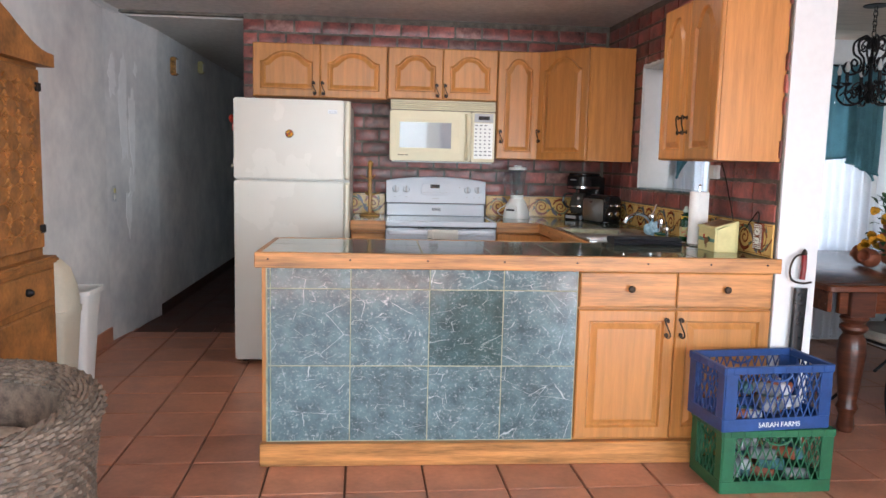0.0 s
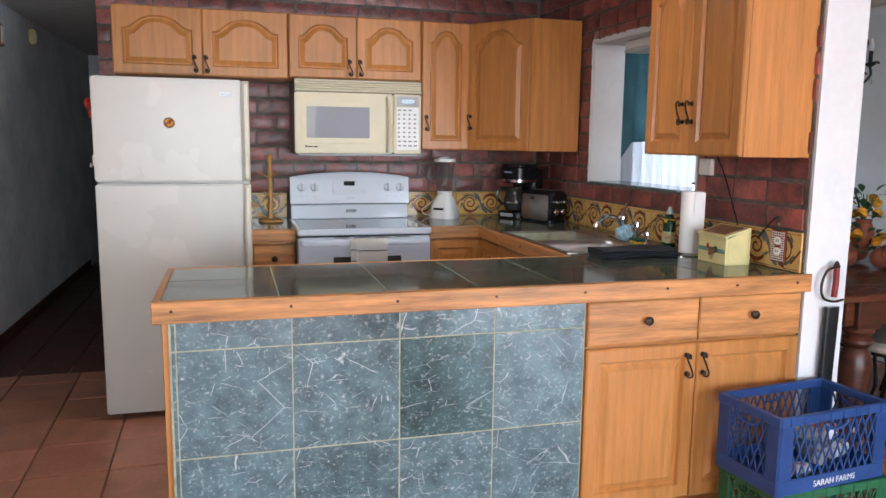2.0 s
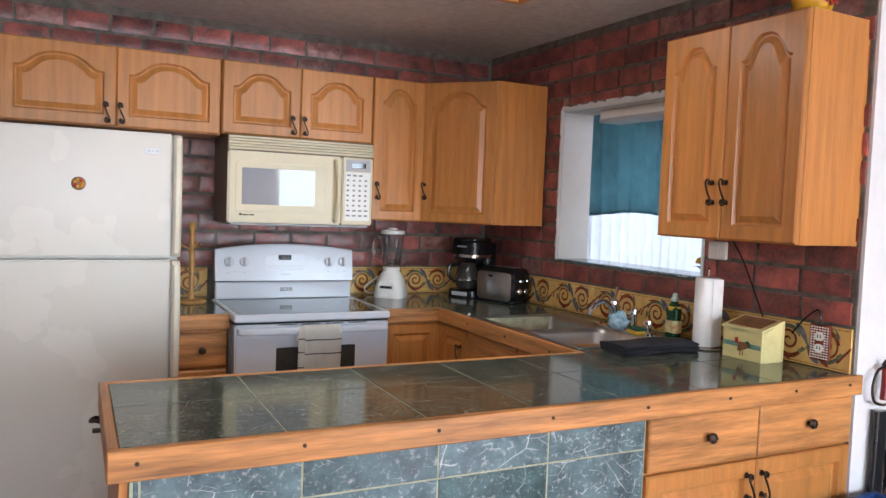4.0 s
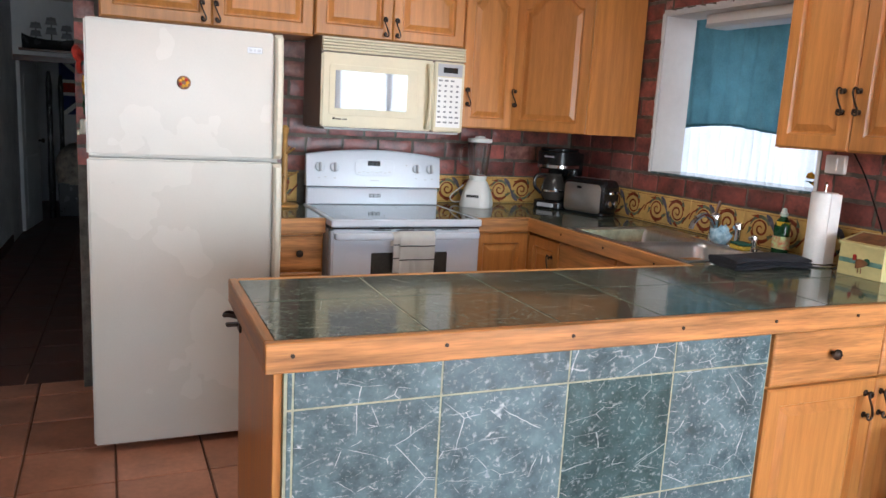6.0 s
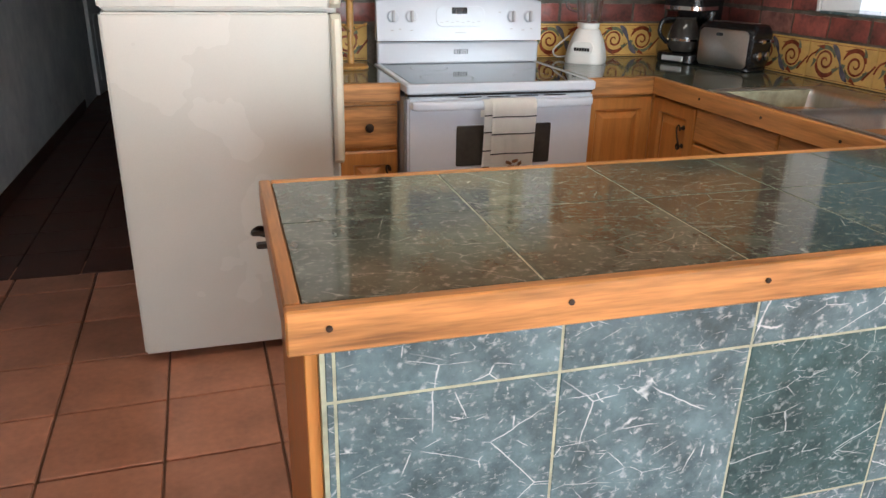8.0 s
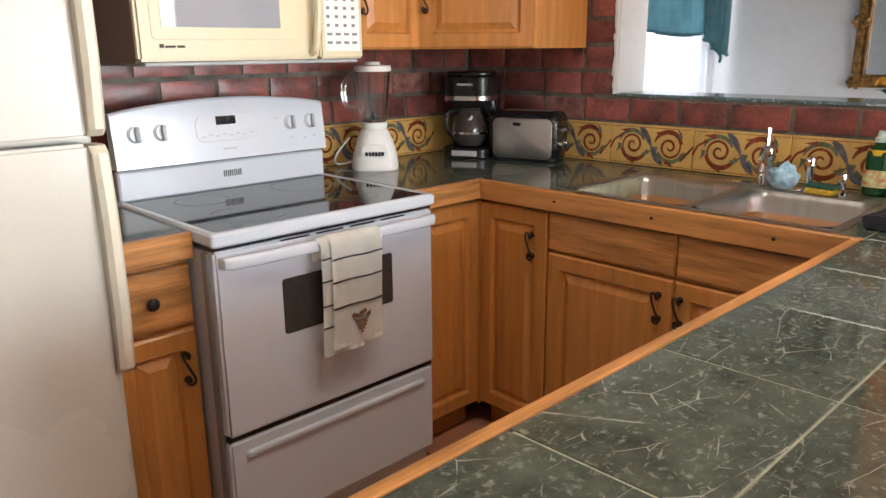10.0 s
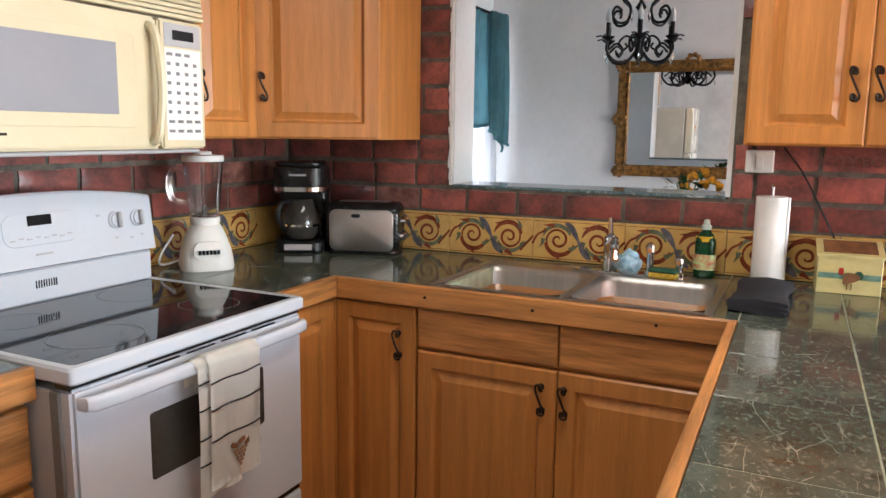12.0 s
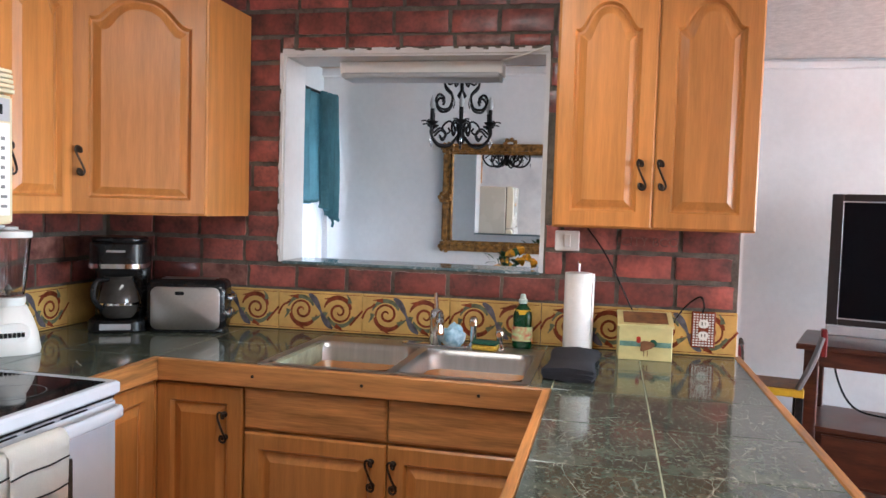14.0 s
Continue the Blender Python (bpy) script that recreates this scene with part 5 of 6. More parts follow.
ch = thing("dining_chair", "wrought iron dining chair with beige seat and wooden top rail", "chair", pose(2.75, 5.25, 0, 0, 0, 180), "chairs round the dining table")
part("seat", rings([[(x, y, z) for x, y in rounded(w, w, 0.1, 6)] for w, z in ((0.40, 0.44), (0.43, 0.45), (0.435, 0.475), (0.40, 0.495), (0.2, 0.502))]), beige_seat, ch)
part("seat_ring", tube([(x, y, 0.435) for x, y in rounded(0.40, 0.40, 0.1, 6) + rounded(0.40, 0.40, 0.1, 6)[:1]], 0.010, 8), iron, ch)
for x in (-0.17, 0.17):
    part("leg", tube(spline([(x, 0.17, 0.44), (x * 1.15, 0.20, 0.33), (x * 0.95, 0.15, 0.15), (x * 1.2, 0.24, 0.0)], 6), 0.010, 8), iron, ch)
    part("leg", tube(spline([(x, -0.17, 0.44), (x * 1.15, -0.2, 0.33), (x * 0.95, -0.15, 0.15), (x * 1.2, -0.24, 0.0)], 6), 0.010, 8), iron, ch)
    part("back_post", tube(spline([(x, -0.18, 0.44), (x * 1.05, -0.22, 0.7), (x, -0.25, 0.98)], 6), 0.010, 8), iron, ch)
    part("scroll", tube(spline([(x * 0.2, -0.20, 0.55), (x * 0.8, -0.215, 0.65), (x * 0.5, -0.23, 0.78), (x * 0.1, -0.235, 0.74), (x * 0.3, -0.23, 0.68)], 6), 0.006, 6), iron, ch)
part("top_rail", box(-0.2, -0.27, 0.96, 0.2, -0.245, 1.04, 0.006), cherry, ch, "stained wooden top rail")
for x, y, a in ((3.35, 5.27, 175), (2.78, 4.55, -92), (3.28, 3.72, 4), (4.0, 4.35, 90)):
    copy_thing(ch, pose(x, y, 0, 0, 0, a))

cp = thing("centrepiece", "terracotta pots with yellow artificial flowers on the table", "flowers", pose(3.42, 4.05, 0.802))
rc = random.Random(9)
for k in range(5):
    a = k * 1.26 + 3.4
    part("pot", lathe([(0.02, 0), (0.05, 0.02), (0.058, 0.05), (0.045, 0.085), (0.035, 0.095), (0.042, 0.11), (0.034, 0.108), (0.025, 0.06)], 14), clay, cp, m=pose(0.10 * math.cos(a), 0.10 * math.sin(a), 0.045) @ pose(0, 0, 0, 0, 0, math.degrees(a)) @ pose(0, 0, 0, 0, 70, 0))
part("upper_pot", lathe([(0.03, 0.10), (0.055, 0.13), (0.06, 0.19), (0.04, 0.24), (0.045, 0.26), (0.02, 0.25)], 14), clay, cp)


def rose(r):
    bm = bmesh.new()
    for k in range(9):
        a, t = k * 2.4, k / 9
        rr = r * (0.25 + 0.75 * t)
        own = rings([[(0.6 * r * math.cos(b) * (0.5 + t), 0.25 * r * math.sin(b), 0) for b in [2 * math.pi * i / 8 for i in range(8)]], [(0.6 * r * math.cos(b) * (0.5 + t) * 0.9, 0.15 * r * math.sin(b) + 0.1 * r, r * (1.2 - 0.5 * t)) for b in [2 * math.pi * i / 8 for i in range(8)]]])
        join(bm, own, pose(rr * 0.6 * math.cos(a), rr * 0.6 * math.sin(a), 0, 0, 0, math.degrees(a) + 90))
    return bm


rose_mesh = mesh_of("bloom", rose(0.032), yellow_petal, 40)
leaf_bm = rings([[(0.018 * w, 0.075 * t, 0.012 * math.sin(3 * t)) for w in (-u, 0, u)] for t, u in ((0, 0.05), (0.25, 0.8), (0.55, 1.0), (0.85, 0.5), (1, 0.05))], close=False, cap0=False, cap1=False)
leaf_mesh = mesh_of("leaf", leaf_bm, leaf_m, 40)
for k in range(17):
    a, up = rc.uniform(0, 6.28), rc.uniform(0.1, 0.2) if k < 10 else rc.uniform(0.27, 0.44)
    r = 0.14 if k < 10 else 0.09
    piece("bloom", rose_mesh, cp, pose(r * math.cos(a), r * math.sin(a), up, rc.uniform(-50, 50), rc.uniform(-50, 50), 0))
for k in range(60):
    a, up = rc.uniform(0, 6.28), rc.uniform(0.08, 0.2) if k < 30 else rc.uniform(0.25, 0.42)
    r = rc.uniform(0.04, 0.13) if k < 30 else rc.uniform(0.02, 0.10)
    piece("leaf", leaf_mesh, cp, pose(r * math.cos(a), r * math.sin(a), up, rc.uniform(-20, 50), 0, math.degrees(a) - 90))
for k in range(6):
    part("stem", tube([(0, 0, 0.24), (0.06 * math.cos(k), 0.06 * math.sin(k), 0.40)], 0.003, 5), leaf_m, cp)
sv = thing("sill_flowers", "small yellow artificial flowers on the pass-through sill", "flowers", CORNER @ pose(0.12, -1.70, OPEN_Z0 + 0.006))
for k, (x, y, z) in enumerate(((0, 0.03, 0.045), (0.02, -0.03, 0.03), (-0.01, -0.005, 0.02), (0.01, 0.0, 0.065), (-0.01, -0.05, 0.02))):
    piece("bloom", rose_mesh, sv, pose(x, y, z, 20 * k, 10, 0) @ Matrix.Scale(0.7, 4))
for k in range(7):
    piece("leaf", leaf_mesh, sv, pose(0, 0, 0.01, 20, 0, 51 * k) @ Matrix.Scale(0.8, 4))

# chandelier
cx = thing("chandelier", "black wrought iron chandelier with candle bulbs and crystal drops", "chandelier", pose(3.39, 4.33, 1.815))
part("canopy", lathe([(0.075, 0.60), (0.075, 0.608), (0.02, 0.612), (0.02, 0.62)], 20), iron, cx)
for k in range(6):
    link = [(0.013 * math.cos(a), 0, 0.022 * math.sin(a)) for a in [2 * math.pi * i / 12 for i in range(13)]]
    part("chain_link", tube(link, 0.003, 6), iron, cx, m=pose(0, 0, 0.435 + 0.03 * k, 0, 0, 90 * (k % 2)))
part("stem", lathe([(0.008, 0.0), (0.03, 0.03), (0.02, 0.07), (0.034, 0.09), (0.012, 0.14), (0.012, 0.25), (0.028, 0.27), (0.010, 0.30), (0.010, 0.38), (0.03, 0.385), (0.012, 0.41)], 14), iron, cx)
arm_c = spline([(0.02, 0, 0.05), (0.07, 0, 0.0), (0.14, 0, 0.0), (0.185, 0, 0.05), (0.18, 0, 0.10)], 6)
top_c = spline([(0.035, 0, 0.355), (0.02, 0, 0.385), (0.055, 0, 0.415), (0.105, 0, 0.385), (0.105, 0, 0.32), (0.06, 0, 0.27), (0.075, 0, 0.2), (0.13, 0, 0.19), (0.16, 0, 0.23), (0.14, 0, 0.265), (0.11, 0, 0.25), (0.118, 0, 0.225)], 6)
curl_c = spline([(0.17, 0, 0.055), (0.13, 0, 0.085), (0.095, 0, 0.06), (0.115, 0, 0.03), (0.135, 0, 0.05)], 5)
for k in range(6):
    turn = pose(0, 0, 0, 0, 0, 60 * k + 12)
    arm = part("arm", tube(arm_c, 0.0075, 7), iron, cx, m=turn)
    part("scroll", tube(curl_c, 0.006, 6), iron, arm)
    part("candle_cup", lathe([(0.008, 0.095), (0.03, 0.11), (0.034, 0.118), (0.012, 0.116)], 10), iron, arm, m=pose(0.18, 0, 0))
    part("candle", lathe([(0.011, 0.115), (0.011, 0.185)], 10), iron, arm, m=pose(0.18, 0, 0))
    part("bulb", lathe([(0.008, 0.185), (0.016, 0.205), (0.013, 0.225), (0.003, 0.255)], 10), bulb_m, arm, "clear candle bulb", m=pose(0.18, 0, 0))
    part("crystal", lathe([(0.001, 0), (0.008, 0.02), (0.001, 0.045)], 6), clear, arm, "crystal drop", m=pose(0.19, 0, -0.01))
    part("upper_scroll", tube(top_c, 0.007, 6), iron, cx, m=turn)
    part("crystal", lathe([(0.001, 0), (0.010, 0.03), (0.001, 0.06)], 6), clear, cx, m=turn @ pose(0.05, 0, 0.2))
    half = pose(0, 0, 0, 0, 0, 60 * k + 42)
    part("inner_scroll", tube(spline([(0.02, 0, 0.08), (0.06, 0, 0.13), (0.10, 0, 0.10), (0.085, 0, 0.06), (0.06, 0, 0.075), (0.07, 0, 0.095)], 5), 0.0055, 6), iron, cx, m=half)
    part("upper_curl", tube(spline([(0.012, 0, 0.36), (0.05, 0, 0.40), (0.085, 0, 0.37), (0.07, 0, 0.33), (0.045, 0, 0.345), (0.055, 0, 0.365)], 5), 0.0055, 6), iron, cx, m=half)
    for b in (-1, 1):
        part("cup_leaf", tube(spline([(0.18, 0, 0.11), (0.205, b * 0.025, 0.122), (0.225, b * 0.04, 0.118)], 4), 0.004, 5), iron, arm)

# mirror
MY0, MY1, MZ0, MZ1 = 3.72, 4.63, 1.18, 1.905
mr = thing("wall_mirror", "rectangular mirror in an ornate gilt wooden frame", "mirror", pose(4.328, 0, 0))


def frame_side(a, b, c, d):
    return box(-0.045, a, b, 0, c, d, 0.012, seg=2)


for a, b, c, d in ((MY0, MZ0, MY1, MZ0 + 0.06), (MY0, MZ1 - 0.06, MY1, MZ1), (MY0, MZ0 + 0.06, MY0 + 0.06, MZ1 - 0.06), (MY1 - 0.06, MZ0 + 0.06, MY1, MZ1 - 0.06)):
    part("frame_side", frame_side(a, b, c, d), gold, mr)
part("inner_bead", tube([(-0.04, y, z) for y, z in ((MY0 + 0.065, MZ0 + 0.065), (MY1 - 0.065, MZ0 + 0.065), (MY1 - 0.065, MZ1 - 0.065), (MY0 + 0.065, MZ1 - 0.065), (MY0 + 0.065, MZ0 + 0.065))], 0.008, 6), gold, mr)
part("glass", box(-0.022, MY0 + 0.05, MZ0 + 0.05, -0.016, MY1 - 0.05, MZ1 - 0.05), mirror_m, mr, "silvered mirror glass", smooth=0)
for y, z in ((MY0 + 0.03, MZ0 + 0.03), (MY1 - 0.03, MZ0 + 0.03), (MY0 + 0.03, MZ1 - 0.03), (MY1 - 0.03, MZ1 - 0.03), ((MY0 + MY1) / 2, MZ1), ((MY0 + MY1) / 2, MZ0), (MY1 - 0.02, (MZ0 + MZ1) / 2), (MY0 + 0.02, (MZ0 + MZ1) / 2)):
    orn = bmesh.new()
    for k in range(7):
        a = k * 0.9
        join(orn, lathe([(0.004, 0), (0.016, 0.006), (0.008, 0.016)], 8), pose(-0.04, y + 0.035 * math.cos(a), z + 0.028 * math.sin(a), 0, -90))
    tube([(-0.05, y + 0.03 * math.cos(a), z + 0.02 * math.sin(a)) for a in [6.3 * k / 14 for k in range(15)]], 0.006, 6, bm=orn)
    part("ornament", orn, gold, mr, "carved gilt leaf ornament")

# dining window, curtains
dw = thing("window_1", "white framed dining room window", "window", kind="structure")
for a, b, c, d in ((2.8, 0.7, 2.86, 2.15), (4.14, 0.7, 4.2, 2.15), (2.86, 0.7, 4.14, 0.76), (2.86, 2.09, 4.14, 2.15), (3.47, 0.76, 3.53, 2.09)):
    part("window_frame", box(a, 5.60, b, c, 5.65, d, 0.004), white_plastic, dw)


def curtain(name, label, x0, x1, y, z_top, bottom, material, folds, depth):
    ob = thing(name, label, "curtain")
    n = folds * 6
    loops = []
    for k in range(n + 1):
        u = k / n
        yy = y + depth * math.sin(u * folds * 2 * math.pi) + 0.01 * math.sin(u * 17)
        zb = bottom(u)
        loops.append([(x0 + (x1 - x0) * u, yy * 1.0 + 0.012 * math.sin(3 * v + 9 * u), z_top + (zb - z_top) * v) for v in [i / 8 for i in range(9)]])
    bm = rings(loops, close=False, cap0=False, cap1=False)
    part("cloth", bm, material, ob, smooth=80)
    hem = tube([l[-1] for l in loops], 0.010, 5)
    part("hem", hem, material, ob, "doubled hem")
    return ob


curtain("curtain", "white sheer curtain hanging to the floor", 2.62, 4.24, 5.47, 2.16, lambda u: 0.03, sheer, 21, 0.024)
curtain("valance", "teal cloth valance with a dark hem", 2.6, 4.20, 5.40, 2.20, lambda u: 1.50 - 0.02 * math.cos(9 * u) - (0.20 * max(0, (u - 0.90) / 0.1)) - (0.18 * max(0, (0.06 - u) / 0.06)), teal, 13, 0.018)
curtain("valance", "narrow teal cloth second layer", 3.95, 4.21, 5.365, 2.21, lambda u: 1.36 + 0.10 * (1 - u), teal, 4, 0.016)
rod = thing("curtain_rod", "dark metal curtain rod with scroll ends", "curtain rod")
part("rod", tube([(2.5, 5.40, 2.20), (4.28, 5.40, 2.20)], 0.009, 8), iron, rod)
part("finial", tube([(4.28 + 0.02 * math.cos(a), 5.40, 2.20 + 0.03 * math.sin(a)) for a in [6.3 * k / 12 for k in range(13)]], 0.006, 6), iron, rod)
for x in (2.55, 4.2):
    part("bracket", box(x, 5.40, 2.19, x + 0.02, 5.52, 2.21, 0.002), iron, rod)

# ---- living room ----
TURN = pose(3.72, 2.35, 0, 0, 0, -18) @ pose(-3.72, -2.35, 0)
ts2 = thing("tv_stand", "dark cherry wood television stand with lower drawer", "tv stand", TURN @ pose(3.52, 1.0, 0))
part("top", box(-0.02, -0.02, 0.785, 0.57, 1.47, 0.815, 0.006), cherry, ts2)
for x in (0.0, 0.48):
    for y in (0.02, 1.36):
        part("leg", box(x, y, 0, x + 0.07, y + 0.07, 0.785, 0.004), cherry, ts2)
part("rail", box(0.01, 0.09, 0.70, 0.03, 1.36, 0.785, 0.002), cherry, ts2)
part("shelf", box(0.01, 0.05, 0.36, 0.55, 1.40, 0.385, 0.003), cherry, ts2)
part("drawer_case", box(0.03, 0.09, 0.08, 0.54, 1.36, 0.36, 0.003), cherry, ts2)
part("drawer_front", box(0.012, 0.12, 0.10, 0.032, 1.33, 0.345, 0.004), cherry, ts2)
tv = thing("television", "flat television with dark frame and silver lower strip", "television", TURN @ pose(3.72, 1.10, 0.815))
part("base", rbox(0.28, 0.5, 0.018, 0.08), black, tv, m=pose(0.08, 0.62, 0))
part("neck", box(0.07, 0.55, 0.015, 0.11, 0.69, 0.07), black, tv)
part("back", box(0.02, 0.0, 0.03, 0.10, 1.25, 0.78, 0.012), dark_frame, tv)
for a, b, c, d in ((0, 0.09, 0.06, 0.79), (1.19, 0.09, 1.25, 0.79), (0.06, 0.09, 1.19, 0.13), (0.06, 0.745, 1.19, 0.79)):
    part("bezel", box(-0.012, a, b, 0.02, c, d, 0.004), dark_frame, tv)
part("bezel_line", tube([(-0.010, y, z) for y, z in ((0.055, 0.125), (1.195, 0.125), (1.195, 0.75), (0.055, 0.75), (0.055, 0.125))], 0.004, 6), silver, tv, "thin silver line")
part("speaker_strip", box(-0.016, 0.0, 0.03, 0.02, 1.25, 0.09, 0.008), silver, tv, "silver speaker strip")
part("screen", box(-0.003, 0.06, 0.13, 0.01, 1.19, 0.745), screen, tv, "dark glossy screen", smooth=0)
cab_ = thing("tv_cable", "black cables hanging behind the stand", "cable", TURN)
part("cable", tube(spline([(4.02, 2.3, 0.786), (4.0, 2.3, 0.6), (3.95, 2.2, 0.42), (3.9, 2.0, 0.392)], 6), 0.006, 6), black, cab_)
stl = thing("painted_stool", "low yellow stool with painted top and grey back", "stool", pose(3.55, 2.62, 0, 0, 0, 80))
part("seat", box(-0.13, -0.13, 0.56, 0.15, 0.15, 0.60, 0.006), yellow_paint, stl)
part("seat_picture", box(-0.12, -0.12, 0.601, 0.14, 0.14, 0.605), box_brown, stl, "brown painted seat top")
for x in (-0.11, 0.13):
    for y in (-0.11, 0.13):
        part("leg", box(x - 0.018, y - 0.018, 0, x + 0.018, y + 0.018, 0.56, 0.003), iron, stl)
part("back_post", tube(spline([(-0.10, 0.13, 0.60), (-0.16, 0.15, 0.75), (-0.2, 0.15, 0.88)], 5), 0.016, 8), grey_plastic, stl)
part("back_bar", box(-0.22, 0.10, 0.78, -0.19, 0.16, 0.92, 0.006), red_lac, stl)

hu = thing("carved_hutch", "antique carved pine hutch with iron fittings", "hutch", pose(-1.64, 2.28, 0, 0, 0, 0))
HW, HD = 1.22, 0.375
part("lower_body", box(0, 0, 0.06, HD, HW, 0.86, 0.006), pine, hu)
part("plinth", box(0, -0.01, 0, HD + 0.015, HW + 0.01, 0.07, 0.006), pine, hu)
part("upper_body", box(0, 0.02, 0.88, HD - 0.04, HW - 0.02, 1.80, 0.006), pine, hu)
part("waist_moulding", box(0, -0.015, 0.85, HD + 0.02, HW + 0.015, 0.885, 0.01, seg=2), pine, hu)
part("cornice", rings([[(x, HW / 2 + u * (HW / 2 + 0.03), z + 0.17 * (0.5 + 0.5 * math.cos(math.pi * u)) ** 1.2) for u in [1 - k / 12 for k in range(25)]] + [(x, HW / 2 + u * (HW / 2 + 0.03), 1.78) for u in (-1, 1)] for x, z in ((0, 1.86), (HD - 0.03, 1.86), (HD + 0.02, 1.84), (HD + 0.02, 1.80))]), pine, hu)


def carved(parent, y0, z0, y1, z1, x, cols, rows):
    """Door with rows of carved lozenges."""
    d = part("door", box(x, y0, z0, x + 0.022, y1, z1, 0.004), pine, parent)
    cw, chh = (y1 - y0 - 0.08) / cols, (z1 - z0 - 0.08) / rows
    for c in range(cols):
        for r in range(rows):
            cy, cz = y0 + 0.04 + (c + 0.5) * cw, z0 + 0.04 + (r + 0.5) * chh
            part("carving", rings([[(x + dx, cy + s * cw * 0.46 * a, cz + s * chh * 0.46 * b) for a, b in ((1, 0), (0.35, 0.35), (0, 1), (-0.35, 0.35), (-1, 0), (-0.35, -0.35), (0, -1), (0.35, -0.35))] for s, dx in ((1, 0.021), (0.9, 0.030), (0.5, 0.026), (0.3, 0.036))]), pine, d, smooth=0)
    return d


for y0, y1 in ((0.05, 0.60), (0.62, 1.17)):
    d = carved(hu, y0, 0.93, y1, 1.76, HD - 0.04, 4, 10)
    part("latch", box(HD - 0.012, (0.56 if y0 < 0.1 else 0.63), 1.36, HD + 0.005, (0.59 if y0 < 0.1 else 0.66), 1.44, 0.004), iron, d, "black iron latch")
    for z in (1.0, 1.66):
        part("hinge", box(HD - 0.018, y0 if y0 < 0.1 else y1 - 0.05, z, HD - 0.008, y0 + 0.05 if y0 < 0.1 else y1, z + 0.04, 0.003), iron, d, "black iron hinge")
    dd = part("drawer_front", box(HD, y0, 0.68, HD + 0.018, y1, 0.83, 0.005), pine, hu)
    part("drawer_pull", lathe([(0.018, 0), (0.02, 0.012), (0.008, 0.03)], 12), iron, dd, m=pose(HD + 0.018, (y0 + y1) / 2, 0.755, 0, 90))
    d2 = part("lower_door", box(HD, y0, 0.1, HD + 0.02, y1, 0.65, 0.006), pine, hu)
    part("latch", box(HD + 0.02, y1 - 0.06 if y0 < 0.1 else y0 + 0.03, 0.36, HD + 0.032, y1 - 0.03 if y0 < 0.1 else y0 + 0.06, 0.44, 0.004), iron, d2, "black iron latch")

bn = thing("swing_bin", "cream plastic swing-lid waste bin beside the hutch", "bin", pose(-1.47, 3.80, 0))
part("body", rings([[(x, y, z) for x, y in rounded(w, d, 0.05)] for w, d, z in ((0.26, 0.22, 0), (0.27, 0.23, 0.02), (0.33, 0.29, 0.52), (0.34, 0.30, 0.53), (0.34, 0.30, 0.56))]), cream, bn)
part("lid", rings([[(x, y, z) for x, y in rounded(w, d, min(w, d) * 0.3)] for w, d, z in ((0.345, 0.305, 0.56), (0.345, 0.305, 0.60), (0.33, 0.27, 0.68), (0.28, 0.20, 0.77), (0.2, 0.12, 0.82), (0.1, 0.06, 0.835))]), cream, bn, "domed cream swing lid")
part("flap", box(-0.10, -0.15, 0.61, 0.10, -0.13, 0.74, 0.01), cream, bn)
wb = thing("waste_basket", "open white plastic waste basket", "bin", pose(-1.49, 4.20, 0))
part("basket", rings([[(x, y, z) for x, y in rounded(w, d, 0.045)] for w, d, z in ((0.22, 0.18, 0), (0.30, 0.25, 0.57), (0.33, 0.28, 0.575), (0.33, 0.28, 0.60), (0.29, 0.24, 0.60), (0.21, 0.17, 0.02))]), white_plastic, wb)
wk = thing("wicker_armchair", "grey-brown woven wicker armchair with floral cushion", "armchair", pose(-0.93, 1.95, 0, 0, 0, 0))
ang = [math.pi * (-0.42 + 1.84 * k / 40) for k in range(41)]
rows = []
for r, z in ((0.38, 0.02), (0.385, 0.2), (0.39, 0.4), (0.40, 0.54), (0.42, 0.60), (0.40, 0.645), (0.35, 0.645), (0.32, 0.60), (0.315, 0.5), (0.31, 0.3), (0.31, 0.02)):
    rows.append([(r * math.cos(a), r * math.sin(a), z + (0.03 * math.sin(a) if z > 0.5 else 0)) for a in ang])
shell = rings(rows, close=False, cap0=False, cap1=False)
part("woven_shell", shell, wicker, wk, "rounded woven back and arms", smooth=60)
weave = bmesh.new()
for j in range(30):
    z = 0.04 + 0.6 * j / 30
    r = 0.383 + 0.03 * max(0, (z - 0.4) / 0.24)
    pts = [((r + 0.005 * (1 if (i + j) % 2 else -1)) * math.cos(a), (r + 0.005 * (1 if (i + j) % 2 else -1)) * math.sin(a), z + (0.03 * math.sin(a) if z > 0.5 else 0)) for i, a in enumerate([math.pi * (-0.42 + 1.84 * k / 90) for k in range(91)])]
    tube(pts, 0.008, 5, bm=weave)
for j in range(14):
    q = j / 13 * math.pi
    pts = []
    for i, a in enumerate([math.pi * (-0.42 + 1.84 * k / 90) for k in range(91)]):
        w = 0.005 * (1 if (i + j) % 2 else -1)
        pts.append(((0.365 + (0.055 + w) * math.cos(q)) * math.cos(a), (0.365 + (0.055 + w) * math.cos(q)) * math.sin(a), 0.60 + (0.045 + w) * math.sin(q) + 0.03 * math.sin(a)))
    tube(pts, 0.008, 5, bm=weave)
tagged(part("weave", weave, wicker, wk, "woven strands"), kind="stuff")
part("seat_base", lathe([(0.30, 0.02), (0.31, 0.36), (0.28, 0.38)], 28), wicker, wk)
part("cushion", lathe([(0.27, 0.385), (0.30, 0.40), (0.30, 0.46), (0.27, 0.49), (0.1, 0.50)], 28), floral, wk, "floral seat cushion")

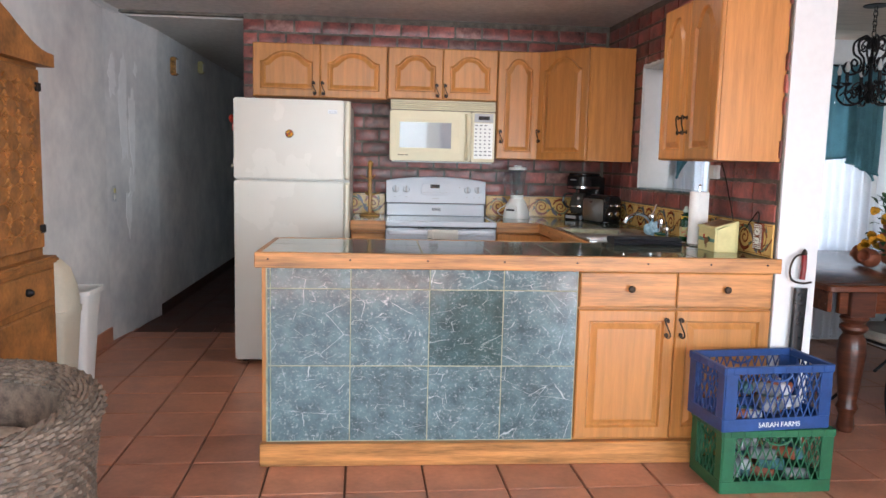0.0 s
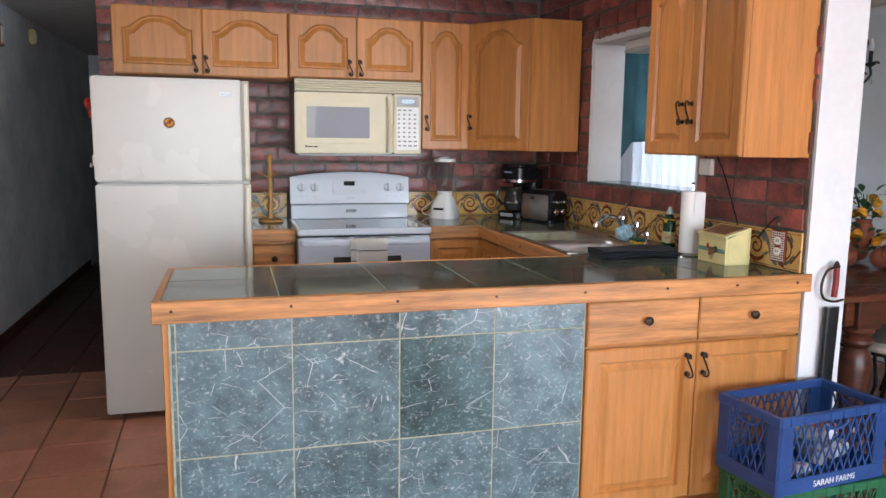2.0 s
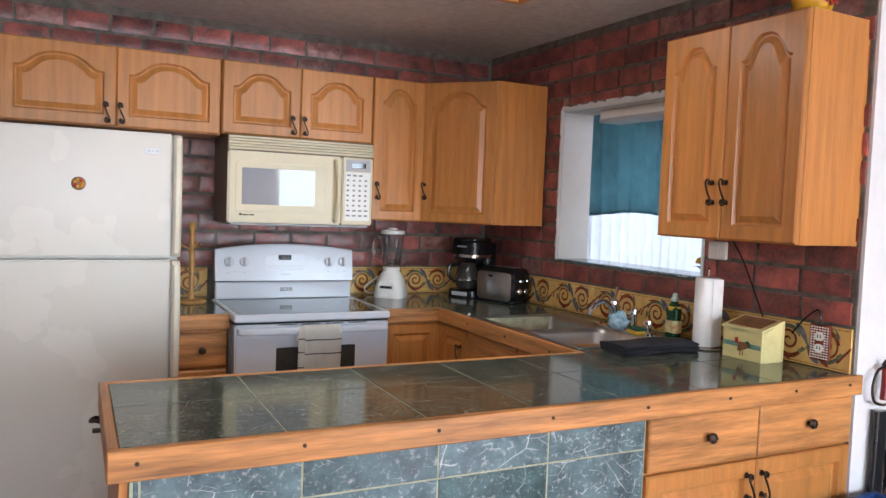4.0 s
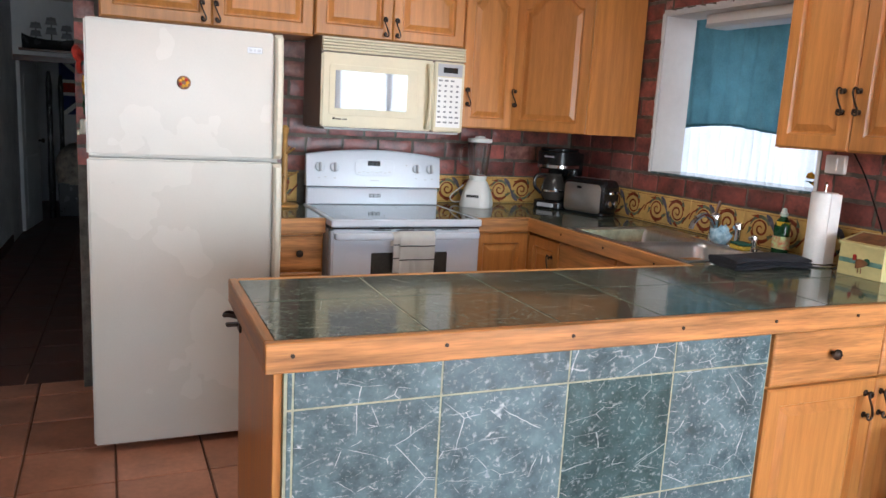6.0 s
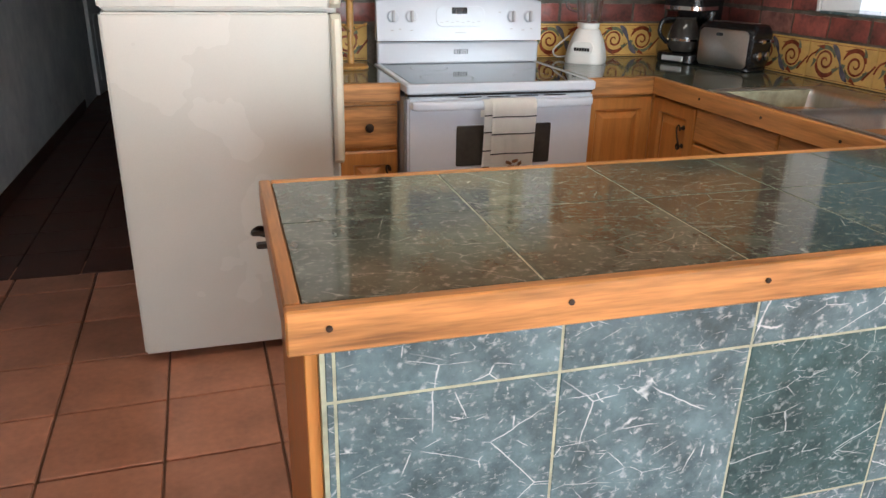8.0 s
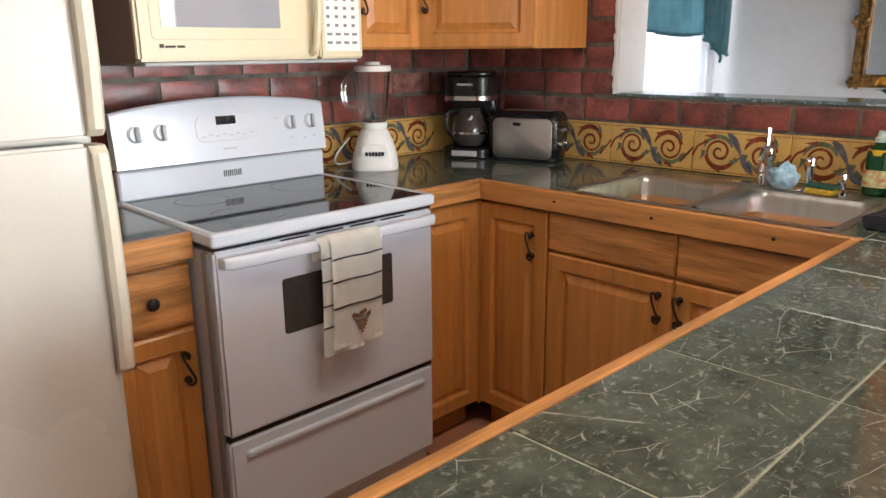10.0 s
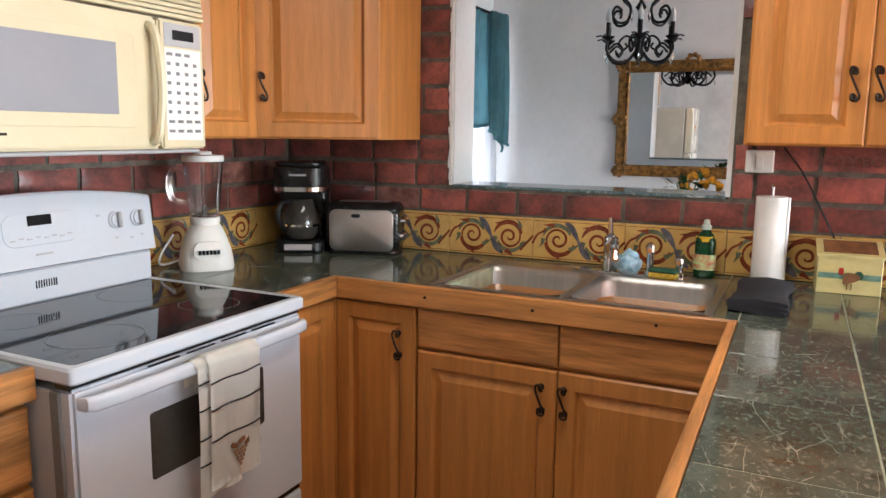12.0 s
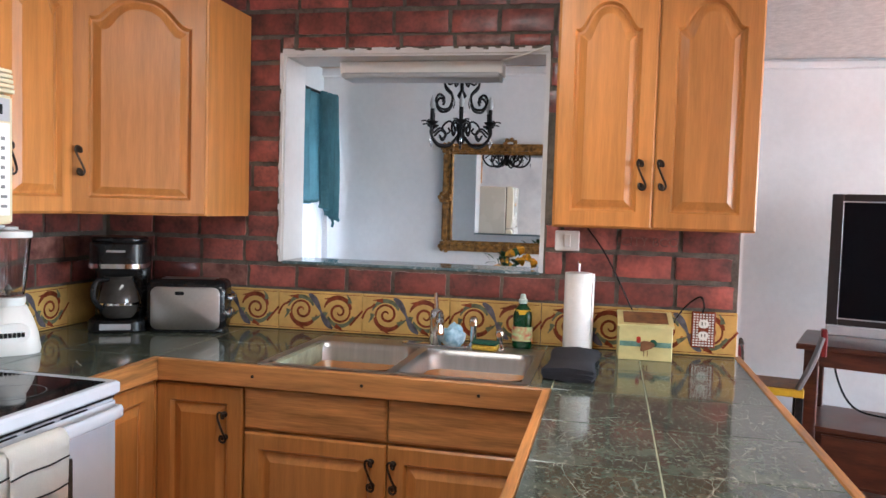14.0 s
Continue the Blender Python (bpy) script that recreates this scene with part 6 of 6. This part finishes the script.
# ---- hallway ----
for nm, lab, y, z, h in (("door_chime", "small brass wall chime on the hallway wall", 6.66, 2.09, 0.16), ("wall_sensor", "small cream sensor box on the hallway wall", 7.66, 2.22, 0.12)):
    o = thing(nm, lab, "wall fitting", pose(-1.56, y, z))
    part("case", box(0, 0, 0, 0.05, 0.10, h, 0.01, seg=2), box_cream if h < 0.15 else gold, o)
    part("face", box(0.05, 0.02, 0.02, 0.056, 0.08, h - 0.02, 0.002), white_plastic, o)
os_ = thing("light_switch", "double light switch in a steel plate on the plaster wall", "switch", pose(-1.648, 5.40, 1.03))
part("plate", box(0, 0, 0, 0.008, 0.075, 0.12, 0.003), silver, os_)
for z in (0.02, 0.065):
    part("rocker", box(0.008, 0.02, z, 0.014, 0.055, z + 0.035, 0.002), box_cream if z > 0.05 else white_plastic, os_)
dl = thing("bedroom_door", "white panelled door standing open into the bedroom", "door", pose(-1.53, 10.56, 0, 0, 0, 84))
part("leaf", box(0, 0, 0.01, 0.80, 0.04, 1.82, 0.003), plaster, dl)
for z0, z1 in ((0.15, 0.80), (0.95, 1.68)):
    part("panel", box(0.12, -0.006, z0, 0.68, 0.0, z1, 0.005), plaster, dl)
part("knob", lathe([(0.012, 0), (0.012, 0.03), (0.027, 0.04), (0.024, 0.06), (0.008, 0.066)], 14), bronze, dl, "dark door knob", m=pose(0.74, 0, 0.95, 90))
bd = thing("bed", "bed with flowered cover on a dark base", "bed", pose(-1.3, 11.7, 0))
part("base", box(0, 0, 0.0, 1.5, 1.65, 0.42, 0.01), black, bd)
part("cover", rings([[(0.75 + x, 0.83 + y, z) for x, y in rounded(w, w + 0.14, 0.14, 6)] for w, z in ((1.52, 0.40), (1.56, 0.55), (1.54, 0.72), (1.44, 0.82), (1.0, 0.88))]), floral, bd, "flowered bed cover", smooth=60)
for y in (-0.06, 1.64):
    part("bedpost", lathe([(0.035, 0), (0.04, 0.5), (0.03, 0.9), (0.035, 1.6), (0.02, 1.75)], 12), black, bd, "dark turned bedpost", m=pose(-0.06, y, 0))
blue_cloth_d = mat("navy_flag_cloth", (0.02, 0.03, 0.12), 0.9, vary=0.15, grain=160)
fg = thing("flag", "red, white and blue crossed flag hung on the bedroom wall", "flag", pose(-1.38, 13.39, 1.22))
part("field", box(0, -0.004, 0, 1.1, 0.0, 0.74), blue_cloth_d, fg, smooth=0)
for nm, w, d, cloth in (("white_cross", 0.22, 0.006, towel_w), ("red_cross", 0.13, 0.010, red_cloth)):
    part(nm, box(0, -d, 0.37 - w / 2, 1.1, -d + 0.001, 0.37 + w / 2), cloth, fg, smooth=0)
    part(nm, box(0.55 - w / 2, -d - 0.001, 0, 0.55 + w / 2, -d, 0.74), cloth, fg, smooth=0)
for x0, z0, x1, z1 in ((0, 0, 0.40, 0.27), (0, 0.74, 0.40, 0.47), (1.1, 0, 0.70, 0.27), (1.1, 0.74, 0.70, 0.47)):
    part("diagonal", rings([[(x0, y, z0), (x0 + (0.09 if x0 == 0 else -0.09), y, z0), (x1, y, z1), (x1 - (0.09 if x0 == 0 else -0.09), y, z1)] for y in (-0.005, -0.0045)]), towel_w, fg, smooth=0)
sh = thing("ship_model", "dark model ship on a ledge above the far doorway", "model ship", pose(-1.20, 10.29, 1.93))
part("ledge", box(-0.30, -0.02, -0.03, 0.30, 0.09, -0.005, 0.004), dark_wood, sh)
part("hull", rings([[(x, y * w, z) for y, z in ((-0.035, 0.09 + up), (-0.02, 0.02), (0, -0.004), (0.02, 0.02), (0.035, 0.09 + up))] for x, w, up in ((-0.27, 0.3, 0.05), (-0.2, 0.8, 0.02), (-0.05, 1, 0), (0.1, 1, 0), (0.2, 0.7, 0.02), (0.28, 0.1, 0.06))]), black, sh, "dark hull")
for x, hgt in ((-0.14, 0.26), (0.0, 0.32), (0.14, 0.25)):
    part("mast", tube([(x, 0, 0.05), (x, 0, hgt)], 0.005, 6), black, sh)
    for q in (0.45, 0.75):
        part("sail", rings([[(x - 0.055, -0.01, hgt * q), (x + 0.055, -0.01, hgt * q), (x + 0.045, -0.022, hgt * (q + 0.12)), (x + 0.04, -0.01, hgt * (q + 0.22)), (x - 0.04, -0.01, hgt * (q + 0.22)), (x - 0.045, -0.022, hgt * (q + 0.12))], [(x - 0.055, -0.006, hgt * q), (x + 0.055, -0.006, hgt * q), (x + 0.045, -0.018, hgt * (q + 0.12)), (x + 0.04, -0.006, hgt * (q + 0.22)), (x - 0.04, -0.006, hgt * (q + 0.22)), (x - 0.045, -0.018, hgt * (q + 0.12))]]), grey_plastic, sh, "grey sail", smooth=0)
# magnets on the side of the refrigerator
bow = thing("fridge_magnet", "red ribbon bow magnet on the refrigerator side", "magnet", pose(-0.637, 4.87, 1.62, 0, 0, 90))
for q in (-1, 1):
    part("loop", tube(spline([(0, 0.02, 0), (q * 0.03, 0.035, 0.03), (q * 0.055, 0.04, 0.01), (q * 0.03, 0.03, -0.012), (0, 0.02, 0)], 6), 0.011, 8), red_cloth, bow)
    part("tail", tube(spline([(0, 0.02, 0), (q * 0.015, 0.03, -0.03), (q * 0.03, 0.025, -0.065)], 5), 0.008, 8), red_cloth, bow)
part("knot", lathe([(0.006, 0), (0.016, 0.008), (0.012, 0.02)], 12), red_cloth, bow, m=pose(0, 0.004, 0, -90))
for lab, z, stuff_ in (("small orange flower magnet on the refrigerator side", 1.51, yellow_petal), ("small green leafy magnet on the refrigerator side", 1.43, leaf_m)):
    o = thing("fridge_magnet", lab, "magnet", pose(-0.637, 4.90, z, 0, 0, 90))
    part("button", lathe([(0.012, 0), (0.016, 0.012), (0.008, 0.022)], 12), stuff_, o, m=pose(0, 0.0, 0, -90))
    for k in range(6):
        part("petal", rings([[(x, 0.012 + dy, z_) for x, z_ in rounded(0.014, 0.03, 0.0065)] for dy in (0, 0.006)]), stuff_, o, m=pose(0, 0, 0, 0, 60 * k, 0) @ pose(0, 0, 0.022))
o = thing("fridge_magnet", "cream clip magnet on the refrigerator side", "magnet", pose(-0.637, 4.86, 1.345, 0, 0, 90))
part("clip", box(-0.022, 0.0, -0.03, 0.022, 0.03, 0.03, 0.006), cream, o)
part("lip", box(-0.022, 0.03, -0.034, 0.022, 0.042, -0.012, 0.004), cream, o)

# ---- pieces: backsplash tiles, bricks, floor tiles ----


def ribbon(pts, widths, y, material_bm):
    """Flat painted stroke on a tile."""
    n = len(pts)
    left, right = [], []
    for i, (x, z) in enumerate(pts):
        dx = pts[min(i + 1, n - 1)][0] - pts[max(i - 1, 0)][0]
        dz = pts[min(i + 1, n - 1)][1] - pts[max(i - 1, 0)][1]
        ln = math.hypot(dx, dz) or 1
        w = widths(i / (n - 1))
        left.append(material_bm.verts.new((x - dz / ln * w, y, z + dx / ln * w)))
        right.append(material_bm.verts.new((x + dz / ln * w, y, z - dx / ln * w)))
    for i in range(n - 1):
        material_bm.faces.new((left[i], left[i + 1], right[i + 1], right[i]))


def spiral(cx, cz, r0, r1, a0, turns, squash=1.0, n=40):
    return [(cx + (r0 + (r1 - r0) * k / n) * math.cos(a0 + turns * 2 * math.pi * k / n), cz + squash * (r0 + (r1 - r0) * k / n) * math.sin(a0 + turns * 2 * math.pi * k / n)) for k in range(n + 1)]


TILE_W, TILE_H = 0.3435, 0.158


def splash_meshes():
    a, b, c = bmesh.new(), bmesh.new(), bmesh.new()
    for cx, flip in ((0.098, 1), (0.25, -1)):
        for core, r1, w, dst, a0, t in ((0.006, 0.05, 0.005, a, 0.3, 1.7), (0.05, 0.062, 0.009, a, 3.4, 0.42), (0.05, 0.058, 0.008, b, 0.4, 0.40)):
            pts = [((x - cx) * flip + cx, (z - 0.08) * flip + 0.08) for x, z in spiral(cx, 0.08, core, r1, a0, t)]
            ribbon(pts, lambda u, w=w: w * (0.35 + 0.65 * math.sin(math.pi * min(1, u * 1.05)) ** 0.6), -0.0068, dst)
        for k in range(5):
            an = (0.6 + 1.25 * k) * flip
            bx_, bz = cx + 0.056 * math.cos(an), 0.08 + 0.056 * math.sin(an)
            tip = (cx + 0.080 * math.cos(an + 0.5), 0.08 + 0.076 * math.sin(an + 0.5))
            mid = ((bx_ + tip[0]) / 2 + 0.004, (bz + tip[1]) / 2)
            ribbon([(bx_, bz), mid, tip], lambda u: 0.009 * (1 - u) + 0.0008, -0.0072, (b, a)[k % 2])
    ribbon([(0.125 + 0.1 * u, 0.145 - 0.13 * u + 0.012 * math.sin(6.3 * u)) for u in [k / 16 for k in range(17)]], lambda u: 0.004 + 0.008 * abs(math.sin(2 * math.pi * u)), -0.0076, c)
    for x0 in (0.0, 0.295):
        ribbon([(x0 + 0.05 * u, 0.06 + 0.07 * u + 0.01 * math.sin(5 * u) if x0 == 0 else 0.03 + 0.06 * u) for u in [k / 8 for k in range(9)]], lambda u: 0.004, -0.0076, a)
    rimm = bmesh.new()
    for z in (0.008, 0.147):
        box(0.004, -0.0068, z, TILE_W - 0.008, -0.006, z + 0.002, bm=rimm)
    join(a, rimm)
    return mesh_of("scroll_red", a, rust), mesh_of("scroll_green", b, sage), mesh_of("scroll_slate", c, slate_glaze)


tile_mesh = mesh_of("splash_tile", box(0.0012, -0.006, 0.001, TILE_W - 0.0012, 0.004, TILE_H - 0.001, 0.0012), yellow_tile)
red_mesh, grn_mesh, slt_mesh = splash_meshes()


def splash(parent_wall, m, s0, count):
    for k in range(count):
        t = piece("splash_tile", tile_mesh, parent_wall, m @ pose(s0 + TILE_W * k, -0.006, TOP + 0.001))
        for nm, me in (("scroll_red", red_mesh), ("scroll_green", grn_mesh), ("scroll_slate", slt_mesh)):
            piece("painted_scroll", me, t, Matrix())


splash(east, pose(0, 0, 0, 0, 0, -90), 0.087, 7)
part("splash_end", box(-0.012, -0.086, TOP + 0.002, 0.004, -0.004, TOP + TILE_H, 0.001), yellow_tile, east)
splash(north, pose(0, WALL_Y, 0), 1.135, 2)
splash(north, pose(0, WALL_Y, 0), 0.005, 1)
part("splash_end", box(1.823, WALL_Y - 0.012, TOP + 0.002, 2.04, WALL_Y + 0.004, TOP + TILE_H, 0.001), yellow_tile, north)


def brick_mesh(w, h, seed, material):
    """Worn brick face with uneven rounded edges."""
    r = random.Random(seed)
    nx, nz = 7, 4
    bm = bmesh.new()
    grid = []
    for j in range(nz + 1):
        row = []
        for i in range(nx + 1):
            edge = i in (0, nx) or j in (0, nz)
            x, z = w * i / nx, h * j / nz
            if edge:
                x += r.uniform(-0.002, 0.002)
                z += r.uniform(-0.002, 0.002)
            row.append(bm.verts.new((x, (-0.0005 if edge else -0.004 + r.uniform(-0.0012, 0.0012)), z)))
        grid.append(row)
    for j in range(nz):
        for i in range(nx):
            bm.faces.new((grid[j][i], grid[j][i + 1], grid[j + 1][i + 1], grid[j + 1][i]))
    rim_ = [grid[0][i] for i in range(nx + 1)] + [grid[j][nx] for j in range(1, nz + 1)] + [grid[nz][i] for i in range(nx - 1, -1, -1)] + [grid[j][0] for j in range(nz - 1, 0, -1)]
    back = [bm.verts.new((v.co.x, 0.012, v.co.z)) for v in rim_]
    for i in range(len(rim_)):
        k = (i + 1) % len(rim_)
        bm.faces.new((rim_[i], rim_[k], back[k], back[i]))
    return mesh_of("brick", bm, material, 50)


rb_ = random.Random(21)
COURSE, BW, JOINT = 0.0985, 0.205, 0.016
bank = {}


def brick(parent_wall, m, s, z, w, h):
    key = (round(w, 2), round(h, 2), rb_.randrange(5), rb_.random() < 0.13)
    if w < 0.03 or h < 0.03:
        return
    if key not in bank:
        bank[key] = brick_mesh(key[0], key[1], len(bank), brick_pale if key[3] else brick_m)
    piece("brick", bank[key], parent_wall, m @ pose(s, rb_.uniform(-0.001, 0.002), z))


def courses(parent_wall, m, s0, s1, stagger, hole=None):
    z = TOP + TILE_H + 0.010
    n = 0
    while z < CEIL - 0.02:
        h = min(COURSE - JOINT, CEIL - z - 0.004)
        s = s0 + (0 if not stagger else (-0.1 if n % 2 else -0.02))
        while s < s1 - 0.02:
            w = BW - JOINT + rb_.choice((-0.02, 0, 0, 0.01))
            a, b = max(s, s0), min(s + w, s1)
            if hole and z + h > hole[2] and z < hole[3] and b > hole[0] and a < hole[1]:
                if a < hole[0] - 0.03:
                    brick(parent_wall, m, a, z, hole[0] - a - 0.012, h)
                if b > hole[1] + 0.03:
                    brick(parent_wall, m, hole[1] + 0.012, z, b - hole[1] - 0.012, h)
                lo, hi = max(a, hole[0]), min(b, hole[1])
                if z < hole[2]:
                    brick(parent_wall, m, lo, z, hi - lo, hole[2] - z - 0.004)
                elif z + h > hole[3]:
                    brick(parent_wall, m, lo, hole[3] + 0.022, hi - lo, z + h - hole[3] - 0.022)
            else:
                brick(parent_wall, m, a, z, b - a, h)
            s += w + JOINT
        z += COURSE
        n += 1


courses(north, pose(0, WALL_Y, 0), -0.72, 2.04, True)
courses(east, pose(0, 0, 0, 0, 0, -90), 0.02, WALL_LEN - 0.004, False, (OPEN_S0, OPEN_S1, OPEN_Z0 - 0.008, OPEN_Z1))

stamp = bpy.data.curves.new("stamp", "FONT")
stamp.body, stamp.size, stamp.extrude, stamp.align_x = "ICITY BCO", 0.045, 0.0015, "CENTER"
stamp_ob = new("stamp_source", stamp)
stamp_me = bpy.data.meshes.new_from_object(stamp_ob)
bpy.data.objects.remove(stamp_ob)
stamp_me.materials.append(brick_pale)
piece("stamped_lettering", stamp_me, east, pose(0, 0, 0, 0, 0, -90) @ pose(2.175, -0.006, 1.352, 90))["label"] = "raised lettering on a brick"

PITCH = 0.345
GRID = pose(-0.545, 4.11, 0, 0, 0, 1.5)
ftile = [mesh_of("floor_tile", box(0.004 + 0.0008 * k, 0.004, -0.014, PITCH - 0.004, PITCH - 0.0035 - 0.0008 * k, 0.0, 0.003), terracotta) for k in range(3)]
far_tiles = bmesh.new()
for i in range(-5, 15):
    for j in range(-21, 6):
        mid = GRID @ Vector((PITCH * (i + 0.5), PITCH * (j + 0.5), 0))
        if not -1.85 < mid.x < 4.4 or not -2.75 < mid.y < 5.66:
            continue
        if mid.y > 0 and mid.x < 2.4:
            piece("floor_tile", ftile[(i * 7 + j * 3) % 3], floor_ob, GRID @ pose(PITCH * i, PITCH * j, rb_.uniform(-0.0008, 0.0008)))
        else:
            join(far_tiles, box(PITCH * i + 0.004, PITCH * j + 0.004, -0.014, PITCH * (i + 1) - 0.004, PITCH * (j + 1) - 0.004, 0.0), GRID)
tagged(part("floor_tile_field", far_tiles, terracotta, floor_ob, smooth=0), kind="stuff")
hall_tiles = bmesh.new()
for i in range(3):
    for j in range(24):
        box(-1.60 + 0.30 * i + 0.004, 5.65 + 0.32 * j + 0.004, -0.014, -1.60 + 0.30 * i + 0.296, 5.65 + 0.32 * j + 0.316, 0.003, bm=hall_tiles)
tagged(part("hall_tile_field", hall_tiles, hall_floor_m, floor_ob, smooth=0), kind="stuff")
